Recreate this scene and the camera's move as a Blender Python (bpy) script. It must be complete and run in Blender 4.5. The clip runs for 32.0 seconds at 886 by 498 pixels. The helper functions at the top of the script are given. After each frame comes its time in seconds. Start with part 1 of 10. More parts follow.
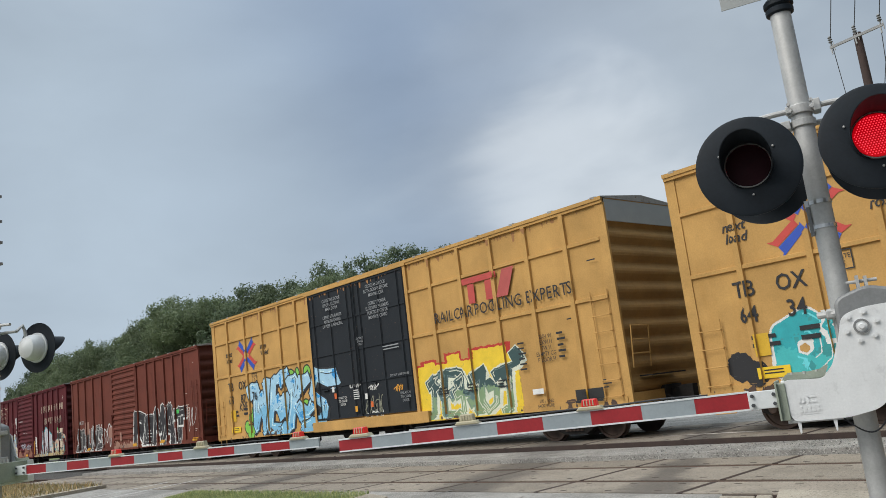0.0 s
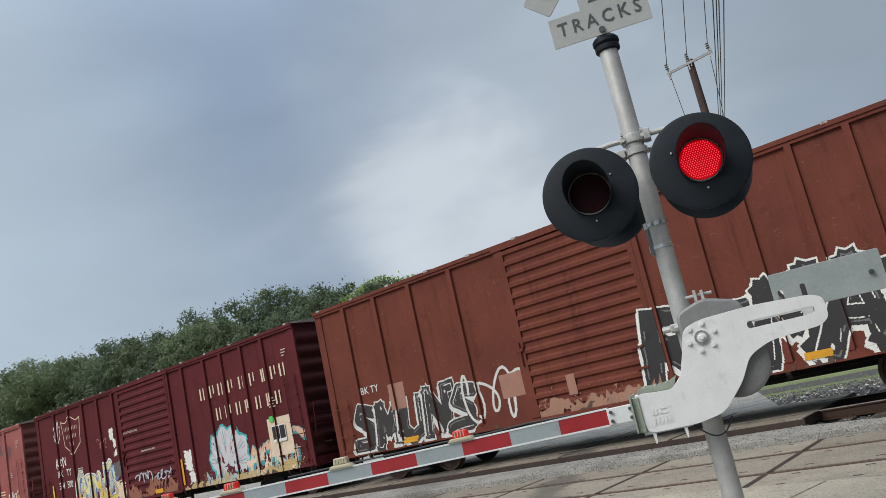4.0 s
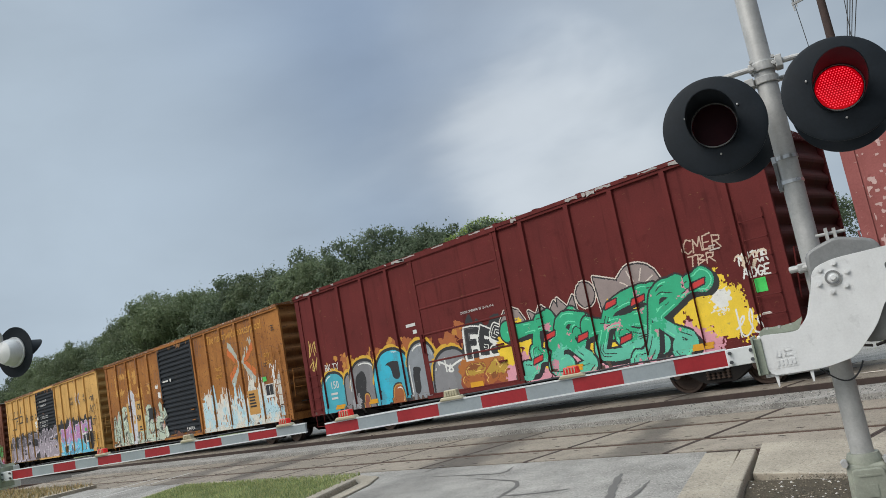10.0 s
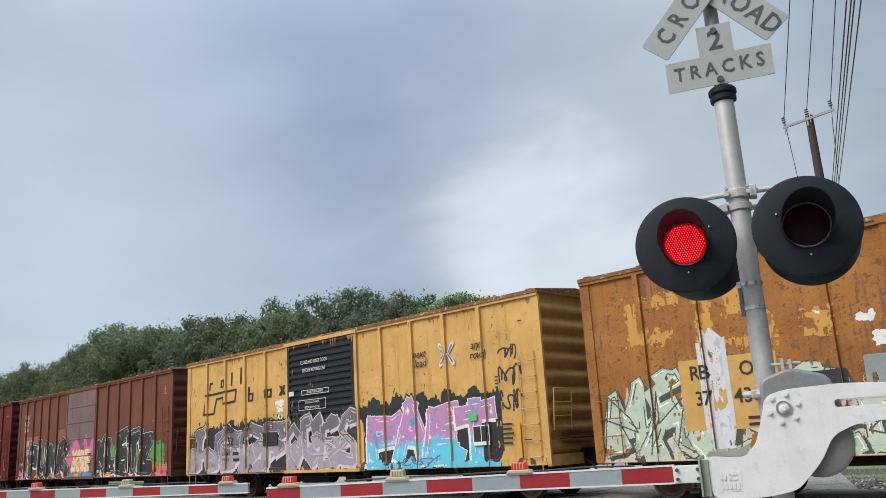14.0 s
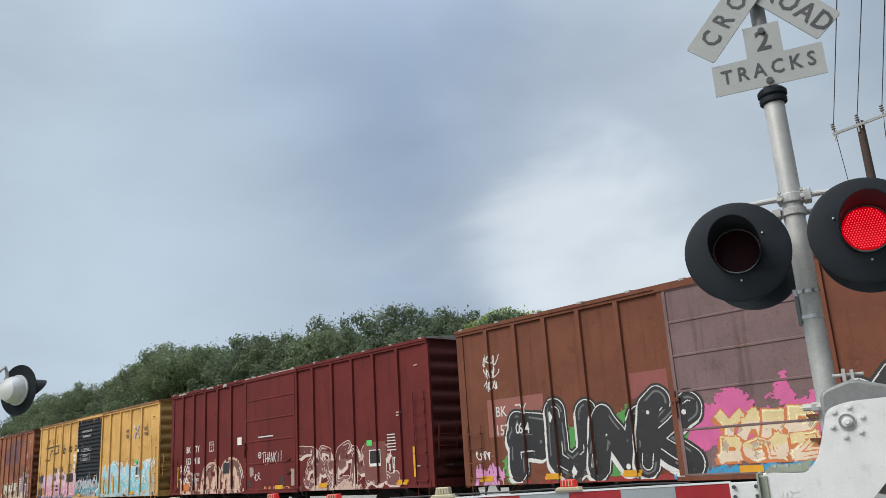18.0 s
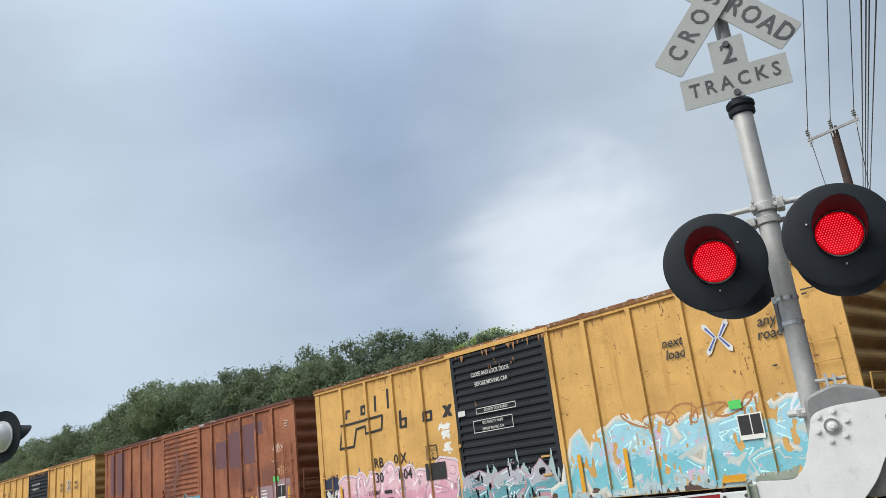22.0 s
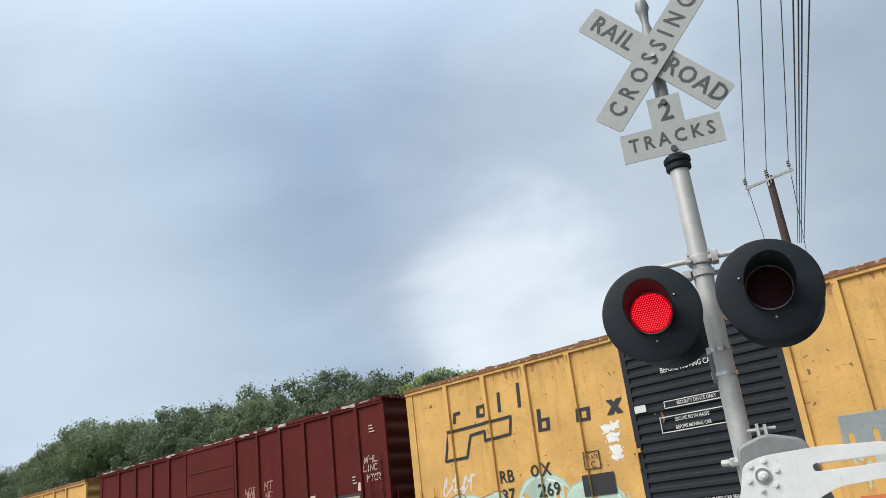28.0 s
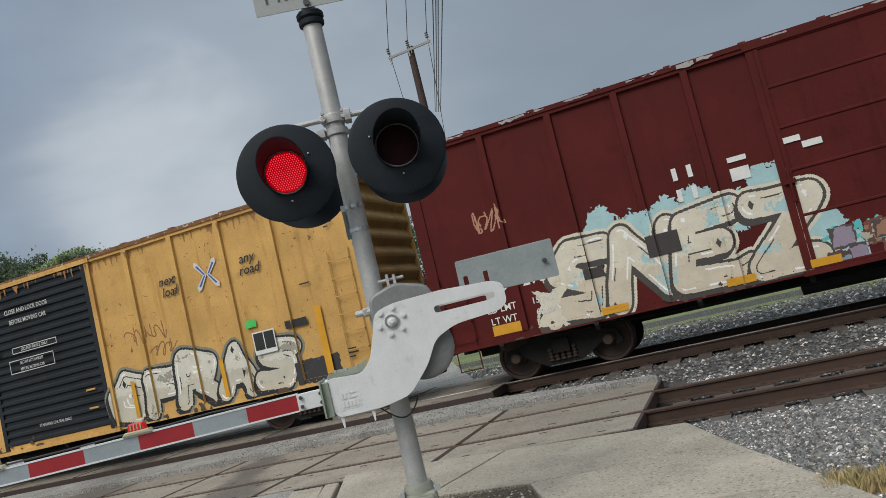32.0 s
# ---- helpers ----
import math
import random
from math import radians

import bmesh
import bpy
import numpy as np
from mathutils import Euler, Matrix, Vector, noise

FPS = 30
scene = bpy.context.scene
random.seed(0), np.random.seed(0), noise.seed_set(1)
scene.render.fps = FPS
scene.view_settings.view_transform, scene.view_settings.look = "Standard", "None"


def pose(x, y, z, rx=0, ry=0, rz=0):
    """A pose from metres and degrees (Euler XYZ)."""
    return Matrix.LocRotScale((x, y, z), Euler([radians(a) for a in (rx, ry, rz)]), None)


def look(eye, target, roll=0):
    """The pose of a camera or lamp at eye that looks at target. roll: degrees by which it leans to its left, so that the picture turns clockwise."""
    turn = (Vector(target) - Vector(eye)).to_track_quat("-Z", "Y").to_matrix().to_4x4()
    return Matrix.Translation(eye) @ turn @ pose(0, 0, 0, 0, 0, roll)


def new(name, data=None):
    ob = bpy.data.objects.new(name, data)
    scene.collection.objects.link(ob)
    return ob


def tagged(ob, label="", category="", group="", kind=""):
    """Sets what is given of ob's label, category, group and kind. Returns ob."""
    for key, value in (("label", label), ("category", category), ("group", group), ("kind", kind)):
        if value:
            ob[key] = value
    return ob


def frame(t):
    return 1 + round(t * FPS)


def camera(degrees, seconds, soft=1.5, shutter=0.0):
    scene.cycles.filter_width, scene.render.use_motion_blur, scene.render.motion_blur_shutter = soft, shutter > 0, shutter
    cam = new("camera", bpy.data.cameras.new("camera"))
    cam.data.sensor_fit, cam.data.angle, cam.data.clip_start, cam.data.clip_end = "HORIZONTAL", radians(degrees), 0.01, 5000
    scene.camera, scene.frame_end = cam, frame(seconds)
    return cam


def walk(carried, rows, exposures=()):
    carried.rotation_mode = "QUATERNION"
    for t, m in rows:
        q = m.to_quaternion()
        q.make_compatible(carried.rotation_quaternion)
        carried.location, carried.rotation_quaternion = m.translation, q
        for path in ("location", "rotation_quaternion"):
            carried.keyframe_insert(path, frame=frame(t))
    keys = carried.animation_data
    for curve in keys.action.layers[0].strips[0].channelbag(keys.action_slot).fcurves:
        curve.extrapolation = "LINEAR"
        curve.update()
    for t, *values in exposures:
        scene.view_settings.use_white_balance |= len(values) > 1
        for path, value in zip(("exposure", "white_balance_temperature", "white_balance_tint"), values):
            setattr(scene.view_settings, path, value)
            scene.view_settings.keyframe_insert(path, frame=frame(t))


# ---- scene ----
cam = camera(57.88, 32.0, soft=0.6)
# seconds, x, y, z, yaw, pitch, roll
ROUTE = [
    (0, 0.116, -0.247, 1.516, 48.60, 10.56, 6.77),
    (0.5, 0.130, -0.249, 1.512, 45.46, 9.75, 8.10),
    (1, 0.167, -0.226, 1.520, 40.61, 8.96, 9.77),
    (1.5, 0.220, -0.240, 1.531, 36.17, 9.74, 11.23),
    (2, 0.222, -0.202, 1.539, 34.59, 11.44, 11.83),
    (2.5, 0.225, -0.213, 1.535, 35.88, 12.00, 12.24),
    (3, 0.230, -0.217, 1.539, 37.97, 11.80, 12.42),
    (3.5, 0.242, -0.209, 1.540, 39.40, 11.78, 12.71),
    (5.5, 0.153, -0.229, 1.504, 42.74, 9.22, 11.01),
    (6, 0.135, -0.227, 1.505, 43.06, 7.44, 11.81),
    (6.5, 0.149, -0.232, 1.505, 43.79, 6.87, 12.60),
    (7, 0.144, -0.214, 1.502, 44.62, 6.52, 12.92),
    (7.5, 0.151, -0.216, 1.501, 45.56, 6.54, 12.95),
    (8, 0.153, -0.214, 1.505, 46.53, 7.10, 12.99),
    (8.5, 0.146, -0.207, 1.506, 46.75, 7.58, 12.31),
    (9, 0.143, -0.216, 1.511, 46.71, 8.13, 11.49),
    (9.5, 0.133, -0.226, 1.507, 47.01, 8.79, 10.98),
    (10, 0.127, -0.222, 1.505, 47.62, 8.86, 10.51),
    (10.5, 0.113, -0.222, 1.502, 48.25, 8.59, 10.21),
    (11, 0.112, -0.235, 1.502, 48.68, 8.51, 9.78),
    (11.5, 0.093, -0.238, 1.499, 48.21, 8.06, 9.03),
    (12, 0.073, -0.274, 1.503, 45.35, 8.93, 7.96),
    (12.5, 0.056, -0.301, 1.578, 37.75, 12.81, 3.49),
    (13, 0.046, -0.269, 1.620, 35.75, 14.05, 2.44),
    (13.5, 0.116, -0.252, 1.598, 40.95, 14.01, 3.88),
    (14, 0.249, -0.227, 1.571, 44.71, 13.51, 3.35),
    (14.5, 0.320, -0.206, 1.575, 46.72, 13.79, 2.48),
    (15, 0.262, -0.241, 1.571, 48.65, 14.07, 2.46),
    (15.5, 0.163, -0.257, 1.576, 50.40, 13.94, 2.12),
    (17.5, 0.087, -0.175, 1.556, 48.13, 14.80, 3.24),
    (18, 0.172, -0.144, 1.565, 47.94, 14.87, 3.53),
    (18.5, 0.196, -0.118, 1.566, 47.97, 14.72, 4.26),
    (19, 0.184, -0.119, 1.556, 47.45, 13.66, 4.30),
    (19.5, 0.172, -0.119, 1.549, 46.70, 13.04, 4.86),
    (20, 0.178, -0.106, 1.551, 46.44, 13.05, 6.09),
    (20.5, 0.188, -0.108, 1.548, 46.54, 13.03, 6.90),
    (21, 0.195, -0.096, 1.558, 46.71, 13.63, 7.18),
    (21.5, 0.226, -0.110, 1.565, 46.94, 15.17, 6.96),
    (22, 0.216, -0.121, 1.567, 47.71, 16.48, 6.46),
    (22.5, 0.204, -0.105, 1.561, 48.66, 16.42, 6.63),
    (23, 0.210, -0.108, 1.556, 48.75, 15.90, 7.02),
    (23.5, 0.211, -0.101, 1.556, 48.58, 15.90, 7.43),
    (24, 0.202, -0.104, 1.554, 48.90, 15.83, 6.76),
    (24.5, 0.203, -0.128, 1.557, 49.58, 15.84, 6.49),
    (25, 0.204, -0.137, 1.564, 50.41, 16.47, 6.68),
    (25.5, 0.200, -0.137, 1.556, 50.74, 16.68, 6.04),
    (27.5, 0.253, -0.129, 1.601, 46.88, 17.91, 5.67),
    (28, 0.281, -0.139, 1.613, 43.80, 18.79, 6.62),
    (28.5, 0.286, -0.128, 1.595, 40.54, 17.40, 8.20),
    (29, 0.294, -0.031, 1.553, 32.70, 12.58, 10.48),
    (29.5, 0.288, 0.007, 1.575, 21.75, 10.19, 10.81),
    (30, 0.343, 0.059, 1.579, 13.21, 9.51, 10.46),
    (30.5, 0.381, 0.093, 1.568, 8.79, 7.55, 11.96),
    (31, 0.377, 0.098, 1.565, 9.59, 5.71, 13.55),
    (31.5, 0.325, 0.076, 1.557, 14.64, 5.22, 13.65),
    (32, 0.304, 0.063, 1.558, 20.04, 5.28, 13.47),
]

EXPOSURES = [(0.0, 0.0), (1.0, -0.07), (2.0, 0.12), (3.2, 0.0), (6.0, -0.05), (11.5, -0.03), (13.0, 0.2), (18.0, 0.17), (19.5, 0.14), (22.0, 0.29), (24.5, 0.24), (28.0, 0.36), (30.0, -0.02), (31.0, -0.16), (32.0, -0.28)]
walk(cam, [(t, pose(x, y, z, 90 + p, r, w)) for t, x, y, z, w, p, r in ROUTE], EXPOSURES)

# ---- world and light ----
SKEW = 23.28                       # degrees between road square and track
MAST = Vector((-2.2, 5.6, 0.0))    # foot of the near signal
ROAD = MAST.to_3d()
RA = Vector((math.cos(radians(SKEW)), math.sin(radians(SKEW)), 0))
RR = Vector((-math.sin(radians(SKEW)), math.cos(radians(SKEW)), 0))


def node(nt, kind, inputs=None, op="", blend=""):
    n = nt.nodes.new(kind)
    if op:
        n.operation = op
    if blend:
        n.interpolation_type = blend
    for k, v in (inputs or {}).items():
        n.inputs[k].default_value = v
    return n


def math_node(nt, op, a, b=None, clamp=False):
    n = nt.nodes.new("ShaderNodeMath")
    n.operation, n.use_clamp = op, clamp
    for i, v in enumerate((a, b)):
        if v is None:
            continue
        if isinstance(v, (int, float)):
            n.inputs[i].default_value = v
        else:
            nt.links.new(v, n.inputs[i])
    return n.outputs[0]


def mix_rgb(nt, fac, a, b, kind="MIX"):
    n = nt.nodes.new("ShaderNodeMix")
    n.data_type, n.blend_type = "RGBA", kind
    for sock, v in ((n.inputs[0], fac), (n.inputs[6], a), (n.inputs[7], b)):
        if isinstance(v, (int, float)):
            sock.default_value = v
        elif isinstance(v, tuple):
            sock.default_value = (*v, 1) if len(v) == 3 else v
        else:
            nt.links.new(v, sock)
    return n.outputs[2]


def build_world():
    w = bpy.data.worlds.new("overcast_sky")
    scene.world = w
    w.use_nodes = True
    nt = w.node_tree
    nt.nodes.clear()
    sky = node(nt, "ShaderNodeTexSky")
    sky.sky_type, sky.sun_disc, sky.dust_density = "NISHITA", False, 3.0
    sky.sun_elevation, sky.sun_rotation = radians(43), radians(-163)
    co = node(nt, "ShaderNodeTexCoord").outputs["Generated"]
    stretch = node(nt, "ShaderNodeMapping")
    stretch.inputs["Scale"].default_value = (1, 1, 2.2)
    nt.links.new(co, stretch.inputs[0])
    n1 = node(nt, "ShaderNodeTexNoise", inputs={"Scale": 2.3, "Detail": 4.0, "Roughness": 0.5, "Distortion": 0.5})
    nt.links.new(stretch.outputs[0], n1.inputs["Vector"])
    n2 = node(nt, "ShaderNodeTexNoise", inputs={"Scale": 6.0, "Detail": 5.0, "Roughness": 0.55, "Distortion": 0.3})
    nt.links.new(stretch.outputs[0], n2.inputs["Vector"])

    def lobe(d, inner, outer, ragged=1.0):
        v = Vector(d).normalized()
        dot = node(nt, "ShaderNodeVectorMath", op="DOT_PRODUCT")
        nt.links.new(co, dot.inputs[0])
        dot.inputs[1].default_value = v
        wob = math_node(nt, "ADD", dot.outputs["Value"], math_node(nt, "MULTIPLY", math_node(nt, "SUBTRACT", n1.outputs[0], 0.5), 0.06 * ragged))
        wob = math_node(nt, "ADD", wob, math_node(nt, "MULTIPLY", math_node(nt, "SUBTRACT", n2.outputs[0], 0.5), 0.018 * ragged))
        m = node(nt, "ShaderNodeMapRange", blend="SMOOTHERSTEP")
        m.inputs["From Min"].default_value = math.cos(radians(outer))
        m.inputs["From Max"].default_value = math.cos(radians(inner))
        nt.links.new(wob, m.inputs["Value"])
        return m.outputs[0]

    base = node(nt, "ShaderNodeValToRGB")
    base.color_ramp.elements[0].position, base.color_ramp.elements[0].color = 0.30, (0.30, 0.37, 0.46, 1)
    base.color_ramp.elements[1].position, base.color_ramp.elements[1].color = 0.72, (0.43, 0.52, 0.605, 1)
    fac = math_node(nt, "ADD", math_node(nt, "MULTIPLY", n1.outputs[0], 0.75), math_node(nt, "MULTIPLY", n2.outputs[0], 0.25))
    nt.links.new(fac, base.inputs[0])
    col = mix_rgb(nt, math_node(nt, "MULTIPLY", lobe((-0.68, 0.60, 0.41), 0, 24, 1.4), 0.7), base.outputs[0], (0.25, 0.335, 0.475))
    col = mix_rgb(nt, math_node(nt, "MULTIPLY", lobe((-0.94, 0.28, 0.17), 3, 30), 0.75), col, (0.50, 0.60, 0.70))
    col = mix_rgb(nt, math_node(nt, "MULTIPLY", lobe((-0.51, 0.80, 0.27), 0, 21, 1.1), 0.40), col, (0.58, 0.64, 0.69))
    col = mix_rgb(nt, math_node(nt, "MULTIPLY", lobe((-0.575, 0.775, 0.245), 0, 10.5, 0.55), 0.60), col, (0.80, 0.86, 0.91))
    col = mix_rgb(nt, math_node(nt, "MULTIPLY", lobe((0.16, 0.94, 0.28), 5, 32), 0.52), col, (0.24, 0.285, 0.34))
    # ragged darker and lighter shreds through all of it
    n3 = node(nt, "ShaderNodeTexNoise", inputs={"Scale": 2.9, "Detail": 5.0, "Roughness": 0.5, "Distortion": 0.4})
    nt.links.new(stretch.outputs[0], n3.inputs["Vector"])
    shred = node(nt, "ShaderNodeMapRange")
    for k, v in (("From Min", 0.25), ("From Max", 0.75), ("To Min", 0.91), ("To Max", 1.09)):
        shred.inputs[k].default_value = v
    nt.links.new(n3.outputs[0], shred.inputs["Value"])
    sc = node(nt, "ShaderNodeCombineColor")
    for i in range(3):
        nt.links.new(shred.outputs[0], sc.inputs[i])
    col = mix_rgb(nt, 1.0, col, sc.outputs[0], "MULTIPLY")
    # an overcast sky is brighter towards the zenith
    sep = node(nt, "ShaderNodeSeparateXYZ")
    nt.links.new(co, sep.inputs[0])
    zen = node(nt, "ShaderNodeMapRange", blend="SMOOTHSTEP")
    for k, v in (("From Min", 0.42), ("From Max", 0.95), ("To Min", 1.0), ("To Max", 3.6)):
        zen.inputs[k].default_value = v
    nt.links.new(sep.outputs["Z"], zen.inputs["Value"])
    zc = node(nt, "ShaderNodeCombineColor")
    for i, tint in enumerate((1.10, 1.0, 0.88)):
        # thinner cloud overhead lets a warmer light through
        warm = math_node(nt, "ADD", math_node(nt, "MULTIPLY", math_node(nt, "SUBTRACT", zen.outputs[0], 1.0), tint), 1.0)
        nt.links.new(warm, zc.inputs[i])
    col = mix_rgb(nt, 1.0, col, zc.outputs[0], "MULTIPLY")
    # sky dimmed towards +x, mostly out of view, added to darken the car ends
    heavy = node(nt, "ShaderNodeMapRange", blend="SMOOTHSTEP")
    for k, v in (("From Min", 0.15), ("From Max", 0.9), ("To Min", 1.0), ("To Max", 0.42)):
        heavy.inputs[k].default_value = v
    nt.links.new(sep.outputs["X"], heavy.inputs["Value"])
    hc = node(nt, "ShaderNodeCombineColor")
    for i in range(3):
        nt.links.new(heavy.outputs[0], hc.inputs[i])
    col = mix_rgb(nt, 1.0, col, hc.outputs[0], "MULTIPLY")
    thin = node(nt, "ShaderNodeVectorMath", op="SCALE")
    thin.inputs["Scale"].default_value = 0.09
    nt.links.new(sky.outputs[0], thin.inputs[0])
    col = mix_rgb(nt, 0.93, thin.outputs[0], col)
    bg = node(nt, "ShaderNodeBackground")
    bg.inputs["Strength"].default_value = 1.0
    nt.links.new(col, bg.inputs["Color"])
    out = node(nt, "ShaderNodeOutputWorld")
    nt.links.new(bg.outputs[0], out.inputs["Surface"])


build_world()
sun = new("sun", bpy.data.lights.new("sun", "SUN"))
sun.data.energy, sun.data.angle, sun.data.color = 2.7, radians(40), (1.0, 0.95, 0.88)
sun.matrix_world = look((-18, -52, 60), (0, 8, 0))

# ---- materials ----
MATS = {}


def surface(name, base, rough=0.6, metal=0.0, vary=0.25, scale=3.0, grain=40.0, bump=0.15, dark=None, light=None, streak=0.0, streak_col=(0.12, 0.05, 0.025),
            spots=0.0, spot_col=(0.05, 0.04, 0.035), emit=None, power=0.0, coat=0.0, depth=0.01, rnd=0.0, spec=0.5, speck=0.0, speck_scale=90.0, speck_col=(0.5, 0.48, 0.44), chips=0.0, chip_col=(0.2, 0.09, 0.04)):
    """A worn surface: broad stains, fine grain, streaks that run down, chips and spots."""
    if name in MATS:
        return MATS[name]
    m = bpy.data.materials.new(name)
    MATS[name] = m
    m.use_nodes = True
    nt = m.node_tree
    bsdf = nt.nodes["Principled BSDF"]
    co = node(nt, "ShaderNodeTexCoord").outputs["Object"]
    n1 = node(nt, "ShaderNodeTexNoise", inputs={"Scale": scale, "Detail": 5.0, "Roughness": 0.6})
    n2 = node(nt, "ShaderNodeTexNoise", inputs={"Scale": grain, "Detail": 4.0, "Roughness": 0.65})
    for n in (n1, n2):
        nt.links.new(co, n.inputs["Vector"])
    ramp = node(nt, "ShaderNodeValToRGB")
    dk = dark or tuple(c * (1 - vary) for c in base)
    lt = light or tuple(min(1, c * (1 + vary)) for c in base)
    ramp.color_ramp.elements[0].position, ramp.color_ramp.elements[0].color = 0.33, (*dk, 1)
    ramp.color_ramp.elements[1].position, ramp.color_ramp.elements[1].color = 0.68, (*lt, 1)
    fac = math_node(nt, "ADD", math_node(nt, "MULTIPLY", n1.outputs[0], 0.62), math_node(nt, "MULTIPLY", n2.outputs[0], 0.38))
    nt.links.new(fac, ramp.inputs[0])
    col = ramp.outputs[0]
    if rnd:
        info = node(nt, "ShaderNodeObjectInfo")
        hsv = node(nt, "ShaderNodeHueSaturation")
        v = math_node(nt, "ADD", math_node(nt, "MULTIPLY", info.outputs["Random"], 2 * rnd), 1 - rnd)
        nt.links.new(v, hsv.inputs["Value"])
        nt.links.new(col, hsv.inputs["Color"])
        col = hsv.outputs[0]

    def masked(vec_scale, sc, lo, hi, det=5.0, dist=0.0):
        mp = node(nt, "ShaderNodeMapping")
        mp.inputs["Scale"].default_value = vec_scale
        nt.links.new(co, mp.inputs[0])
        nn = node(nt, "ShaderNodeTexNoise", inputs={"Scale": sc, "Detail": det, "Roughness": 0.62, "Distortion": dist})
        nt.links.new(mp.outputs[0], nn.inputs["Vector"])
        mr = node(nt, "ShaderNodeMapRange", blend="SMOOTHSTEP")
        mr.inputs["From Min"].default_value, mr.inputs["From Max"].default_value = lo, hi
        nt.links.new(nn.outputs[0], mr.inputs["Value"])
        return mr.outputs[0]

    if speck:
        # single grains of aggregate, pale and dark
        f = masked((1, 1, 1), speck_scale, 0.58, 0.64, 2.0)
        col = mix_rgb(nt, math_node(nt, "MULTIPLY", f, speck), col, speck_col)
        f = masked((1.07, 0.93, 1), speck_scale * 0.83, 0.58, 0.64, 2.0)
        col = mix_rgb(nt, math_node(nt, "MULTIPLY", f, speck), col, tuple(c * 0.35 for c in base))
    if streak:
        f = masked((1, 1, 0.09), 5.5, 0.52, 0.74)
        col = mix_rgb(nt, math_node(nt, "MULTIPLY", f, streak), col, streak_col)
    if spots:
        f = masked((1, 1, 1), scale * 2.3, 0.58, 0.70, 6.0, 0.4)
        col = mix_rgb(nt, math_node(nt, "MULTIPLY", f, spots), col, spot_col)
    if chips:
        f = masked((1, 1, 1.6), 9.0, 0.66 - 0.14 * chips, 0.69 - 0.14 * chips, 8.0, 0.6)
        col = mix_rgb(nt, math_node(nt, "MULTIPLY", f, 0.9), col, chip_col)
    nt.links.new(col, bsdf.inputs["Base Color"])
    rr = math_node(nt, "ADD", math_node(nt, "MULTIPLY", n1.outputs[0], 0.3), rough - 0.15, True)
    nt.links.new(rr, bsdf.inputs["Roughness"])
    bsdf.inputs["Metallic"].default_value = metal
    bsdf.inputs["Specular IOR Level"].default_value = spec
    bsdf.inputs["Coat Weight"].default_value = coat
    if bump:
        b = node(nt, "ShaderNodeBump")
        b.inputs["Strength"].default_value, b.inputs["Distance"].default_value = bump, depth
        nt.links.new(n2.outputs[0], b.inputs["Height"])
        nt.links.new(b.outputs[0], bsdf.inputs["Normal"])
    if emit:
        bsdf.inputs["Emission Color"].default_value = (*emit, 1)
        bsdf.inputs["Emission Strength"].default_value = power
    return m


GALV = surface("galvanized_steel", (0.44, 0.44, 0.43), 0.5, 0.25, 0.18, 6, 60, 0.08, spots=0.25, spot_col=(0.22, 0.21, 0.2), streak=0.25, streak_col=(0.25, 0.24, 0.23))
ALU = surface("cast_aluminium", (0.70, 0.71, 0.71), 0.5, 0.1, 0.10, 4, 70, 0.05, spots=0.3, spot_col=(0.38, 0.38, 0.38), streak=0.3, streak_col=(0.40, 0.40, 0.39))
GREYPAINT = surface("grey_paint", (0.22, 0.225, 0.225), 0.5, 0.2, 0.2, 5, 60, 0.08, spots=0.3, spot_col=(0.16, 0.16, 0.16))
BASEPAINT = surface("weathered_grey_green_paint", (0.27, 0.285, 0.235), 0.55, 0.0, 0.25, 6, 60, 0.1, spots=0.4, spot_col=(0.20, 0.20, 0.17))
STEELPLATE = surface("grey_steel_plate", (0.30, 0.335, 0.335), 0.5, 0.2, 0.15, 5, 40, 0.08, spots=0.35, spot_col=(0.22, 0.25, 0.25), streak=0.3, streak_col=(0.38, 0.40, 0.40))
BLACKDISC = surface("matt_black_paint", (0.0105, 0.0150, 0.0205), 0.60, 0.0, 0.3, 5, 50, 0.05, spots=0.25, spot_col=(0.018, 0.019, 0.022), spec=0.22)
LIT = surface("red_led_lens", (0.35, 0.004, 0.006), 0.3, emit=(1.0, 0.0, 0.012), power=0.32, bump=0, spec=0.2)
LITDOT = surface("red_led_dot", (0.5, 0.03, 0.04), 0.3, emit=(1.0, 0.06, 0.10), power=1.35, bump=0)
UNLIT = surface("dark_red_lens", (0.022, 0.004, 0.007), 0.5, bump=0.0, spec=0.12)
SIGNWHITE = surface("sign_white", (0.315, 0.332, 0.328), 0.5, 0.0, 0.07, 3, 80, 0.03, spots=0.2, spot_col=(0.40, 0.40, 0.38), streak=0.2, streak_col=(0.38, 0.37, 0.34))
SIGNBLACK = surface("sign_black", (0.05, 0.053, 0.06), 0.5, vary=0.3)
ARMRED = surface("arm_red_tape", (0.30, 0.012, 0.018), 0.45, vary=0.15, scale=5, spots=0.35, spot_col=(0.17, 0.012, 0.014))
ARMGREY = surface("arm_grey_tape", (0.27, 0.31, 0.33), 0.45, vary=0.1, scale=5, spots=0.3, spot_col=(0.18, 0.2, 0.21))
ARMWHITE = surface("arm_white", (0.62, 0.64, 0.65), 0.45, vary=0.08)
ASPHALT = surface("asphalt", (0.25, 0.232, 0.205), 0.9, vary=0.22, scale=1.6, grain=45, bump=0.8, depth=0.01, spots=0.3, spot_col=(0.11, 0.105, 0.10), dark=(0.14, 0.133, 0.122), light=(0.40, 0.382, 0.352), speck=0.85, speck_scale=42, spec=0.5)
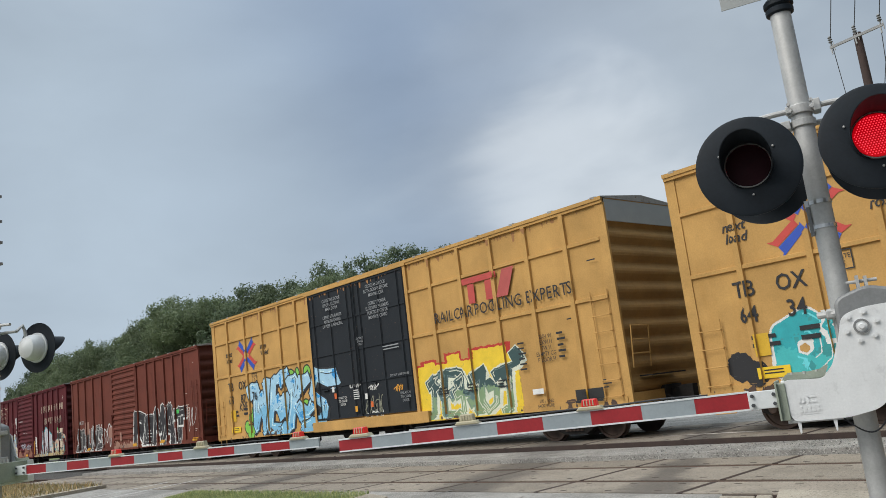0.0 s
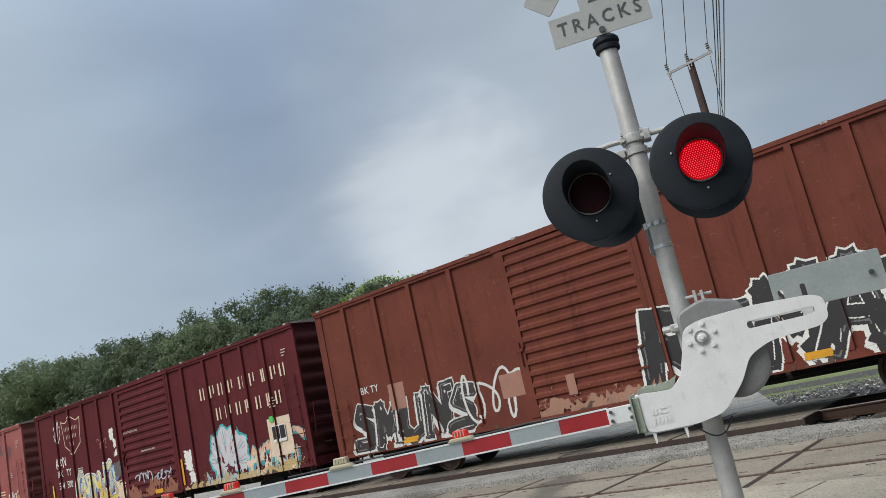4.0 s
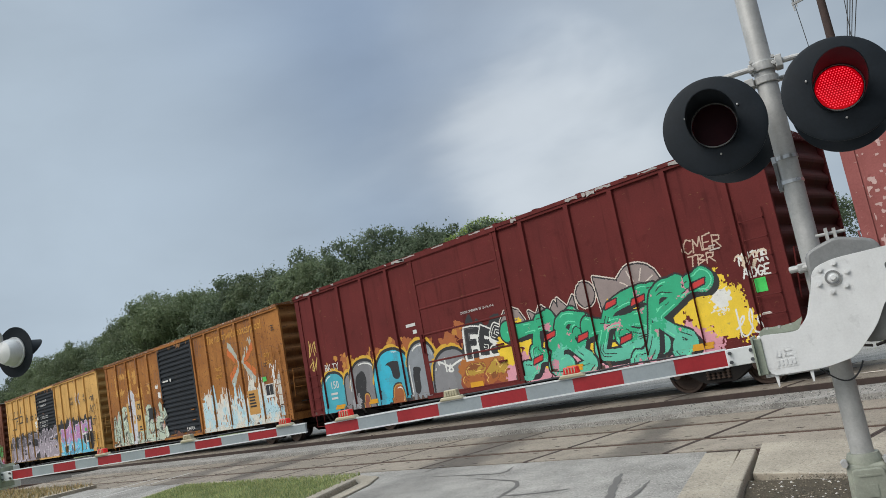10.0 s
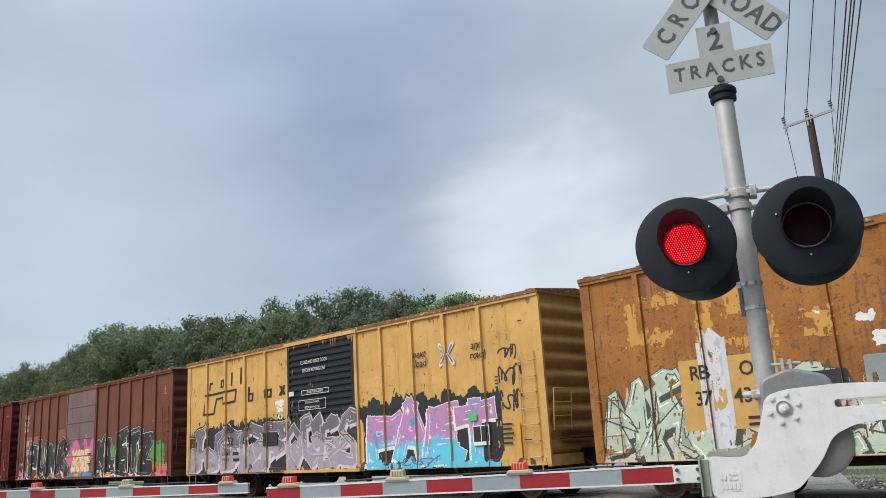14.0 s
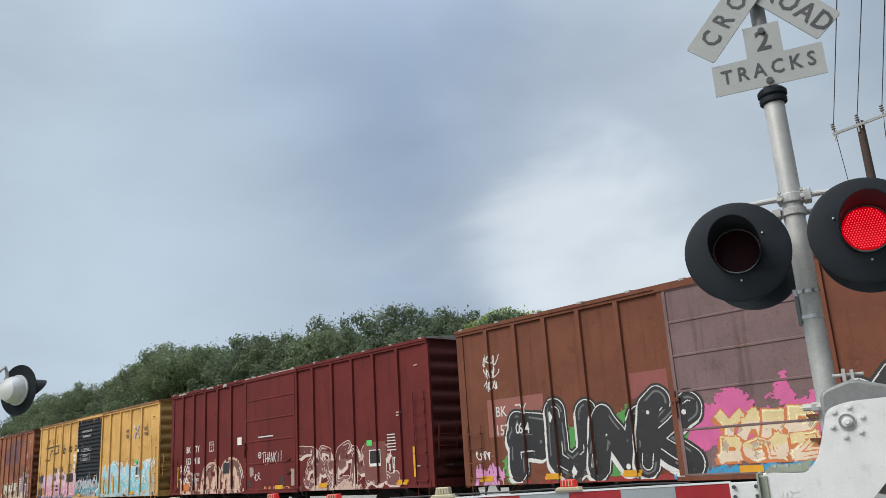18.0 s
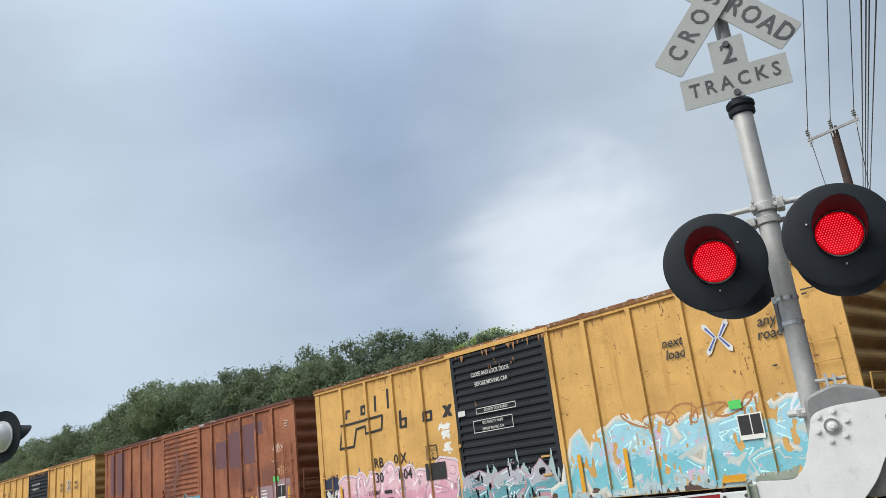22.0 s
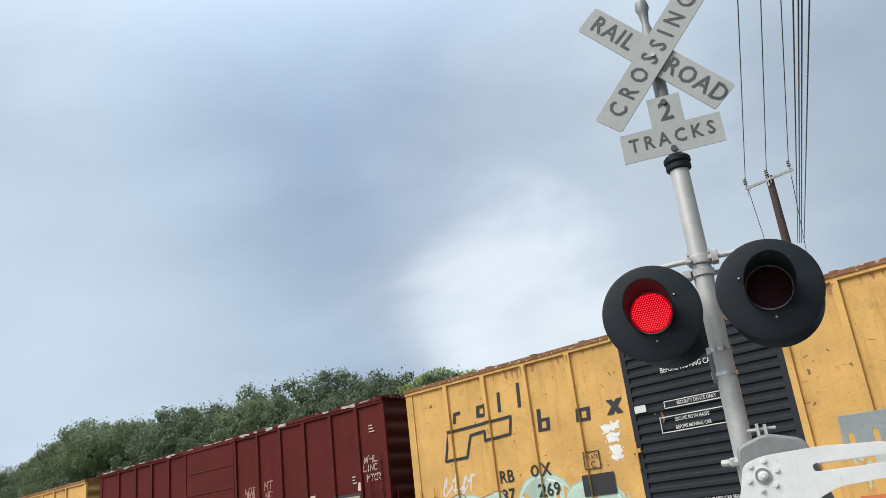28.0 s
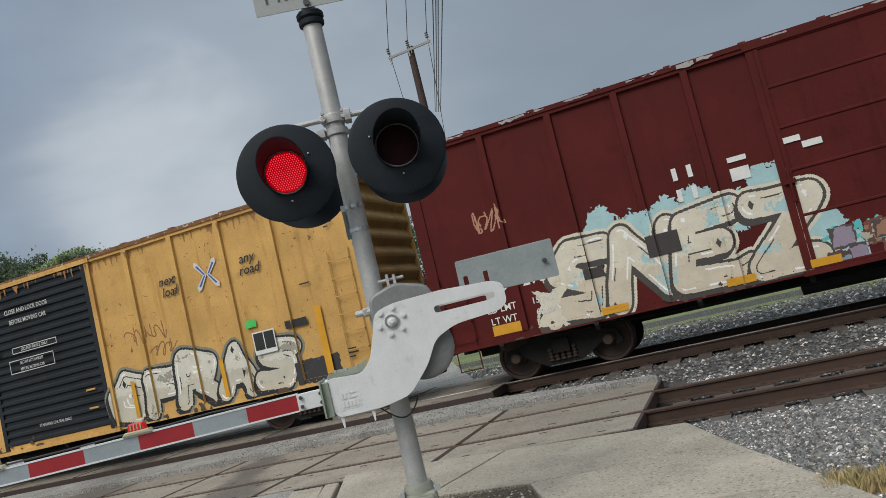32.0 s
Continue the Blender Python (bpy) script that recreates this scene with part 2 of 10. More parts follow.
LINEPAINT = surface("worn_line_paint", (0.42, 0.41, 0.39), 0.8, vary=0.2, scale=3, spots=0.6, spot_col=(0.24, 0.23, 0.21))
TAR = surface("crack_sealant", (0.115, 0.108, 0.10), 0.7, vary=0.3)
PANEL = surface("crossing_panel", (0.25, 0.218, 0.178), 0.85, vary=0.25, scale=2.2, grain=60, bump=0.5, rnd=0.15, spots=0.55, spot_col=(0.13, 0.105, 0.09), speck=0.6, speck_scale=30, speck_col=(0.38, 0.33, 0.28), spec=0.25)
PANELEDGE = surface("rusty_edge_steel", (0.050, 0.033, 0.027), 0.8, 0.2, 0.35, 6, 60, 0.3)
CONCRETE = surface("concrete", (0.345, 0.305, 0.245), 0.9, vary=0.28, scale=1.2, grain=70, bump=0.5, rnd=0.06, spots=0.45, spot_col=(0.20, 0.175, 0.145), speck=0.6, speck_scale=40, speck_col=(0.48, 0.44, 0.38), spec=0.25)
RAILSTEEL = surface("rusted_rail", (0.072, 0.043, 0.031), 0.7, 0.4, 0.3, 3, 60, 0.25)
RAILTOP = surface("worn_rail_head", (0.26, 0.24, 0.22), 0.35, 0.8, 0.2, 3, 50, 0.05)
TIE = surface("weathered_tie", (0.085, 0.072, 0.062), 0.95, vary=0.35, scale=6, grain=50, bump=0.5, rnd=0.25)
BALLAST = surface("ballast_bed", (0.085, 0.082, 0.078), 0.95, vary=0.45, scale=5, grain=34, bump=1.0, depth=0.05, spots=0.5, spot_col=(0.08, 0.08, 0.085))
STONE = surface("ballast_stone", (0.19, 0.185, 0.18), 0.9, vary=0.35, scale=3, grain=30, bump=0.4, rnd=0.3)
PALESTONE = surface("pale_stone", (0.50, 0.48, 0.45), 0.9, vary=0.25, scale=3, grain=30, bump=0.4)
EARTHSTONE = surface("earthy_stone", (0.115, 0.098, 0.072), 0.9, vary=0.35, scale=3, grain=30, bump=0.4)
GRAVELSOIL = surface("gravel_soil", (0.082, 0.066, 0.043), 0.95, vary=0.45, scale=6, grain=60, bump=0.9, depth=0.02, spots=0.5, spot_col=(0.04, 0.035, 0.03))
SOIL = surface("dry_soil", (0.26, 0.22, 0.16), 0.95, vary=0.3, scale=0.4, grain=25, bump=0.6, depth=0.03, spots=0.4, spot_col=(0.14, 0.15, 0.07))
TURF = surface("turf", (0.165, 0.20, 0.085), 0.95, vary=0.35, scale=0.7, grain=60, bump=0.8, depth=0.03, spots=0.35, spot_col=(0.22, 0.19, 0.09))
GRASS = surface("grass_blades", (0.30, 0.35, 0.17), 0.8, vary=0.4, scale=2, grain=20, bump=0)
SAPLEAF = surface("sapling_leaf", (0.125, 0.25, 0.060), 0.6, vary=0.3, scale=6, grain=30, bump=0)
DRYGRASS = surface("dry_grass_blades", (0.33, 0.27, 0.14), 0.85, vary=0.35, scale=2, grain=20, bump=0)
LEAF_DARK = surface("oak_leaf", (0.118, 0.158, 0.092), 0.7, vary=0.45, scale=0.35, grain=3, bump=0, rnd=0.15)
LEAF_MID = surface("elm_leaf", (0.132, 0.170, 0.090), 0.7, vary=0.4, scale=0.35, grain=3, bump=0, rnd=0.15)
LEAF_LIGHT = surface("pale_leaf", (0.26, 0.34, 0.095), 0.7, vary=0.35, scale=0.35, grain=3, bump=0, rnd=0.1)
BARK = surface("bark", (0.10, 0.08, 0.065), 0.95, vary=0.35, scale=4, grain=30, bump=0.6)
POLEWOOD = surface("pole_wood", (0.055, 0.036, 0.031), 0.9, vary=0.3, scale=3, grain=30, bump=0.4)
WIRE = surface("black_wire", (0.03, 0.03, 0.033), 0.6, bump=0)
UNDER = surface("grimy_black_iron", (0.022, 0.020, 0.019), 0.8, 0.1, 0.4, 5, 40, 0.25, spots=0.4, spot_col=(0.06, 0.04, 0.028), spec=0.2)
WHEELSTEEL = surface("wheel_steel", (0.075, 0.05, 0.038), 0.7, 0.3, 0.35, 4, 40, 0.2)
CLAY = surface("pale_render", (0.42, 0.40, 0.36), 0.9, vary=0.12, scale=1)
SHINGLE = surface("grey_shingle", (0.13, 0.125, 0.12), 0.9, vary=0.25, scale=3, grain=40, bump=0.4)
PANE = surface("dark_pane", (0.03, 0.035, 0.04), 0.12, bump=0)


def islands(mat, stops):
    """Gives each loose piece of a joined mesh one of several shades."""
    nt = mat.node_tree
    bsdf = nt.nodes["Principled BSDF"]
    old = bsdf.inputs["Base Color"].links[0].from_socket
    ramp = node(nt, "ShaderNodeValToRGB")
    ramp.color_ramp.interpolation = "CONSTANT"
    while len(ramp.color_ramp.elements) < len(stops):
        ramp.color_ramp.elements.new(0.5)
    for e, (p, rgb) in zip(ramp.color_ramp.elements, stops):
        e.position, e.color = p, (*rgb, 1)
    nt.links.new(node(nt, "ShaderNodeNewGeometry").outputs["Random Per Island"], ramp.inputs[0])
    nt.links.new(mix_rgb(nt, 1.0, old, ramp.outputs[0], "MULTIPLY"), bsdf.inputs["Base Color"])


islands(EARTHSTONE, [(0.0, (0.5, 0.5, 0.48)), (0.3, (0.9, 0.88, 0.85)), (0.65, (1.3, 1.25, 1.2)), (0.88, (2.6, 2.6, 2.7)), (0.95, (3.8, 3.9, 4.2))])
islands(STONE, [(0.0, (0.30, 0.29, 0.28)), (0.25, (0.55, 0.55, 0.56)), (0.5, (0.75, 0.77, 0.78)), (0.72, (1.05, 1.02, 0.95)), (0.86, (1.2, 0.95, 0.75)), (0.90, (2.1, 2.05, 1.95)), (0.96, (3.2, 3.15, 3.05))])
for mat in (GRASS, DRYGRASS):
    islands(mat, [(0.0, (0.7, 0.75, 0.6)), (0.3, (1.0, 1.0, 1.0)), (0.6, (1.25, 1.15, 1.0)), (0.85, (1.5, 1.25, 1.2))])


def tyre_lanes(mat, lanes, amount):
    """Rubber and oil worn into the surface along the wheel paths of the road."""
    nt = mat.node_tree
    bsdf = nt.nodes["Principled BSDF"]
    old = bsdf.inputs["Base Color"].links[0].from_socket
    place = node(nt, "ShaderNodeNewGeometry").outputs["Position"]
    across = node(nt, "ShaderNodeVectorMath", op="DOT_PRODUCT")
    nt.links.new(place, across.inputs[0])
    across.inputs[1].default_value = RA
    blur = node(nt, "ShaderNodeTexNoise", inputs={"Scale": 0.9, "Detail": 5.0, "Roughness": 0.65})
    nt.links.new(place, blur.inputs["Vector"])
    u = math_node(nt, "ADD", math_node(nt, "SUBTRACT", across.outputs["Value"], MAST.dot(RA)), math_node(nt, "MULTIPLY", math_node(nt, "SUBTRACT", blur.outputs[0], 0.5), 1.2))
    total = None
    for centre, half in lanes:
        m = node(nt, "ShaderNodeMapRange", blend="SMOOTHERSTEP")
        for k, v in (("From Min", half), ("From Max", half * 0.2), ("To Min", 0.0), ("To Max", amount)):
            m.inputs[k].default_value = v
        nt.links.new(math_node(nt, "ABSOLUTE", math_node(nt, "SUBTRACT", u, centre)), m.inputs["Value"])
        total = m.outputs[0] if total is None else math_node(nt, "MAXIMUM", total, m.outputs[0])
    nt.links.new(mix_rgb(nt, total, old, (0.055, 0.05, 0.048)), bsdf.inputs["Base Color"])


tyre_lanes(PANEL, ((-6.0, 1.1), (-2.6, 0.6), (-16.4, 1.1), (-13.0, 0.8)), 0.62)
tyre_lanes(ASPHALT, ((-6.1, 0.9), (-16.4, 1.0)), 0.30)


def leafy(mat, amount):
    """Lets part of the light through thin leaves."""
    nt = mat.node_tree
    bsdf = nt.nodes["Principled BSDF"]
    tr = node(nt, "ShaderNodeBsdfTranslucent")
    nt.links.new(bsdf.inputs["Base Color"].links[0].from_socket, tr.inputs["Color"])
    mx = node(nt, "ShaderNodeMixShader", inputs={0: amount})
    nt.links.new(bsdf.outputs[0], mx.inputs[1])
    nt.links.new(tr.outputs[0], mx.inputs[2])
    nt.links.new(mx.outputs[0], nt.nodes["Material Output"].inputs["Surface"])


for mat in (LEAF_DARK, LEAF_MID, LEAF_LIGHT, SAPLEAF, GRASS):
    leafy(mat, 0.4)

# ---- geometry helpers ----


class Geo:
    """Vertices and faces that grow piece by piece."""

    def __init__(self):
        self.v, self.f = [], []

    def add(self, verts, faces):
        k = len(self.v)
        self.v.extend(tuple(p) for p in verts)
        self.f.extend(tuple(i + k for i in face) for face in faces)
        return self

    def box(self, x0, x1, y0, y1, z0, z1):
        p = [(x, y, z) for z in (z0, z1) for y in (y0, y1) for x in (x0, x1)]
        return self.add(p, [(0, 2, 3, 1), (4, 5, 7, 6), (0, 1, 5, 4), (2, 6, 7, 3), (0, 4, 6, 2), (1, 3, 7, 5)])

    def prism(self, poly, axis, lo, hi):
        """A flat outline drawn out along an axis; the outline gives the other two coordinates in order."""
        def at(p, d):
            return {"x": (d, p[0], p[1]), "y": (p[0], d, p[1]), "z": (p[0], p[1], d)}[axis]
        n = len(poly)
        v = [at(p, lo) for p in poly] + [at(p, hi) for p in poly]
        f = [tuple(range(n)), tuple(range(2 * n - 1, n - 1, -1))] + [(i, n + i, n + (i + 1) % n, (i + 1) % n) for i in range(n)]
        return self.add(v, f)

    def tube(self, a, b, r0, r1=None, n=10, caps=True):
        a, b = Vector(a), Vector(b)
        r1 = r0 if r1 is None else r1
        d = (b - a).normalized()
        side = d.orthogonal().normalized()
        up = d.cross(side)
        v = []
        for p, r in ((a, r0), (b, r1)):
            v += [p + (side * math.cos(t) + up * math.sin(t)) * r for t in (2 * math.pi * i / n for i in range(n))]
        f = [(i, (i + 1) % n, n + (i + 1) % n, n + i) for i in range(n)]
        if caps:
            f += [tuple(range(n - 1, -1, -1)), tuple(range(n, 2 * n))]
        return self.add(v, f)

    def path(self, pts, r, n=8):
        """A round tube swept along a line of points."""
        pts = [Vector(p) for p in pts]
        k, m = len(self.v), len(pts)
        side = (pts[1] - pts[0]).orthogonal().normalized()
        for i, p in enumerate(pts):
            d = ((pts[min(i + 1, m - 1)] - p).normalized() + (p - pts[max(i - 1, 0)]).normalized()).normalized()
            side = (side - d * side.dot(d)).normalized()
            up = d.cross(side)
            self.v += [tuple(p + (side * math.cos(t) + up * math.sin(t)) * r) for t in (2 * math.pi * j / n for j in range(n))]
        self.f += [(k + i * n + j, k + i * n + (j + 1) % n, k + (i + 1) * n + (j + 1) % n, k + (i + 1) * n + j) for i in range(m - 1) for j in range(n)]
        self.f += [tuple(k + j for j in range(n - 1, -1, -1)), tuple(k + (m - 1) * n + j for j in range(n))]
        return self

    def spin(self, profile, axis="y", n=28, centre=(0, 0, 0)):
        """Turns a profile of (radius, along) about an axis through centre."""
        v, f, m = [], [], len(profile)
        for i in range(n):
            c, s = math.cos(2 * math.pi * i / n), math.sin(2 * math.pi * i / n)
            for r, h in profile:
                p = {"y": (r * c, h, r * s), "z": (r * c, r * s, h), "x": (h, r * c, r * s)}[axis]
                v.append((p[0] + centre[0], p[1] + centre[1], p[2] + centre[2]))
        for i in range(n):
            j = (i + 1) % n
            f += [(i * m + k, i * m + k + 1, j * m + k + 1, j * m + k) for k in range(m - 1)]
        return self.add(v, f)

    def mesh(self, name, smooth=False):
        me = bpy.data.meshes.new(name)
        me.from_pydata(self.v, [], self.f)
        me.validate()
        bm = bmesh.new()
        bm.from_mesh(me)
        bmesh.ops.recalc_face_normals(bm, faces=bm.faces)
        bm.to_mesh(me)
        bm.free()
        if smooth:
            me.polygons.foreach_set("use_smooth", [True] * len(me.polygons))
            me.set_sharp_from_angle(angle=radians(38))
        return me


def part(name, geo, material, parent=None, label="", smooth=False, bevel=0.0, at=None):
    me = geo if isinstance(geo, bpy.types.Mesh) else geo.mesh(name, smooth)
    if not me.materials:
        me.materials.append(material)
    ob = new(name, me)
    if parent is not None:
        ob.parent = parent
    if at is not None:
        ob.matrix_basis = at
    if label:
        tagged(ob, label)
    if bevel:
        mod = ob.modifiers.new("bevel", "BEVEL")
        mod.width, mod.segments, mod.limit_method, mod.angle_limit = bevel, 2, "ANGLE", radians(40)
    return ob


def thing(name, label, category, m=None, group="", kind=""):
    ob = new(name)
    ob.empty_display_size = 0.3
    if m is not None:
        ob.matrix_basis = m
    return tagged(ob, label, category, group, kind)


GLYPHS = {}


def lettering(text, size, bold=0.0, shear=0.0, squeeze=1.0, spacing=1.0):
    """Triangles (lists of three (x, y)) of a line of text in the built-in font, centred, with capitals about 'size' high."""
    key = (text, bold, shear, spacing)
    if key not in GLYPHS:
        cu = bpy.data.curves.new("line", "FONT")
        cu.body, cu.size, cu.align_x, cu.align_y = text, 1.0, "CENTER", "CENTER"
        cu.offset, cu.shear, cu.space_character, cu.resolution_u = bold, shear, spacing, 2
        ob = bpy.data.objects.new("line", cu)
        scene.collection.objects.link(ob)
        bpy.context.view_layer.update()
        me = bpy.data.meshes.new_from_object(ob)
        me.calc_loop_triangles()
        pts = [(v.co.x, v.co.y) for v in me.vertices]
        GLYPHS[key] = [[pts[i] for i in t.vertices] for t in me.loop_triangles]
        bpy.data.objects.remove(ob)
        bpy.data.meshes.remove(me)
    k = size / 0.72
    return [[(x * k * squeeze, y * k) for x, y in tri] for tri in GLYPHS[key]]


def moved(polys, dx, dy, turn=0.0):
    c, s = math.cos(radians(turn)), math.sin(radians(turn))
    return [[(x * c - y * s + dx, x * s + y * c + dy) for x, y in p] for p in polys]


def flat(polys, y):
    """Polygons in (x, z) laid at depth y."""
    g = Geo()
    for p in polys:
        g.add([(q[0], y, q[1]) for q in p], [tuple(range(len(p)))])
    return g


def in_road(u, v, z=0.0):
    return MAST + RA * u + RR * v + Vector((0, 0, z))


ROADPOSE = pose(MAST.x, MAST.y, 0, 0, 0, SKEW)
FAR_Y, NEAR_Y, FAR_Z = 15.6, 10.55, 0.175   # track centres and the far rail's height
GAUGE = 0.7175 + 0.035


# ---- ground ----
def sheet(name, pts, z, material, thick=0.0, kind="structure", label="", category="", bevel=0.0):
    g = Geo()
    if thick:
        g.prism(pts, "z", z - thick, z)
    else:
        g.add([(x, y, z) for x, y in pts], [tuple(range(len(pts)))])
    ob = part(name, g, material, bevel=bevel)
    return tagged(ob, label, category, "", kind)


def build_ground():
    # one sheet to the horizon, with slow rise and fall away from the tracks
    g = Geo()
    xs = [-1500, -700, -350, -200, -140, -100, -75, -55, -40, -30, -22, -14, -8, -3, 2, 7, 14, 25, 45, 80, 150, 350, 800, 1500]
    ys = [-1200, -500, -150, -60, -25, -10, -3, 2, 6, 8.0, 12.6, 18.6, 22, 28, 36, 50, 80, 150, 350, 800, 1500]
    z = {}
    for j, y in enumerate(ys):
        for i, x in enumerate(xs):
            h = -0.30
            if 8.0 <= y <= 18.6:
                h = -0.34
            elif y > 20:
                h = -0.05 + 0.25 * noise.noise((x * 0.03, y * 0.03, 0))
            g.v.append((x, y, h))
    n = len(xs)
    g.f = [(j * n + i, j * n + i + 1, (j + 1) * n + i + 1, (j + 1) * n + i) for j in range(len(ys) - 1) for i in range(n - 1)]
    tagged(part("ground", g, SOIL, smooth=True), "dry soil and thin grass ground beside the railway", "ground", "", "structure")
    # the carriageways
    def rp(u, v):
        p = in_road(u, v)
        return (p.x, p.y)
    near_edge = 8.74
    def u_at(u):
        # the road's v at which the line of constant u meets the crossing's near edge
        return (near_edge - MAST.y - RA.y * u) / RR.y
    sheet("road", [rp(-30, -30), rp(-1.57, -30), rp(-1.57, u_at(-1.57)), rp(-30, u_at(-30))], 0.0, ASPHALT, 0.25, label="worn grey asphalt road before the level crossing", category="road")
    sheet("road_between_tracks", [(-40, 12.42), (-1.1, 12.42), (-4.2, 13.72), (-40, 13.72)], 0.075, ASPHALT, 0.3, label="grey asphalt strip between the two tracks", category="road")
    sheet("road_beyond", [(-41, 17.5), (-5.6, 17.5), (-14, 38), (-61, 38)], 0.1, ASPHALT, 0.3, label="grey asphalt road beyond the tracks", category="road")
    # cracks sealed with tar: smooth tapering strokes
    rng = random.Random(4)
    g = Geo()
    lines = [([(-8.6, 7.74), (-7.22, 7.37), (-6.73, 6.58), (-6.59, 5.92), (-6.29, 5.27), (-6.1, 4.2)], 0.035), ([(-6.73, 6.58), (-6.27, 6.68), (-5.84, 6.91)], 0.03), ([(-5.78, 7.68), (-5.22, 6.69), (-4.77, 5.97)], 0.05),
             ([(-5.08, 7.23), (-4.79, 6.4), (-4.72, 5.73), (-4.58, 5.14), (-4.2, 3.9)], 0.045), ([(-9.82, 8.0), (-8.62, 7.98), (-8.06, 8.02), (-8.34, 8.6)], 0.028), ([(-10.23, 8.37), (-10.28, 8.88), (-10.19, 9.1)], 0.03), ([(-14, 8.3), (-12.4, 8.0), (-11.2, 8.25)], 0.03)]
    for line, wide in lines:
        pts = []
        for k in range(len(line) - 1):
            q = [Vector((*line[min(max(m, 0), len(line) - 1)], 0)) for m in (k - 1, k, k + 1, k + 2)]
            for m in range(8):
                t = m / 8
                pts.append(0.5 * (2 * q[1] + (q[2] - q[0]) * t + (2 * q[0] - 5 * q[1] + 4 * q[2] - q[3]) * t * t + (3 * q[1] - q[0] - 3 * q[2] + q[3]) * t ** 3) + Vector((rng.uniform(-0.012, 0.012), rng.uniform(-0.012, 0.012), 0)))
        rail = []
        for k in range(1, len(pts) - 1):
            d = (pts[k + 1] - pts[k - 1]).normalized()
            f = min(1.0, 4.0 * min(k, len(pts) - 1 - k) / len(pts)) * wide * rng.uniform(0.7, 1.15)
            rail += [(pts[k].x - d.y * f, pts[k].y + d.x * f, 0.004), (pts[k].x + d.y * f, pts[k].y - d.x * f, 0.004)]
        g.add(rail, [(2 * k, 2 * k + 1, 2 * k + 3, 2 * k + 2) for k in range(len(rail) // 2 - 1)])
    tagged(part("crack_sealant", g, TAR), "dark tar lines sealing cracks in the road", "road marking", "", "stuff")
    for u, w in ((-17.6, 0.07), (-18.9, 0.07)):
        line = Geo().add([(*rp(u - w, 4.0), 0.004), (*rp(u + w, 4.0), 0.004), (*rp(u + w, 13.0), 0.004), (*rp(u - w, 13.0), 0.004)], [(0, 1, 2, 3)])
        tagged(part("lane_line", line, LINEPAINT), "worn pale lane line on the far carriageway", "road marking", "", "structure")
    # gutter and kerb on the near side
    v_end = u_at(-1.2)
    for i in range(11):
        v0, v1 = v_end - 2.4 * (i + 1) + 0.012, v_end - 2.4 * i
        sheet("gutter", [rp(-1.57, v0), rp(-1.17, v0), rp(-1.17, v1 - (0.17 if i == 0 else 0)), rp(-1.57, v1)], 0.012, CONCRETE, 0.25, label="pale concrete gutter slab", category="gutter", bevel=0.012)
        if i:
            sheet("kerb", [rp(-1.150, v0), rp(-0.97, v0), rp(-0.97, v1), rp(-1.150, v1)], 0.09, CONCRETE, 0.3, label="weathered concrete kerb beside the gravel bed", category="kerb", bevel=0.025)
            continue
        # the first block ramps down to the pavement
        q = [rp(-1.150, v0), rp(-0.97, v0), rp(-0.97, v1 - 0.25), rp(-1.150, v1 - 0.17)]
        ramp = Geo().add([(*p, -0.2) for p in q] + [(*p, h) for p, h in zip(q, (0.09, 0.09, 0.022, 0.022))], [(3, 2, 1, 0), (4, 5, 6, 7), (0, 1, 5, 4), (1, 2, 6, 5), (2, 3, 7, 6), (3, 0, 4, 7)])
        tagged(part("kerb", ramp, CONCRETE, bevel=0.02), "weathered concrete kerb ramping down to the pavement", "kerb", "", "structure")
    # gravel bed round the mast
    p = in_road(-0.96, 1.9)
    sheet("gravel_bed", [(p.x, p.y), (-1.80, 6.93), rp(0.92, -24), rp(-0.96, -24)], 0.005, GRAVELSOIL, 0.2, label="dark soil and gravel bed round the signal mast", category="ground")
    # pavement slabs: one across towards the kerb, the walk along the road
    a, b, c, d = Vector((-4.68, 9.02)), Vector((-0.48, 8.50)), Vector((-1.80, 6.96)), Vector((-3.93, 7.25))
    m0 = a.lerp(b, 0.52)
    m1 = Vector((-2.85, 7.10))
    gap = Vector((0.014, 0))
    sheet("pavement_slab", [tuple(p) for p in (a, m0 - gap, m1 - gap, d)], 0.02, CONCRETE, 0.2, label="pale weathered concrete pavement slab beside the track", category="pavement", bevel=0.012)
    e = Vector((0.26, 6.12))
    sheet("pavement_slab", [tuple(p) for p in (m0 + gap, b, Vector((-0.05, 7.28)), c + Vector((0.02, 0.02)), m1 + gap)], 0.02, CONCRETE, 0.2, label="pale weathered concrete pavement slab beside the track", category="pavement", bevel=0.012)
    prev_l, prev_r = c + Vector((0.03, 0)), Vector((-0.045, 7.26))
    for i in range(16):
        nl, nr = prev_l + Vector((0.395, -0.918)) * 1.55, prev_r + Vector((0.37, -0.93)) * 1.55
        sheet("pavement_slab", [tuple(p) for p in (prev_l, prev_r, nr, nl)], 0.018, CONCRETE, 0.2, label="pale weathered concrete pavement slab along the road", category="pavement", bevel=0.012)
        prev_l, prev_r = nl + Vector((0.010, -0.024)), nr + Vector((0.010, -0.024))
    # grassed median with its kerb
    med = [(-10.9, 7.55), (-11.6, 7.95), (-13.5, 8.05), (-18.6, 8.15), (-16.8, 5.6), (-14.0, 0.0), (-10.5, -8.0), (-3.8, -8.0), (-9.3, 5.0)]
    inner = []
    cx, cy = sum(p[0] for p in med) / len(med), sum(p[1] for p in med) / len(med)
    for x, y in med:
        dv = Vector((cx - x, cy - y)).normalized() * 0.32
        inner.append((x + dv.x, y + dv.y))
    g = Geo()
    n = len(med)
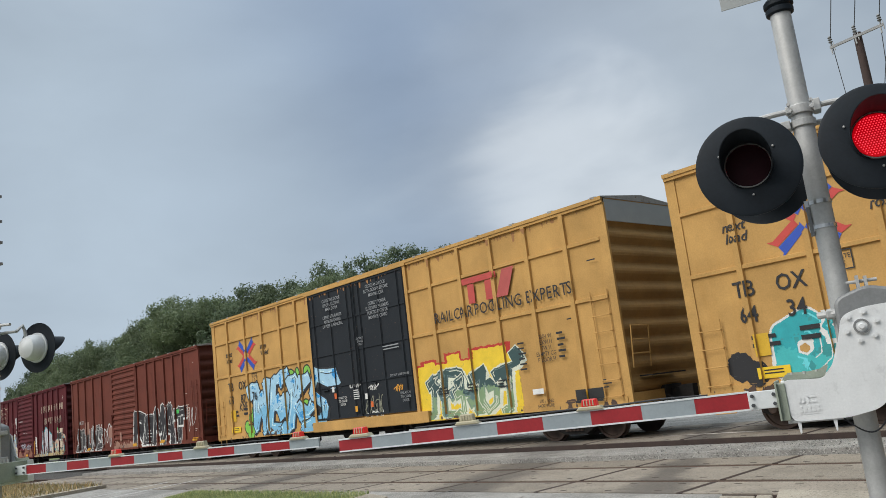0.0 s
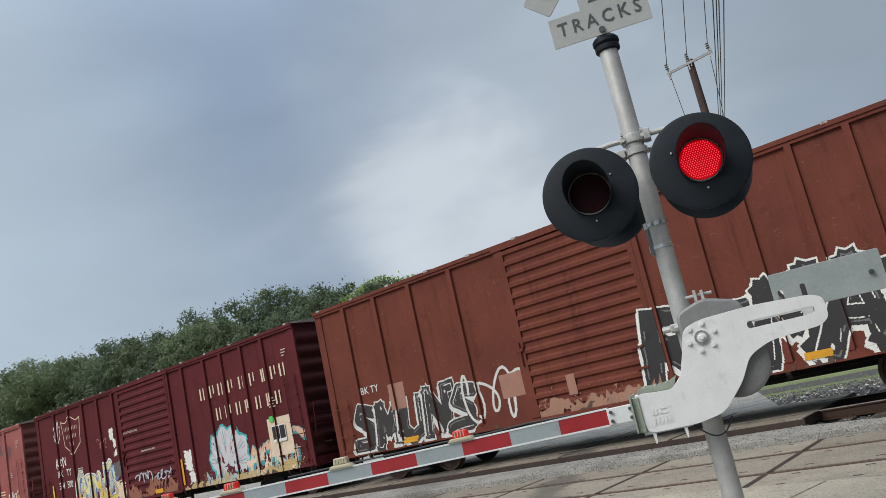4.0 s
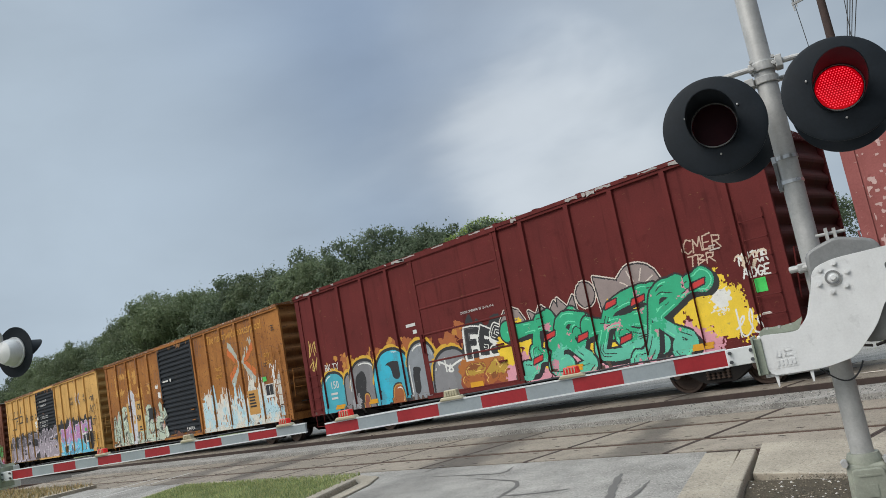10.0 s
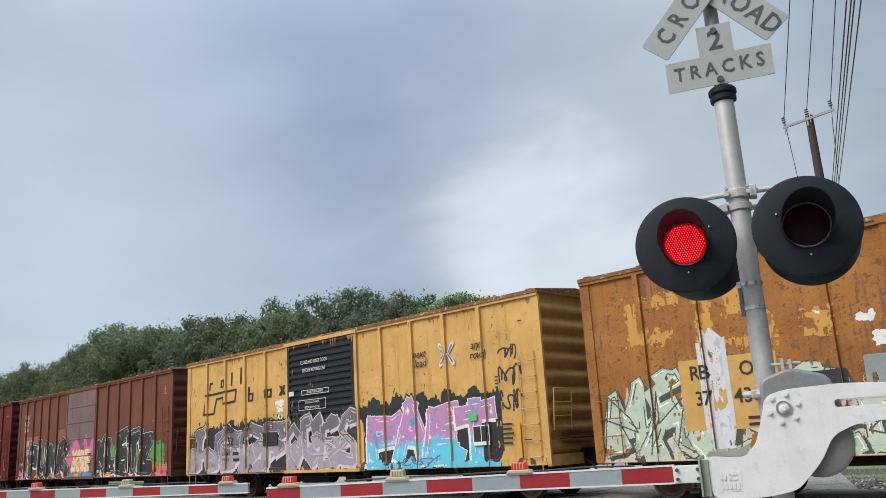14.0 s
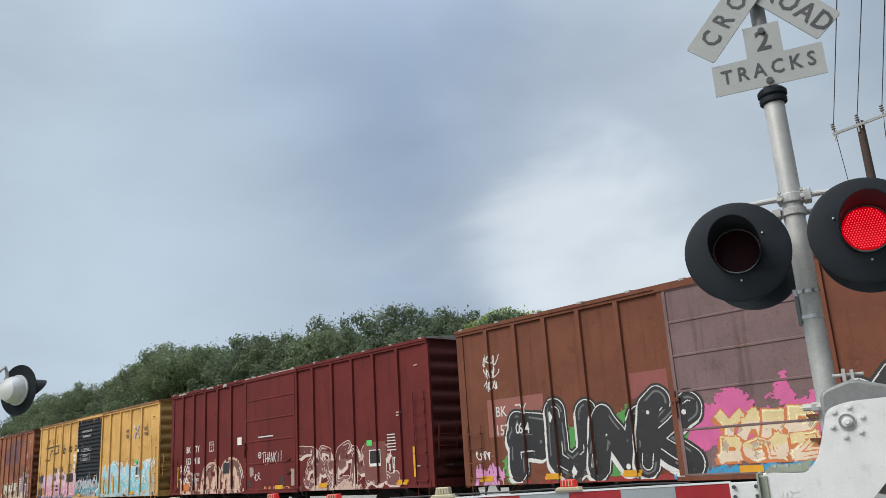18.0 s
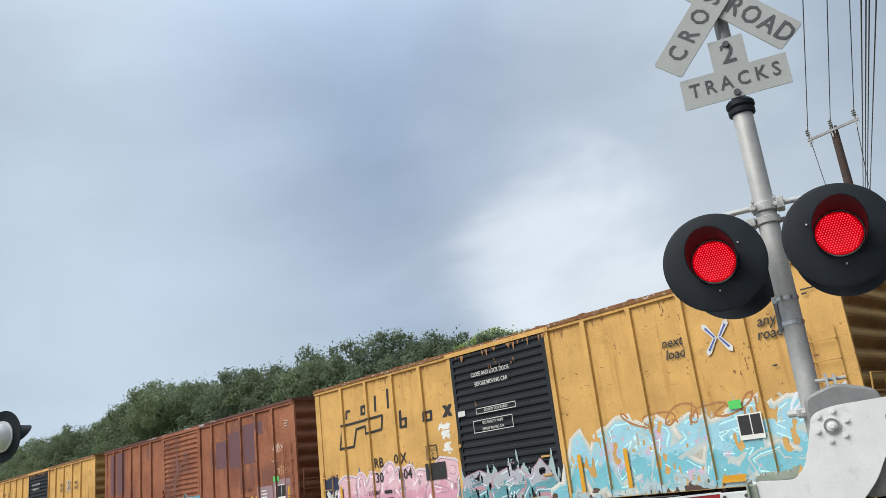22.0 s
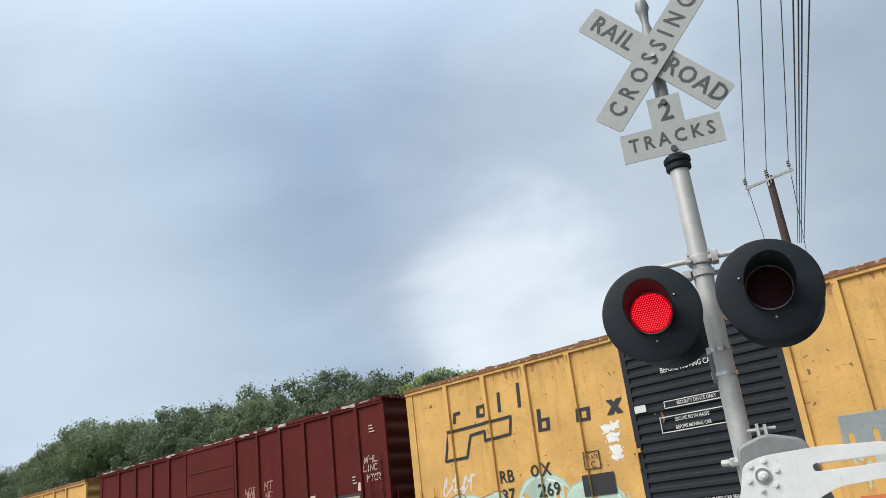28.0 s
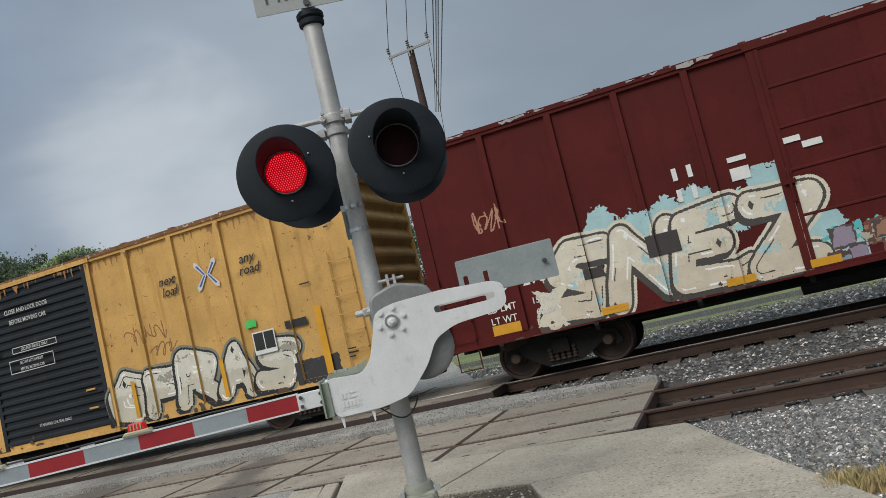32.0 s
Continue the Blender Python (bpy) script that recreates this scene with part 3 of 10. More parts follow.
    for i in range(n):
        j = (i + 1) % n
        q = [med[i], med[j], inner[j], inner[i]]
        g.prism([q[0], q[1], q[2], q[3]], "z", -0.2, 0.12)
    tagged(part("median_kerb", g, CONCRETE, bevel=0.03), "rounded concrete kerb round the grassed median", "kerb", "", "structure")
    sheet("median_grass", inner, 0.115, TURF, 0.3, label="short green grass on the median island", category="grass")
    tip = Geo().prism([(-10.55, 7.55), (-11.1, 8.15), (-12.4, 8.5), (-13.4, 8.07), (-11.6, 7.97), (-10.92, 7.6), (-9.35, 5.0), (-9.05, 5.0)], "z", -0.2, 0.03)
    tagged(part("median_apron", tip, CONCRETE, bevel=0.015), "stained concrete apron at the median's tip", "kerb", "", "structure")
    sheet("far_verge_kerb", [(-27.2, 9.0), (-26.9, 9.0), (-22.0, -6), (-22.3, -6)], 0.10, CONCRETE, 0.4, label="pale kerb of the far carriageway", category="kerb")
    sheet("dry_verge", [(-60, 8.4), (-27.2, 8.4), (-22.3, -6), (-60, -6)], 0.08, SOIL, 0.3, label="yellowed dry grass verge beyond the road", category="ground")


build_ground()


def build_track(y, z, name, label, x_panel, stones):
    """Ties, two rails with head, web and foot, and the ballast bed; through the crossing the panels cover the ties."""
    def bed_profile():
        return [(y - 2.3, z - 0.44), (y - 1.55, z - 0.24), (y + 1.55, z - 0.24), (y + 2.3, z - 0.44)]
    g = Geo().prism(bed_profile(), "x", -420, 300)
    tagged(part("ballast_bed", g, BALLAST), "grey crushed stone ballast under the " + label, "ballast", "", "structure")
    for s in (-1, 1):
        c = y + s * GAUGE
        foot = [(c - 0.07, z - 0.185), (c + 0.07, z - 0.185), (c + 0.07, z - 0.172), (c + 0.012, z - 0.15), (c + 0.009, z - 0.05), (c + 0.034, z - 0.037), (c + 0.035, z - 0.012),
                (c - 0.035, z - 0.012), (c - 0.034, z - 0.037), (c - 0.009, z - 0.05), (c - 0.012, z - 0.15), (c - 0.07, z - 0.172)]
        rail = tagged(part("rail", Geo().prism(foot, "x", -420, 300), RAILSTEEL), "rust-brown steel rail of the " + label, "rail", "rails", "structure")
        head = [(c - 0.035, z - 0.012), (c + 0.035, z - 0.012), (c + 0.028, z), (c - 0.028, z)]
        part("rail_head", Geo().prism(head, "x", -420, 300), RAILTOP if y > 12 else RAILSTEEL, rail)
    tie = Geo().box(-0.115, 0.115, -1.3, 1.3, -0.17, 0.0).mesh("tie")
    plate = Geo().box(-0.10, 0.10, -0.17, 0.17, 0.0, 0.014).box(-0.03, 0.03, -0.13, -0.075, 0.014, 0.045).box(-0.03, 0.03, 0.075, 0.13, 0.014, 0.045).mesh("tie_plate")
    rng = random.Random(int(y))
    for i in range(46):
        x = x_panel + 0.28 + 0.53 * i
        t = part("tie", tie, TIE, at=pose(x, y + rng.uniform(-0.05, 0.05), z - 0.188, 0, 0, rng.uniform(-1.5, 1.5)))
        tagged(t, "weathered dark timber railway tie in the ballast", "railway tie", "railway ties")
        for s in (-1, 1):
            part("tie_plate", plate, RAILSTEEL, t, at=pose(0, s * GAUGE, 0))


build_track(FAR_Y, FAR_Z, "far_track", "far track", -3.9, 0)
build_track(NEAR_Y, 0.0, "near_track", "near track", -1.0, 0)


def build_panels():
    """Crossing panels: between the rails and on either side, with dark steel edges and lifting slots."""
    def row(name, x_end, y0, y1, z, count, length, lab):
        base = thing(name, lab, "crossing surface", kind="structure")
        body = Geo().box(-length / 2 + 0.047, length / 2 - 0.047, y0, y1, -0.14, 0).mesh("panel")
        w = 0.05
        edge = Geo().box(-length / 2 + 0.003, -length / 2 + 0.045, y0, y1, -0.14, 0.002).box(length / 2 - 0.045, length / 2 - 0.003, y0, y1, -0.14, 0.002).mesh("steel_edge")
        rim = Geo().box(-length / 2, length / 2, y0 - w, y0 - 0.002, -0.14, -0.012).box(-length / 2, length / 2, y1 + 0.002, y1 + w, -0.14, -0.012).mesh("flange_filler")
        slot = Geo()
        for xx in (-0.33, 0.0, 0.33):
            for yy in (0.16, 0.84):
                yc = y0 + (y1 - y0) * yy
                slot.box(xx * length - 0.05, xx * length + 0.05, yc - 0.018, yc + 0.018, -0.001, 0.003)
        slot = slot.mesh("lifting_slot")
        for i in range(count):
            at = pose(x_end - length * (i + 0.5), 0, z)
            part("panel", body, PANEL, base, at=at)
            part("steel_edge", edge, PANELEDGE, base, at=at)
            part("flange_filler", rim, PANELEDGE, base, at=at)
            part("lifting_slot", slot, PANELEDGE, base, at=at)
    for y, z, x_end, lab, n in ((NEAR_Y, 0.0, -1.02, "near", 16), (FAR_Y, FAR_Z, -4.1, "far", 15)):
        r = GAUGE
        row("gauge_panels", x_end, y - r + 0.10, y + r - 0.10, z, n, 2.44, f"worn brown-grey crossing panels between the {lab} rails")
        row("field_panels", x_end, y - r - 0.98, y - r - 0.10, z, n, 2.44, f"worn brown-grey crossing panels beside the {lab} rails")
        row("field_panels", x_end, y + r + 0.10, y + r + 0.98, z, n, 2.44, f"worn brown-grey crossing panels beside the {lab} rails")


# ---- crossing signals ----
GREENSTEEL = surface("grey_green_steel", (0.30, 0.335, 0.27), 0.5, 0.1, 0.2, 5, 60, 0.08, spots=0.3, spot_col=(0.20, 0.22, 0.18))
BRIGHTSTEEL = surface("bright_steel", (0.6, 0.6, 0.6), 0.3, 0.9, 0.1, 6, 60, 0.03)


def build_lamp(parent, x, z, facing, lit_first):
    """A flasher: background disc, hood, housing, and a lens that turns in its ring, one side lit and the other dark."""
    m = pose(x, -0.35 * facing, z, 0, 0, 0 if facing > 0 else 180)
    unit = part("background_disc", Geo().spin([(0.15, 0.012), (0.15, -0.004), (0.338, -0.012), (0.358, -0.002), (0.358, 0.010), (0.338, 0.004), (0.15, 0.012)], "y", 56), BLACKDISC, parent, "matt black round lamp background", True, at=m)
    part("housing", Geo().spin([(0.0, 0.245), (0.07, 0.24), (0.15, 0.20), (0.185, 0.12), (0.19, 0.03), (0.215, 0.03), (0.215, 0.012), (0.15, 0.012)], "y", 36), ALU if facing < 0 else BLACKDISC, unit, "domed lamp housing", True)
    part("lens_ring", Geo().spin([(0.150, -0.006), (0.158, -0.006), (0.158, -0.030), (0.152, -0.031), (0.150, -0.006)], "y", 48), GREYPAINT, unit, "thin grey lens ring", True)
    # hood: a tube round the lens, longest above and cut away below
    g = Geo()
    n = 44
    for i in range(n + 1):
        a = radians(-62 + 304 * i / n)
        d = 0.43 * (0.04 + 0.90 * max(0.0, (math.sin(a) + 0.88) / 1.88) ** 0.8)
        for r, dd in ((0.166, 0.0), (0.170, d), (0.164, d), (0.159, 0.0)):
            g.v.append((r * math.cos(a), -0.006 - dd, r * math.sin(a)))
    g.f = [(4 * i + j, 4 * i + j + 1, 4 * i + 5 + j, 4 * i + 4 + j) for i in range(n) for j in range(3)]
    part("hood", g, BLACKDISC, unit, "black hood over the lens", True)
    for a in (30, 150, 270):
        part("screw", Geo().spin([(0.0, -0.022), (0.007, -0.02), (0.008, -0.008)], "y", 8, (0.21 * math.cos(radians(a)), 0, 0.21 * math.sin(radians(a)))), GALV, unit)
    lens = part("lens", Geo().spin([(0.148, 0.0), (0.146, -0.004), (0.100, -0.010), (0.0, -0.014)], "y", 48), LIT, unit, "red signal lens", True, at=pose(0, -0.018, 0))
    dots = Geo()
    for i in range(-8, 9):
        for j in range(-9, 10):
            px, pz = 0.0178 * (i + 0.5 * (j % 2)), 0.0156 * j
            rr = math.hypot(px, pz)
            if rr < 0.138:
                dots.spin([(0.0, -0.0178 + 0.06 * rr * rr), (0.0034, -0.0168 + 0.06 * rr * rr), (0.0040, -0.012 + 0.06 * rr * rr)], "y", 6, (px, 0, pz))
    part("led", dots, LITDOT, lens)
    part("dark_lens", Geo().spin([(0.0, 0.012), (0.10, 0.009), (0.146, 0.004), (0.1492, 0.0008), (0.1492, -0.005)], "y", 48), UNLIT, lens, "unlit dark red lens", True)
    return lens


FLIPS = []


def rounded(pts, r=0.05, n=5):
    """Rounds the corners of an outline."""
    out, k = [], len(pts)
    for i, p in enumerate(pts):
        p, a, b = Vector(p), Vector(pts[i - 1]), Vector(pts[(i + 1) % k])
        ra = min(r, (a - p).length * 0.45, (b - p).length * 0.45)
        s, e = p + (a - p).normalized() * ra, p + (b - p).normalized() * ra
        for j in range(n + 1):
            t = j / n
            out.append(tuple(s * (1 - t) ** 2 + p * 2 * t * (1 - t) + e * t * t))
    return out


def build_signs(sig, out=0.0, up=0.0):
    """Crossbuck and track-count plate, held out in front of the mast on brackets."""
    # crossbuck
    blade = [(-0.70, -0.125), (0.70, -0.125), (0.70, 0.125), (-0.70, 0.125)]
    for i, (ang, y, words) in enumerate(((-48.5, -0.105, (("RAIL", -0.42), ("ROAD", 0.42))), (48.5, -0.125, (("CROSSING", 0.0),)))):
        at = pose(0, -out, 5.03 + up, 0, -ang, 0)
        b = part("crossbuck_blade", Geo().prism(rounded(blade, 0.02, 2), "y", y - 0.006, y + 0.006), SIGNWHITE, sig, "white crossbuck blade with dark letters", at=at)
        for word, xx in words:
            tris = moved(lettering(word, 0.15, 0.012, 0, 0.78 if word == "CROSSING" else 0.9, 1.72 if word == "CROSSING" else 1.15), xx, 0)
            part("lettering", flat(tris, y - 0.0105), SIGNBLACK, b)
    if out:
        for z in (5.22, 4.84, 4.52, 4.20):
            part("sign_bracket", Geo().tube((0, -0.08, z + up), (0, -out - 0.09, z + up), 0.013, n=6).box(-0.10, 0.10, -0.10, 0.10, z + up - 0.02, z + up + 0.02), GREYPAINT, sig, "thin grey sign bracket", bevel=0.004)
    else:
        part("sign_bracket", Geo().box(-0.07, 0.07, -0.10, -0.05, 4.90, 5.16), GREYPAINT, sig)
    part("sign_bolt", Geo().tube((0, -0.13 - out, 5.03 + up), (0, -0.145 - out, 5.03 + up), 0.02, n=8), GALV, sig)
    tee = [(-0.395, 4.148), (0.395, 4.148), (0.395, 4.40), (0.13, 4.40), (0.13, 4.655), (-0.13, 4.655), (-0.13, 4.40), (-0.395, 4.40)]
    plate = part("track_count_sign", Geo().prism(tee, "y", -0.106, -0.098), SIGNWHITE, sig, "white inverted T sign with dark letters", at=pose(0, -out, up))
    part("lettering", flat(moved(lettering("TRACKS", 0.115, 0.012, 0, 0.86, 1.48), 0, 4.283), -0.1105), SIGNBLACK, plate)
    part("lettering", flat(moved(lettering("2", 0.165, 0.012), 0.0, 4.515), -0.1105), SIGNBLACK, plate)
    for z in (4.185, 4.60):
        part("sign_bolt", Geo().tube((0, -0.105, z), (0, -0.125, z), 0.025, n=10), SIGNBLACK, plate)


def build_signal(m, side, arm_from, arm_to, first_red, lab, first=True):
    """A flashing signal with crossbuck and gate. side: 1, the arm reaches to its left; -1, to its right."""
    sig = thing("crossing_signal", lab, "crossing signal", m)
    # base casting
    base = part("base", Geo().prism(rounded([(-0.19, -0.18), (0.19, -0.18), (0.19, 0.18), (-0.19, 0.18)], 0.06, 3), "z", 0.0, 0.045), BASEPAINT, sig, "grey cast base flange", bevel=0.01)
    g = Geo()
    lo, hi = [(-0.142, -0.14), (0.142, -0.14), (0.142, 0.14), (-0.142, 0.14)], [(-0.122, -0.12), (0.122, -0.12), (0.122, 0.12), (-0.122, 0.12)]
    g.add([(x, y, 0.05) for x, y in lo] + [(x, y, 0.40) for x, y in hi], [(0, 1, 5, 4), (1, 2, 6, 5), (2, 3, 7, 6), (3, 0, 4, 7), (4, 5, 6, 7), (3, 2, 1, 0)])
    part("junction_box", g, BASEPAINT, base, "grey painted junction box", bevel=0.02)
    part("cover_plate", Geo().prism(rounded([(-0.115, 0.10), (0.115, 0.10), (0.10, 0.375), (-0.10, 0.375)], 0.03, 3), "y", -0.156, -0.12), BASEPAINT, base, bevel=0.008)
    part("cast_mark", Geo().box(-0.035, 0.035, -0.162, -0.155, 0.19, 0.27).box(-0.07, 0.07, -0.160, -0.155, 0.325, 0.337).box(-0.05, 0.05, -0.160, -0.155, 0.14, 0.15), BASEPAINT, base, "raised marks on the cover")
    for sx in (-1, 1):
        for sy in (-1, 1):
            part("anchor_bolt", Geo().tube((sx * 0.215, sy * 0.195, -0.03), (sx * 0.215, sy * 0.195, 0.115), 0.016, n=8).tube((sx * 0.215, sy * 0.195, 0.058), (sx * 0.215, sy * 0.195, 0.09), 0.034, n=6), BASEPAINT, base)
            part("lug", Geo().spin([(0.0, 0.058), (0.062, 0.055), (0.085, 0.02), (0.09, 0.0)], "z", 16, (sx * 0.21, sy * 0.19, 0)), BASEPAINT, base, smooth=True)
    part("clamp", Geo().spin([(0.075, 0.37), (0.12, 0.37), (0.12, 0.41), (0.10, 0.46), (0.075, 0.46)], "z", 20), BASEPAINT, base, smooth=True)
    for sx in (-1, 1):
        part("clamp_bolt", Geo().tube((sx * 0.13, -0.14, 0.415), (sx * 0.13, -0.05, 0.415), 0.024, n=6), GALV, base)
    # mast
    mast = part("mast", Geo().spin([(0.074, 0.40), (0.074, 4.10), (0.0, 4.10)], "z", 28), GALV, sig, "galvanized steel mast", True)
    if first:
        part("collar", Geo().spin([(0.074, 4.03), (0.098, 4.04), (0.10, 4.07), (0.088, 4.085), (0.106, 4.10), (0.106, 4.13), (0.09, 4.15), (0.06, 4.15)], "z", 24), BLACKDISC, mast, "black rubber collar", True)
        part("top_pipe", Geo().spin([(0.055, 4.12), (0.055, 5.28), (0.03, 5.42), (0.045, 5.52), (0.06, 5.56), (0.05, 5.62), (0.0, 5.64)], "z", 18), GREYPAINT, mast, "narrower grey pipe with a cap", True)
    else:
        part("top_pipe", Geo().spin([(0.080, 4.10), (0.080, 5.26), (0.088, 5.27), (0.088, 5.33), (0.05, 5.38), (0.0, 5.39)], "z", 24), GALV, mast, "capped upper end of the mast", True)
        for z in (4.95, 4.7, 4.35, 4.2):
            part("band", Geo().spin([(0.081, z), (0.085, z), (0.085, z + 0.022), (0.081, z + 0.022)], "z", 24), GALV, mast)
    for z in (2.56, 2.38):
        part("band", Geo().spin([(0.0745, z), (0.081, z), (0.081, z + 0.026), (0.0745, z + 0.026)], "z", 24).box(-0.102, -0.070, -0.025, 0.025, z - 0.012, z + 0.038), BRIGHTSTEEL, mast, "bright steel band")
    part("conduit_plate", Geo().box(-0.098, -0.074, -0.03, 0.03, 2.34, 2.55), GREYPAINT, mast)
    # lamp arms
    for yy, zz in ((-0.05, 3.27), (0.05, 3.17)):
        part("lamp_arm", Geo().path([(-0.42, yy * 1, zz - 0.015), (-0.2, yy, zz), (0.2, yy, zz), (0.42, yy, zz - 0.015)], 0.021, 10), GALV, sig, "galvanized pipe arm")
    part("arm_clamp", Geo().spin([(0.075, 3.235), (0.092, 3.235), (0.092, 3.305), (0.075, 3.305)], "z", 24).box(0.085, 0.135, -0.09, 0.03, 3.225, 3.315).box(-0.10, -0.07, -0.10, -0.01, 3.245, 3.295), GALV, sig, "galvanized pipe clamp round the mast", bevel=0.006)
    part("arm_clamp", Geo().spin([(0.075, 3.14), (0.090, 3.14), (0.090, 3.195), (0.075, 3.195)], "z", 24).box(-0.15, -0.085, -0.07, 0.05, 3.135, 3.20), GALV, sig, "galvanized pipe clamp round the mast", bevel=0.006)
    for sx in (-1, 1):
        for s in (-1, 1):
            if not first and (sx, s) == (1, 1):
                continue            # the median's signal has one lamp towards the road
            part("arm_bolt", Geo().tube((sx * 0.075, -0.12, 3.27 + s * 0.025), (sx * 0.075, -0.155, 3.27 + s * 0.025), 0.013, n=6), GALV, sig)
            yy = -0.35 * s
            part("lamp_bracket", Geo().path([(sx * 0.41, -0.05 * s, 3.255 if s > 0 else 3.155), (sx * 0.405, yy * 0.45, 3.245), (sx * 0.40, yy * 0.58, 3.16), (sx * 0.40, yy * 0.60, 3.03)], 0.024, 10), GALV, sig, smooth=True)
            lens = build_lamp(sig, (sx * 0.41 if first or s < 0 else -0.18) + (0.06 if s < 0 else 0), 2.875 + 0.01 * sx + (0.035 if s < 0 else 0), s, sx)
            FLIPS.append((lens, sx * s))
    build_signs(sig, *((0.0, 0.0) if first else (0.42, 0.0)))
    # gate mechanism
    s = side
    gate = part("gate_housing", Geo().prism(rounded([(s * -0.06, 1.30), (s * 0.42, 1.22), (s * 0.46, 1.62), (s * 0.40, 1.86), (s * 0.16, 1.93), (s * -0.05, 1.86)], 0.06, 4), "y", -0.24, 0.20), GREYPAINT, sig, "grey gate machine housing", bevel=0.02)
    part("housing_drum", Geo().spin([(0.0, -0.262), (0.20, -0.262), (0.23, -0.24), (0.23, 0.22), (0.0, 0.22)], "y", 32, (s * 0.26, 0, 1.42)), GREYPAINT, gate, smooth=True)
    part("lid_latch", Geo().box(s * 0.11, s * 0.13, -0.20, -0.12, 1.86, 2.0).box(s * 0.16, s * 0.18, -0.20, -0.12, 1.86, 1.99).tube((s * 0.05, -0.16, 1.96), (s * 0.24, -0.16, 1.96), 0.012), GALV, gate)
    part("housing_clamp", Geo().box(-0.11, 0.11, -0.12, 0.12, 1.36, 1.44), GALV, gate, bevel=0.01)
    part("housing_clamp", Geo().box(-0.11, 0.11, -0.12, 0.12, 1.74, 1.80), GALV, gate, bevel=0.01)
    part("clamp_bolt", Geo().tube((-0.16, -0.06, 1.77), (-0.02, -0.12, 1.77), 0.025), GALV, gate)
    out = rounded([(s * x, z) for x, z in ((-0.47, 1.365), (-0.445, 1.08), (-0.10, 1.08), (0.10, 1.12), (0.27, 1.30), (0.36, 1.46), (0.52, 1.53), (0.86, 1.555), (0.925, 1.60), (0.925, 1.74), (0.85, 1.775), (0.46, 1.795), (0.10, 1.78), (-0.03, 1.74), (-0.06, 1.62), (-0.13, 1.42), (-0.21, 1.345))], 0.06, 5)
    for y in (-0.30, 0.24):
        # the slot is cut through by building the plate in two halves round it
        part("counterweight_plate", slotted(out, s), ALU, gate, "bright cast aluminium gate arm bracket", at=pose(0, y, 0), bevel=0.004)
    part("hinge_hub", Geo().spin([(0.0, -0.355), (0.016, -0.355), (0.02, -0.335), (0.03, -0.335), (0.03, -0.325), (0.055, -0.322), (0.055, -0.31), (0.0, -0.31)], "y", 20, (s * 0.083, 0, 1.655)), ALU, gate, smooth=True)
    part("hinge_ring", Geo().spin([(0.037, -0.330), (0.050, -0.330), (0.050, -0.320), (0.037, -0.320)], "y", 20, (s * 0.083, 0, 1.655)), GREYPAINT, gate)
    for i in range(6):
        a = radians(60 * i + 15)
        part("hinge_bolt", Geo().tube((s * 0.083 + 0.095 * math.cos(a), -0.312, 1.655 + 0.095 * math.sin(a)), (s * 0.083 + 0.095 * math.cos(a), -0.335, 1.655 + 0.095 * math.sin(a)), 0.014, n=6).tube((s * 0.083 + 0.095 * math.cos(a), -0.312, 1.655 + 0.095 * math.sin(a)), (s * 0.083 + 0.095 * math.cos(a), -0.319, 1.655 + 0.095 * math.sin(a)), 0.021, n=14), ALU, gate)
    weight = part("counterweight", weight_plate(s), STEELPLATE, gate, "grey steel counterweight plate with slots", at=pose(0, -0.272, 0), bevel=0.004)
    part("rivet", Geo().spin([(0.0, -0.02), (0.016, -0.018), (0.018, 0)], "y", 10, (s * 1.27, -0.01, 1.83)), SIGNBLACK, weight)
    # bracket box that grips the arm
    part("arm_socket", Geo().box(min(s * -0.47, s * -0.13), max(s * -0.47, s * -0.13), -0.285, 0.225, 1.07, 1.10).box(min(s * -0.475, s * -0.45), max(s * -0.475, s * -0.45), -0.29, 0.23, 1.07, 1.36), ALU, gate, bevel=0.006)
    bracket = part("arm_clip", Geo().box(min(s * -0.505, s * -0.45), max(s * -0.505, s * -0.45), -0.325, -0.24, 1.095, 1.345), GREENSTEEL, gate, "grey-green folded steel bracket", bevel=0.006)
    part("clip_flange", Geo().box(min(s * -0.515, s * -0.503), max(s * -0.515, s * -0.503), -0.36, 0.10, 1.10, 1.36), GREENSTEEL, bracket)
    # open tray with raised sides on top of the socket
    part("clip_tray", Geo().box(min(s * -0.46, s * -0.20), max(s * -0.46, s * -0.20), -0.26, 0.18, 1.352, 1.362), GREENSTEEL, bracket)
    for y, top in ((-0.262, 1.40), (0.17, 1.405)):
        part("tray_side", Geo().prism([(s * -0.47, 1.355), (s * -0.20, 1.355), (s * -0.16, top + 0.03), (s * -0.22, top), (s * -0.30, top - 0.01), (s * -0.44, top - 0.005)], "y", y, y + 0.006), GREENSTEEL, bracket)
    for k in range(3):
        part("tray_bolt", Geo().tube((s * (-0.40 + 0.08 * k), -0.10, 1.36), (s * (-0.40 + 0.08 * k), -0.10, 1.405), 0.011, n=6), GALV, bracket)
    for x in (-0.405, -0.185):
        part("socket_leg", Geo().prism([(s * (x - 0.014), 1.085), (s * (x + 0.014), 1.085), (s * (x + 0.006), 1.005), (s * (x - 0.004), 1.0)], "y", -0.30, -0.285), ALU, gate)
    mark = Geo().box(-0.075, 0.075, -0.316, -0.309, -0.065, 0.065)
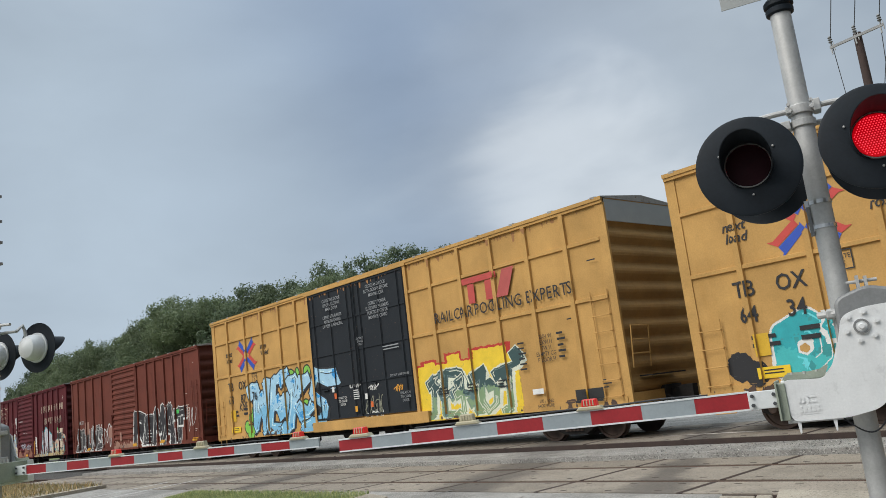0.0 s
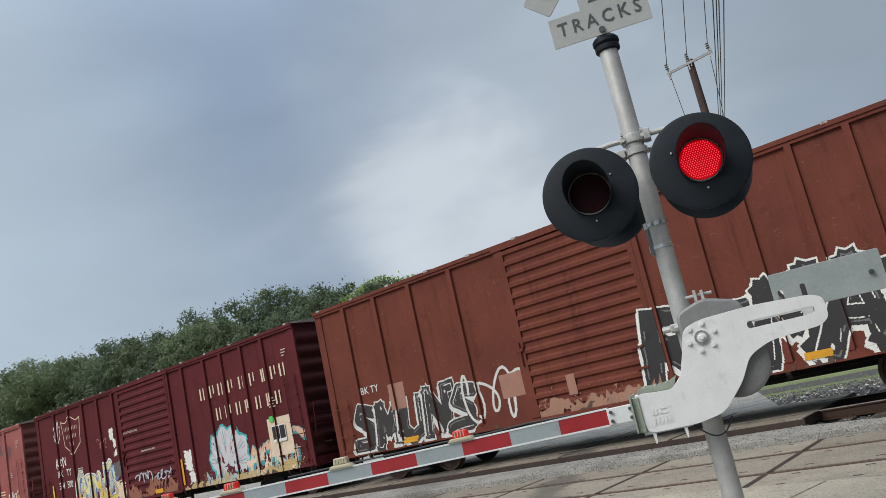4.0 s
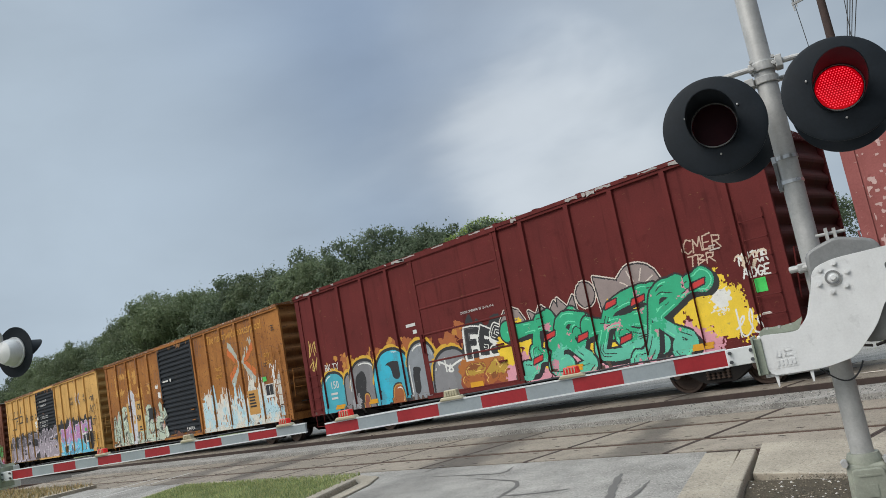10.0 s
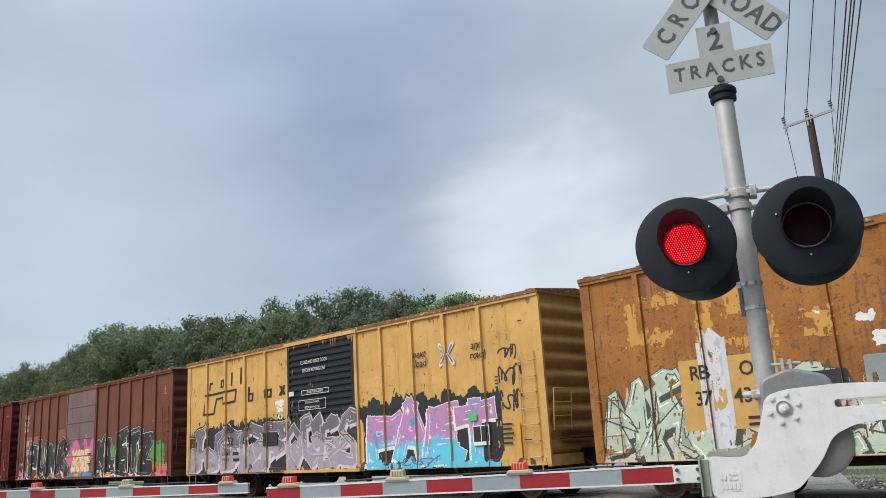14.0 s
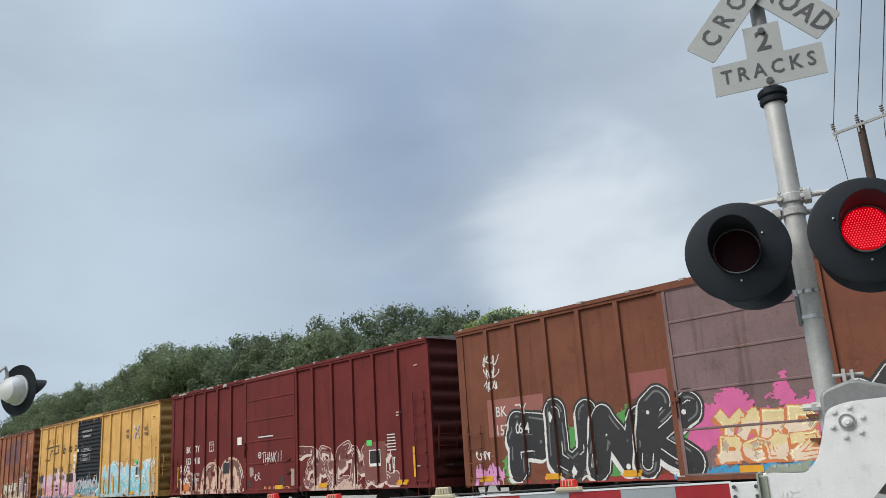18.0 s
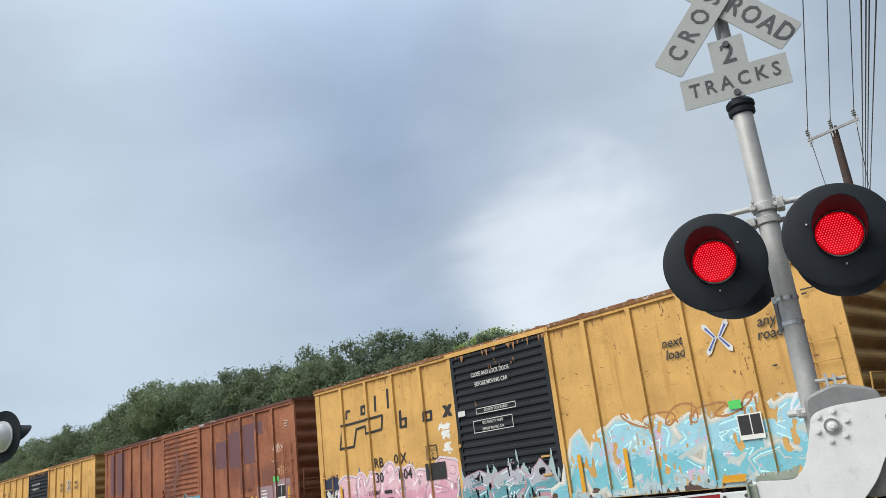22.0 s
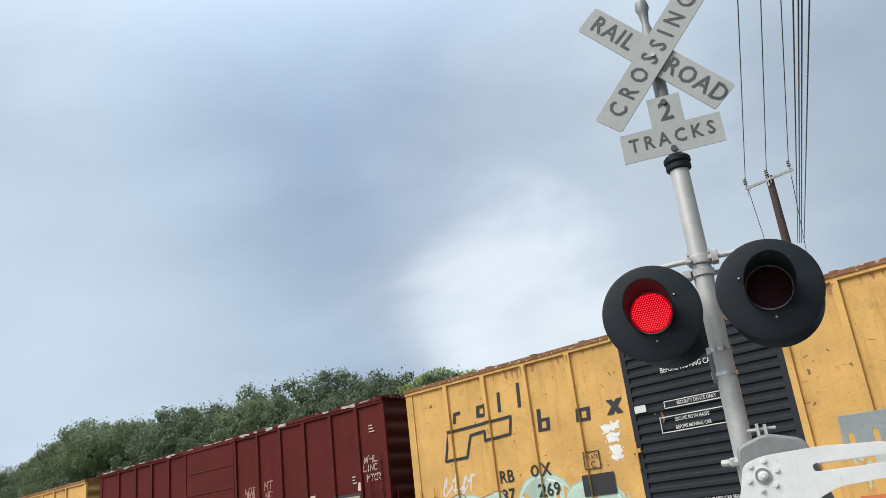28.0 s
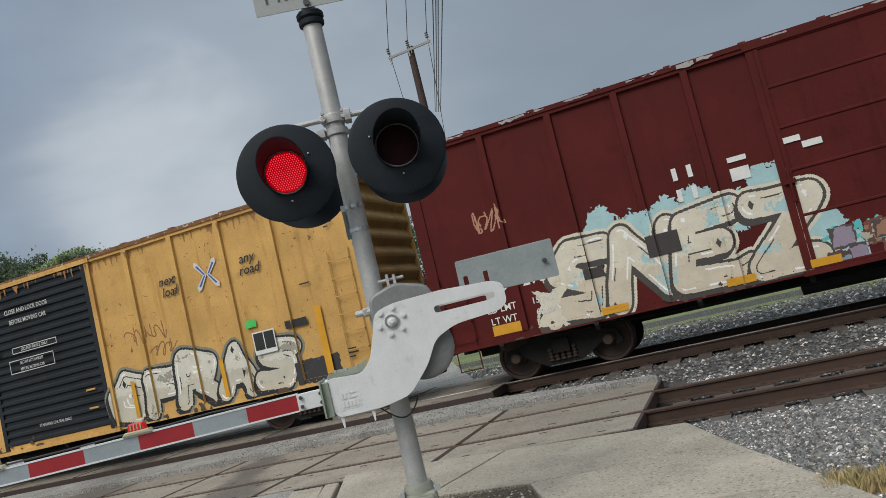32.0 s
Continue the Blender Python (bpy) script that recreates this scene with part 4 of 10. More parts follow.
    for x0, x1, z0, z1 in ((-0.055, -0.045, 0.008, 0.05), (-0.030, -0.020, 0.008, 0.05), (-0.055, -0.020, 0.008, 0.017), (0.0, 0.010, 0.008, 0.05), (0.0, 0.05, 0.041, 0.05), (0.0, 0.05, 0.008, 0.017), (-0.06, -0.045, -0.05, -0.012), (-0.033, -0.018, -0.05, -0.012), (-0.006, 0.009, -0.05, -0.012), (0.021, 0.036, -0.05, -0.012), (0.046, 0.060, -0.05, -0.012)):
        mark.box(x0, x1, -0.320, -0.315, z0, z1)
    part("cast_mark", mark, ALU, gate, "raised maker's plate", at=pose(s * -0.325, 0, 1.19))
    part("stub_tube", Geo().path([(s * (-0.145 + 0.285 * k / 14), -0.285 + 0.008 * k, 1.09 - 0.012 * k / 14 - 0.115 * math.sin(math.pi * (k / 14) ** 1.25) ** 0.8) for k in range(15)], 0.0055, 6), WIRE, gate, "black cable", True)
    # gate arm
    y0, y1 = -0.075, -0.045
    lo, hi = sorted((s * -0.44, s * -0.72))
    arm = part("gate_arm", Geo().box(lo, hi, y0 - 0.01, y1 + 0.01, 1.175, 1.30), ARMWHITE, sig, "white arm root", bevel=0.005)
    for i in range(4):
        part("arm_bolt", Geo().tube((s * -(0.545 + 0.145 * (i % 2)), -0.09, 1.205 + 0.065 * (i // 2)), (s * -(0.545 + 0.145 * (i % 2)), -0.105, 1.205 + 0.065 * (i // 2)), 0.014, n=6), SIGNBLACK, arm)
    x, red, step = 0.70, first_red, 0.394
    k = 0
    while x < arm_to - 0.05:
        x2 = min(x + step, arm_to)
        drop = -0.008 * (x - 0.7)
        taper = 0.003 * (x - 0.7)
        lo, hi = sorted((s * -x, s * -x2))
        part("arm_stripe", Geo().box(lo, hi, y0, y1, 1.172 + drop + taper, 1.302 + drop - taper), ARMRED if red else ARMGREY, arm, "red reflective stripe" if red else "grey reflective stripe")
        x, red, k = x2, not red, k + 1
    for zz in (1.172, 1.296):
        lo, hi = sorted((s * -0.71, s * -arm_to))
        up = 1 if zz > 1.2 else -1
        zr = [(s * -0.71, zz), (s * -arm_to, zz - 0.008 * (arm_to - 0.7) - up * 0.003 * (arm_to - 0.7))]
        part("arm_edge", Geo().prism([zr[0], zr[1], (zr[1][0], zr[1][1] + 0.012), (zr[0][0], zr[0][1] + 0.012)], "y", y0 - 0.004, y1 + 0.004), ARMWHITE, arm, "white edge of the arm")
    cable = [(s * -(1.0 + 0.35 * i), -0.02 + 0.01 * math.sin(i * 2.1), 1.308 - 0.008 * (0.35 * i) + 0.012 * abs(math.sin(i * 1.7))) for i in range(int((arm_to - 1.1) / 0.35))]
    part("light_cable", Geo().path(cable, 0.007, 6), WIRE, arm, "black cable along the arm", True)
    return sig, arm


def slotted(out, s):
    """The bracket plate: its outline, with a long slot through its tail."""
    bm = bmesh.new()
    ring = [bm.verts.new((x, 0.0, z)) for x, z in out]
    edges = [bm.edges.new((ring[i], ring[(i + 1) % len(ring)])) for i in range(len(ring))]
    hole = rounded([(s * 0.40, 1.640), (s * 0.85, 1.645), (s * 0.85, 1.695), (s * 0.40, 1.690)], 0.03, 4)
    ring2 = [bm.verts.new((x, 0.0, z)) for x, z in hole]
    edges += [bm.edges.new((ring2[i], ring2[(i + 1) % len(ring2)])) for i in range(len(ring2))]
    bmesh.ops.triangle_fill(bm, use_beauty=True, edges=edges)
    geom = bmesh.ops.extrude_face_region(bm, geom=bm.faces[:])
    bmesh.ops.translate(bm, verts=[v for v in geom["geom"] if isinstance(v, bmesh.types.BMVert)], vec=(0, -0.014, 0))
    bmesh.ops.recalc_face_normals(bm, faces=bm.faces)
    me = bpy.data.meshes.new("counterweight_plate")
    bm.to_mesh(me)
    bm.free()
    return me


def weight_plate(s):
    out = rounded([(s * x, z) for x, z in ((0.62, 1.715), (0.66, 1.70), (0.66, 1.85), (0.695, 1.85), (0.695, 1.70), (0.81, 1.70), (0.81, 1.86), (0.845, 1.86), (0.845, 1.70), (1.355, 1.70), (1.355, 1.98), (0.625, 1.97))], 0.012, 2)
    bm = bmesh.new()
    ring = [bm.verts.new((x, 0.0, z)) for x, z in out]
    bmesh.ops.triangle_fill(bm, use_beauty=True, edges=[bm.edges.new((ring[i], ring[(i + 1) % len(ring)])) for i in range(len(ring))])
    geom = bmesh.ops.extrude_face_region(bm, geom=bm.faces[:])
    bmesh.ops.translate(bm, verts=[v for v in geom["geom"] if isinstance(v, bmesh.types.BMVert)], vec=(0, 0.012, 0))
    bmesh.ops.recalc_face_normals(bm, faces=bm.faces)
    me = bpy.data.meshes.new("counterweight")
    bm.to_mesh(me)
    bm.free()
    return me


LAMPBOX = surface("beige_plastic", (0.42, 0.38, 0.26), 0.5, vary=0.1)
REDLENS = surface("small_red_light", (0.42, 0.012, 0.012), 0.4, emit=(1.0, 0.03, 0.02), power=0.22, bump=0)


def arm_lights(arm, s, places):
    for x, on in places:
        z = 1.305 - 0.011 * (x - 0.7)
        body = part("arm_light", Geo().prism([(s * -x - 0.11, z), (s * -x + 0.11, z), (s * -x + 0.085, z + 0.03), (s * -x - 0.085, z + 0.03)], "y", -0.10, 0.0), LAMPBOX, arm, "beige gate arm light", bevel=0.008)
        part("light_lens", Geo().prism([(s * -x - 0.065, z + 0.028), (s * -x + 0.065, z + 0.028), (s * -x + 0.055, z + 0.085), (s * -x - 0.055, z + 0.085)], "y", -0.088, -0.02), REDLENS if on else LAMPBOX, body, "small red light" if on else "", bevel=0.008)
        for i in range(4):
            part("lens_rib", Geo().box(s * -x - 0.042 + 0.024 * i, s * -x - 0.034 + 0.024 * i, -0.094, -0.086, z + 0.036, z + 0.077), LAMPBOX, body)


SIG, ARM = build_signal(ROADPOSE, 1, 0.7, 4.19, True, "galvanized crossing signal mast with black flashers, crossbuck and lowered gate")
arm_lights(ARM, 1, ((1.88, True), (2.93, False), (3.97, True)))
SIG2, ARM2 = build_signal(pose(-12.7, 2.65, 0.0, 0, 0, SKEW), -1, 0.7, 5.43, True, "galvanized crossing signal mast on the median with a lowered gate", False)
arm_lights(ARM2, -1, ((5.15, True), (3.75, False), (2.35, True)))

# ---- the train ----
def clip(poly, axis, limit, keep_above):
    out = []
    for i, p in enumerate(poly):
        q = poly[(i + 1) % len(poly)]
        a, b = (p[axis] - limit, q[axis] - limit) if keep_above else (limit - p[axis], limit - q[axis])
        if a >= 0:
            out.append(p)
        if (a > 0 > b) or (a < 0 < b):
            t = a / (a - b)
            out.append((p[0] + (q[0] - p[0]) * t, p[1] + (q[1] - p[1]) * t))
    return out if len(out) > 2 else None


def disc(x, z, r, n=10, squash=1.0):
    return [(x + r * math.cos(2 * math.pi * i / n), z + r * squash * math.sin(2 * math.pi * i / n)) for i in range(n)]


def stroke(line, w):
    out = []
    for (ax, az), (bx, bz) in zip(line, line[1:]):
        d = math.hypot(bx - ax, bz - az) or 1e-6
        nx, nz = -(bz - az) / d * w, (bx - ax) / d * w
        out.append([(ax - nx, az - nz), (bx - nx, bz - nz), (bx + nx, bz + nz), (ax + nx, az + nz)])
    out += [disc(x, z, w, 8) for x, z in line]
    return out


def rect(x0, z0, x1, z1):
    return [(x0, z0), (x1, z0), (x1, z1), (x0, z1)]


SHAPES = [
    [[(0, 0), (0, 1), (0.8, 0.85), (0.7, 0.5), (0, 0.5)], [(0.3, 0.5), (0.9, 0)]],
    [[(0.9, 1), (0.1, 0.95), (0, 0.05), (0.9, 0)], [(0.05, 0.5), (0.7, 0.52)]],
    [[(0, 0), (0.1, 0.95), (0.5, 0.4), (0.85, 1), (1, 0)]],
    [[(0, 0), (0.45, 1), (0.95, 0)], [(0.2, 0.4), (0.75, 0.4)]],
    [[(0.9, 0.9), (0.3, 1), (0.1, 0.7), (0.8, 0.4), (0.7, 0.05), (0, 0.05)]],
    [[(0, 0), (0.1, 1), (0.85, 0.05), (0.95, 1)]],
    [[(0.5, 0), (0.08, 0.25), (0.08, 0.75), (0.5, 1), (0.92, 0.75), (0.92, 0.25), (0.5, 0)]],
    [[(0.05, 0), (0.1, 1)], [(0.9, 1), (0.15, 0.5), (0.95, 0)]],
    [[(0, 1), (0.95, 0.95), (0.05, 0.05), (1, 0)]],
    [[(0.1, 0), (0.35, 0.55), (0.05, 0.9), (0.9, 1)], [(0.35, 0.55), (0.95, 0.45), (0.75, 0.02)]],
    [[(0, 0.05), (0.5, 0.25), (0.15, 0.6), (0.6, 1), (0.95, 0.6), (0.65, 0.1)]],
    [[(0.05, 1), (0.2, 0.1), (0.55, 0.75), (0.8, 0.05)], [(0.6, 0.95), (1, 0.8), (0.85, 0.55)]],
    [[(0.9, 0.05), (0.15, 0.1), (0.1, 0.6), (0.6, 0.55), (0.5, 1), (1, 0.95)]],
    [[(0, 0.5), (0.45, 1), (0.6, 0.5), (1, 0.9)], [(0.1, 0), (0.5, 0.4), (0.95, 0.05)]],
    [[(0, 1), (0.22, 0), (0.5, 0.75), (0.78, 0), (1, 1)]],
    [[(0.05, 0), (0.08, 1), (0.95, 0.95)], [(0.08, 0.52), (0.75, 0.5)]],
    [[(0.05, 0), (0.05, 1), (0.8, 0.95), (0.85, 0.5), (0.1, 0.45)]],
    [[(0.05, 1), (0.08, 0.2), (0.5, 0), (0.9, 0.2), (0.92, 1)]],
    [[(0, 0.95), (1, 1)], [(0.5, 0.95), (0.5, 0)]],
    [[(0.08, 1), (0.1, 0.05), (0.95, 0.05)]],
    [[(0.9, 0.85), (0.4, 1), (0.05, 0.6), (0.15, 0.1), (0.7, 0), (0.9, 0.4), (0.5, 0.42)]],
    [[(0.08, 0), (0.08, 1), (0.7, 0.9), (0.95, 0.5), (0.7, 0.05), (0.08, 0)]],
    [[(0, 1), (0.48, 0.5), (0.98, 1)], [(0.48, 0.5), (0.45, 0)]],
    [[(0.08, 0), (0.08, 1)], [(0.92, 0), (0.92, 1)], [(0.08, 0.5), (0.92, 0.5)]],
    [[(0.9, 0.85), (0.45, 1), (0.08, 0.65), (0.1, 0.25), (0.5, 0), (0.92, 0.15)]],
    [[(0, 1), (0.45, 0), (0.95, 1)]],
    [[(0.5, 0), (0.5, 1)]],
    [[(0.08, 0), (0.08, 1), (0.75, 0.85), (0.12, 0.52), (0.9, 0.28), (0.08, 0)]],
    [[(0, 0), (0.95, 1)], [(0.05, 1), (0.9, 0)]],
]
ALPHABET = "REMASNOKZ_____WFPUTLGDYHCVIBX"


def scrawl(order, x0, z0, w, h, rng, slant=0.12, wild=0.06):
    """Lettering-like strokes: one shape a cell, leaned and jittered."""
    n, lines = len(order), []
    for i, k in enumerate(order):
        cw = w / n
        for line in SHAPES[k]:
            up = rng.uniform(-0.06, 0.1)
            lines.append([(x0 + cw * (i + 0.06 + 0.9 * (px + slant * (pz - 0.5)) + rng.uniform(-wild, wild)), z0 + h * (pz * (1 + up) + rng.uniform(-wild, wild))) for px, pz in line])
    return lines


PAINTS = {}


def spray(rgb):
    key = tuple(round(c, 3) for c in rgb)
    if key not in PAINTS:
        PAINTS[key] = surface("spray_paint_%d" % len(PAINTS), key, 0.55, vary=0.14, scale=4, grain=40, bump=0.05, chips=0.15, chip_col=tuple(c * 0.55 + 0.05 for c in key))
    return PAINTS[key]


WHITE, BLACK, GREY, CREAM, STENCIL = (0.66, 0.66, 0.63), (0.015, 0.015, 0.017), (0.20, 0.20, 0.15), (0.62, 0.50, 0.38), (0.55, 0.55, 0.53)
YELLOW, LBLUE, TEAL, SAFETY, RED = (0.75, 0.52, 0.03), (0.30, 0.52, 0.66), (0.02, 0.33, 0.36), (0.60, 0.29, 0.01), (0.45, 0.03, 0.02)
DOORTEXT = (0.27, 0.28, 0.29)

LOOSE = ("name_block", "torn_label", "label", "sticker", "small_print", "graffiti_spatter", "stencil_panel", "emblem", "graffiti_bar", "faded_emblem", "card_board")
SHAFT = 0.42   # wheel radius
CARS = []
WHEELS = []


CELL = 0.012   # grain of the sprayed layer


def speckle(x, z, size, seed):
    """Smooth random field between 0 and 1."""
    lattice = np.random.RandomState(seed).rand(64, 64)
    u, v = x / size, z / size
    i, j = np.floor(u).astype(int), np.floor(v).astype(int)
    a, b = u - i, v - j
    a, b = a * a * (3 - 2 * a), b * b * (3 - 2 * b)
    i, j = i % 64, j % 64
    k, m = (i + 1) % 64, (j + 1) % 64
    return (lattice[i, j] * (1 - a) + lattice[k, j] * a) * (1 - b) + (lattice[i, m] * (1 - a) + lattice[k, m] * a) * b


def near_line(x, z, line, square=True):
    """Distance from a line of points, with square or round ends."""
    best = np.full(x.shape, 9.0)
    for (ax, az), (bx, bz) in zip(line, line[1:]):
        n = math.hypot(bx - ax, bz - az) or 1e-6
        ux, uz = (bx - ax) / n, (bz - az) / n
        along, across = (x - ax) * ux + (z - az) * uz, np.abs((z - az) * ux - (x - ax) * uz)
        over = np.maximum(np.maximum(-along, along - n), 0)
        best = np.minimum(best, np.maximum(across, over) if square else np.hypot(across, over))
    return best


def eased(line):
    """The same line with its bends rounded."""
    for _ in range(2):
        cut = [line[0]]
        for (ax, az), (bx, bz) in zip(line, line[1:]):
            cut += [(ax * 0.85 + bx * 0.15, az * 0.85 + bz * 0.15), (ax * 0.15 + bx * 0.85, az * 0.15 + bz * 0.85)]
        line = cut + [line[-1]]
    return line


def flared(x, z, line, thick, sharp=False):
    """Distance from a rounded or sharp line that swells towards its ends."""
    line = line if sharp else eased(line)
    best = np.full(x.shape, 9.0)
    for i, ((ax, az), (bx, bz)) in enumerate(zip(line, line[1:])):
        n = math.hypot(bx - ax, bz - az) or 1e-6
        along = np.clip(((x - ax) * (bx - ax) + (z - az) * (bz - az)) / (n * n), 0, 1)
        t = (i + along) / (len(line) - 1)
        swell = thick * (0.75 * np.abs(2 * t - 1) ** 1.6 - 0.28)
        dx, dz = x - ax - along * (bx - ax), z - az - along * (bz - az)
        best = np.minimum(best, (np.maximum(np.abs(dx * 0.9 + dz * 0.44), np.abs(dz * 0.9 - dx * 0.44)) * 0.94 if sharp else np.hypot(dx, dz)) - swell)
    return best


def inside(x, z, poly):
    odd = np.zeros(x.shape, bool)
    for (ax, az), (bx, bz) in zip(poly, list(poly[1:]) + [poly[0]]):
        if az != bz:
            odd ^= ((az > z) != (bz > z)) & (x < (bx - ax) * (z - az) / (bz - az) + ax)
    return odd


def sooty_shaded(mat):
    """The same paint darkened by dust, soot and the painted-in shade between cars' ends."""
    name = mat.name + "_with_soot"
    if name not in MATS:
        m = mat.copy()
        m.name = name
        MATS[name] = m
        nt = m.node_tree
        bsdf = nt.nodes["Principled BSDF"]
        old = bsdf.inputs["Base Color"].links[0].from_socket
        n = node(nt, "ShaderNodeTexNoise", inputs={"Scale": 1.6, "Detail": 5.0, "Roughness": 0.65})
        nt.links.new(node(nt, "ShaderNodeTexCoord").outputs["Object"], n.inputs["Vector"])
        # brown-black mixed in stands for grime and for shade from the next car
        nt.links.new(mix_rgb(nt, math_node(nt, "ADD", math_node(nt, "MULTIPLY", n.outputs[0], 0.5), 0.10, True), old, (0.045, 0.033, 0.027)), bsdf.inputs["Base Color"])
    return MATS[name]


class Boxcar:
    def __init__(self, left, length, eave, body, trim, door, door_col, label, ribs, tall=False, roof=None, lift=0.09):
        # markings are drawn on a nominal side between base and brow, and spread over the real one
        self.left, self.length, self.half = left, length, length / 2
        self.base, self.brow = 0.86, eave
        self.floor, self.eave = 0.80, eave + lift
        self.body, self.trim = body, trim
        self.car = thing("boxcar", label, "freight car", group="boxcars of the train")
        CARS.append((self.car, left + length / 2))
        self.x = lambda d: d - self.half        # from metres past the left end to the car's own x
        self.layer = 0
        self.ribs = [self.x(r) for r in ribs]
        self.d0, self.d1 = self.x(door[0]), self.x(door[1])
        self.shell(roof or trim)
        self.posts(tall)
        self.doors(door[2], door_col, door[0], door[1])
        self.running_gear()
        self.ladders()
        # strips of equal depth along the near side
        self.strips = []
        edges = sorted({-self.half, self.half, self.d0, self.d1, *(e for r in self.ribs for e in (r - self.rw / 2, r + self.rw / 2))})
        for a, b in zip(edges, edges[1:]):
            m = (a + b) / 2
            dep = self.door_depth if self.d0 < m < self.d1 else (self.rd if any(abs(m - r) < self.rw / 2 for r in self.ribs) else 0.0)
            self.strips.append((a, b, dep))
        self.palette = []
        self.low = self.base - 0.02
        self.sheet = np.zeros((int((self.brow - 0.14 - self.low) / CELL), int((length - 0.02) / CELL)), np.uint8)

    def up(self, z):
        """The real height of a nominal one."""
        return self.floor + (z - self.base) * (self.eave - self.floor) / (self.brow - self.base)

    def shell(self, roofmat):
        h, f, e = self.half, self.floor, self.eave
        g = Geo().box(-h, h, -1.50, 1.50, f, e)
        part("side_wall", g, self.body, self.car)
        part("side_sill", Geo().box(-h, h, -1.545, -1.50, f - 0.03, f + 0.13), self.body, self.car)
        part("side_sill", Geo().box(-h, h, 1.50, 1.545, f - 0.03, f + 0.13), self.body, self.car)
        for s in (-1, 1):
            part("top_chord", Geo().box(-h - 0.12, h + 0.12, min(s * 1.50, s * 1.56), max(s * 1.50, s * 1.56), e - 0.12, e), self.body, self.car)
        roof = Geo().prism([(-1.57, e), (1.57, e), (1.57, e + 0.03), (0, e + 0.17), (-1.57, e + 0.03)], "x", -h - 0.13, h + 0.13)
        r = part("roof", roof, roofmat, self.car, "weathered metal roof")
        for i in range(int(self.length / 1.22) + 1):
            x = -h + 0.1 + i * (self.length - 0.2) / int(self.length / 1.22)
            part("roof_rib", Geo().prism([(-1.585, e + 0.005), (-1.585, e + 0.05), (0, e + 0.20), (1.585, e + 0.05), (1.585, e + 0.005), (0, e + 0.16)], "x", x - 0.06, x + 0.06), roofmat, r)
        for t in (-1, 1):
            part("eave_strip", Geo().box(-h - 0.13, h + 0.13, min(t * 1.562, t * 1.582), max(t * 1.562, t * 1.582), e - 0.055, e + 0.028), roofmat if roofmat in (FLAKY, RUSTROOF) else self.body, r)
        # corrugated ends
        n = 9 if e < 5 else 10
        for s in (-1, 1):
            prof = [(s * h, f)]
            step = (e - f - 0.35) / n
            for i in range(n):
                z = f + 0.15 + i * step
                prof += [(s * (h + 0.01), z), (s * (h + 0.025), z + 0.10 * step), (s * (h + 0.10), z + 0.36 * step), (s * (h + 0.11), z + 0.5 * step), (s * (h + 0.10), z + 0.64 * step), (s * (h + 0.025), z + 0.9 * step)]
            prof += [(s * (h + 0.01), e - 0.18), (s * (h + 0.01), e)]
            prof.append((s * (h - 0.01), e))
            prof.append((s * (h - 0.01), f))
            part("end_wall", Geo().prism(prof, "y", -1.46, 1.46), sooty_shaded(self.body), self.car, "grimy corrugated steel end with painted-in shade", smooth=False)
            part("end_peak", Geo().prism([(-1.5, e - 0.02), (1.5, e - 0.02), (0, e + 0.17)], "x", min(s * (h - 0.02), s * (h + 0.115)), max(s * (h - 0.02), s * (h + 0.115))), self.body, self.car)
            for t in (-1, 1):
                part("corner_post", Geo().box(min(s * (h - 0.10), s * (h + 0.125)), max(s * (h - 0.10), s * (h + 0.125)), min(t * 1.46, t * 1.525), max(t * 1.46, t * 1.525), f - 0.02, e - 0.11), self.body, self.car)

    def posts(self, tall):
        f, e = self.floor, self.eave
        self.rw, self.rd = (0.13, 0.065)
        mesh = Geo().prism([(-0.068, -1.50), (0.068, -1.50), (0.058, -1.565), (-0.058, -1.565)], "z", f + 0.12, e - 0.11).mesh("rib")
        back = Geo().prism([(-0.068, 1.50), (0.068, 1.50), (0.058, 1.565), (-0.058, 1.565)], "z", f + 0.12, e - 0.11).mesh("rib")
        for r in self.ribs:
            part("rib", mesh, self.body, self.car, at=pose(r, 0, 0))
            part("rib", back, self.body, self.car, at=pose(r, 0, 0))
        if tall:
            for s in (-1, 1):
                part("end_band", Geo().box(min(s * (self.half + 0.09), s * (self.half + 0.118)), max(s * (self.half + 0.09), s * (self.half + 0.118)), -1.455, 1.455, e - 0.52, e - 0.02), SIGNWHITE, self.car, "white band across the car's end")
            # horizontal stiffeners of the tall car
            for z in (3.10, 4.38):
                for a, b in ((-self.half + 0.1, self.d0), (self.d1, self.half - 0.1)):
                    part("stiffener", Geo().prism([(-1.50, z - 0.05), (-1.545, z - 0.035), (-1.545, z + 0.035), (-1.50, z + 0.05)], "x", a, b), self.body, self.car)

    def doors(self, style, col, a, b):
        f, e = self.floor, self.eave
        self.door_depth = 0.075
        y = -1.50
        for sx in (self.d0, self.d1):
            part("door_post", Geo().box(sx - 0.06, sx + 0.06, y - 0.062, y, f + 0.05, e - 0.11), self.trim, self.car)
        part("door_track", Geo().box(self.d0 - 0.1, self.d1 + 0.1 if style != "double" else self.d1 + 0.2, y - 0.11, y, f - 0.05, f + 0.03), self.body, self.car)
        part("door_track", Geo().box(self.d0 - 0.1, self.d1 + 0.1, y - 0.09, y, e - 0.12, e - 0.02), self.trim if style == "double" else self.body, self.car)
        lo, hi = self.d0 + 0.06, self.d1 - 0.06
        zb, zt = f + (0.30 if style == "double" else 0.05), e - 0.13
        if style == "double":
            part("door_sill", Geo().box(self.d0 - 0.15, self.d1 + 0.45, y - 0.12, y, f - 0.04, f + 0.26), self.body, self.car, "heavy yellow sill under the doors", bevel=0.01)
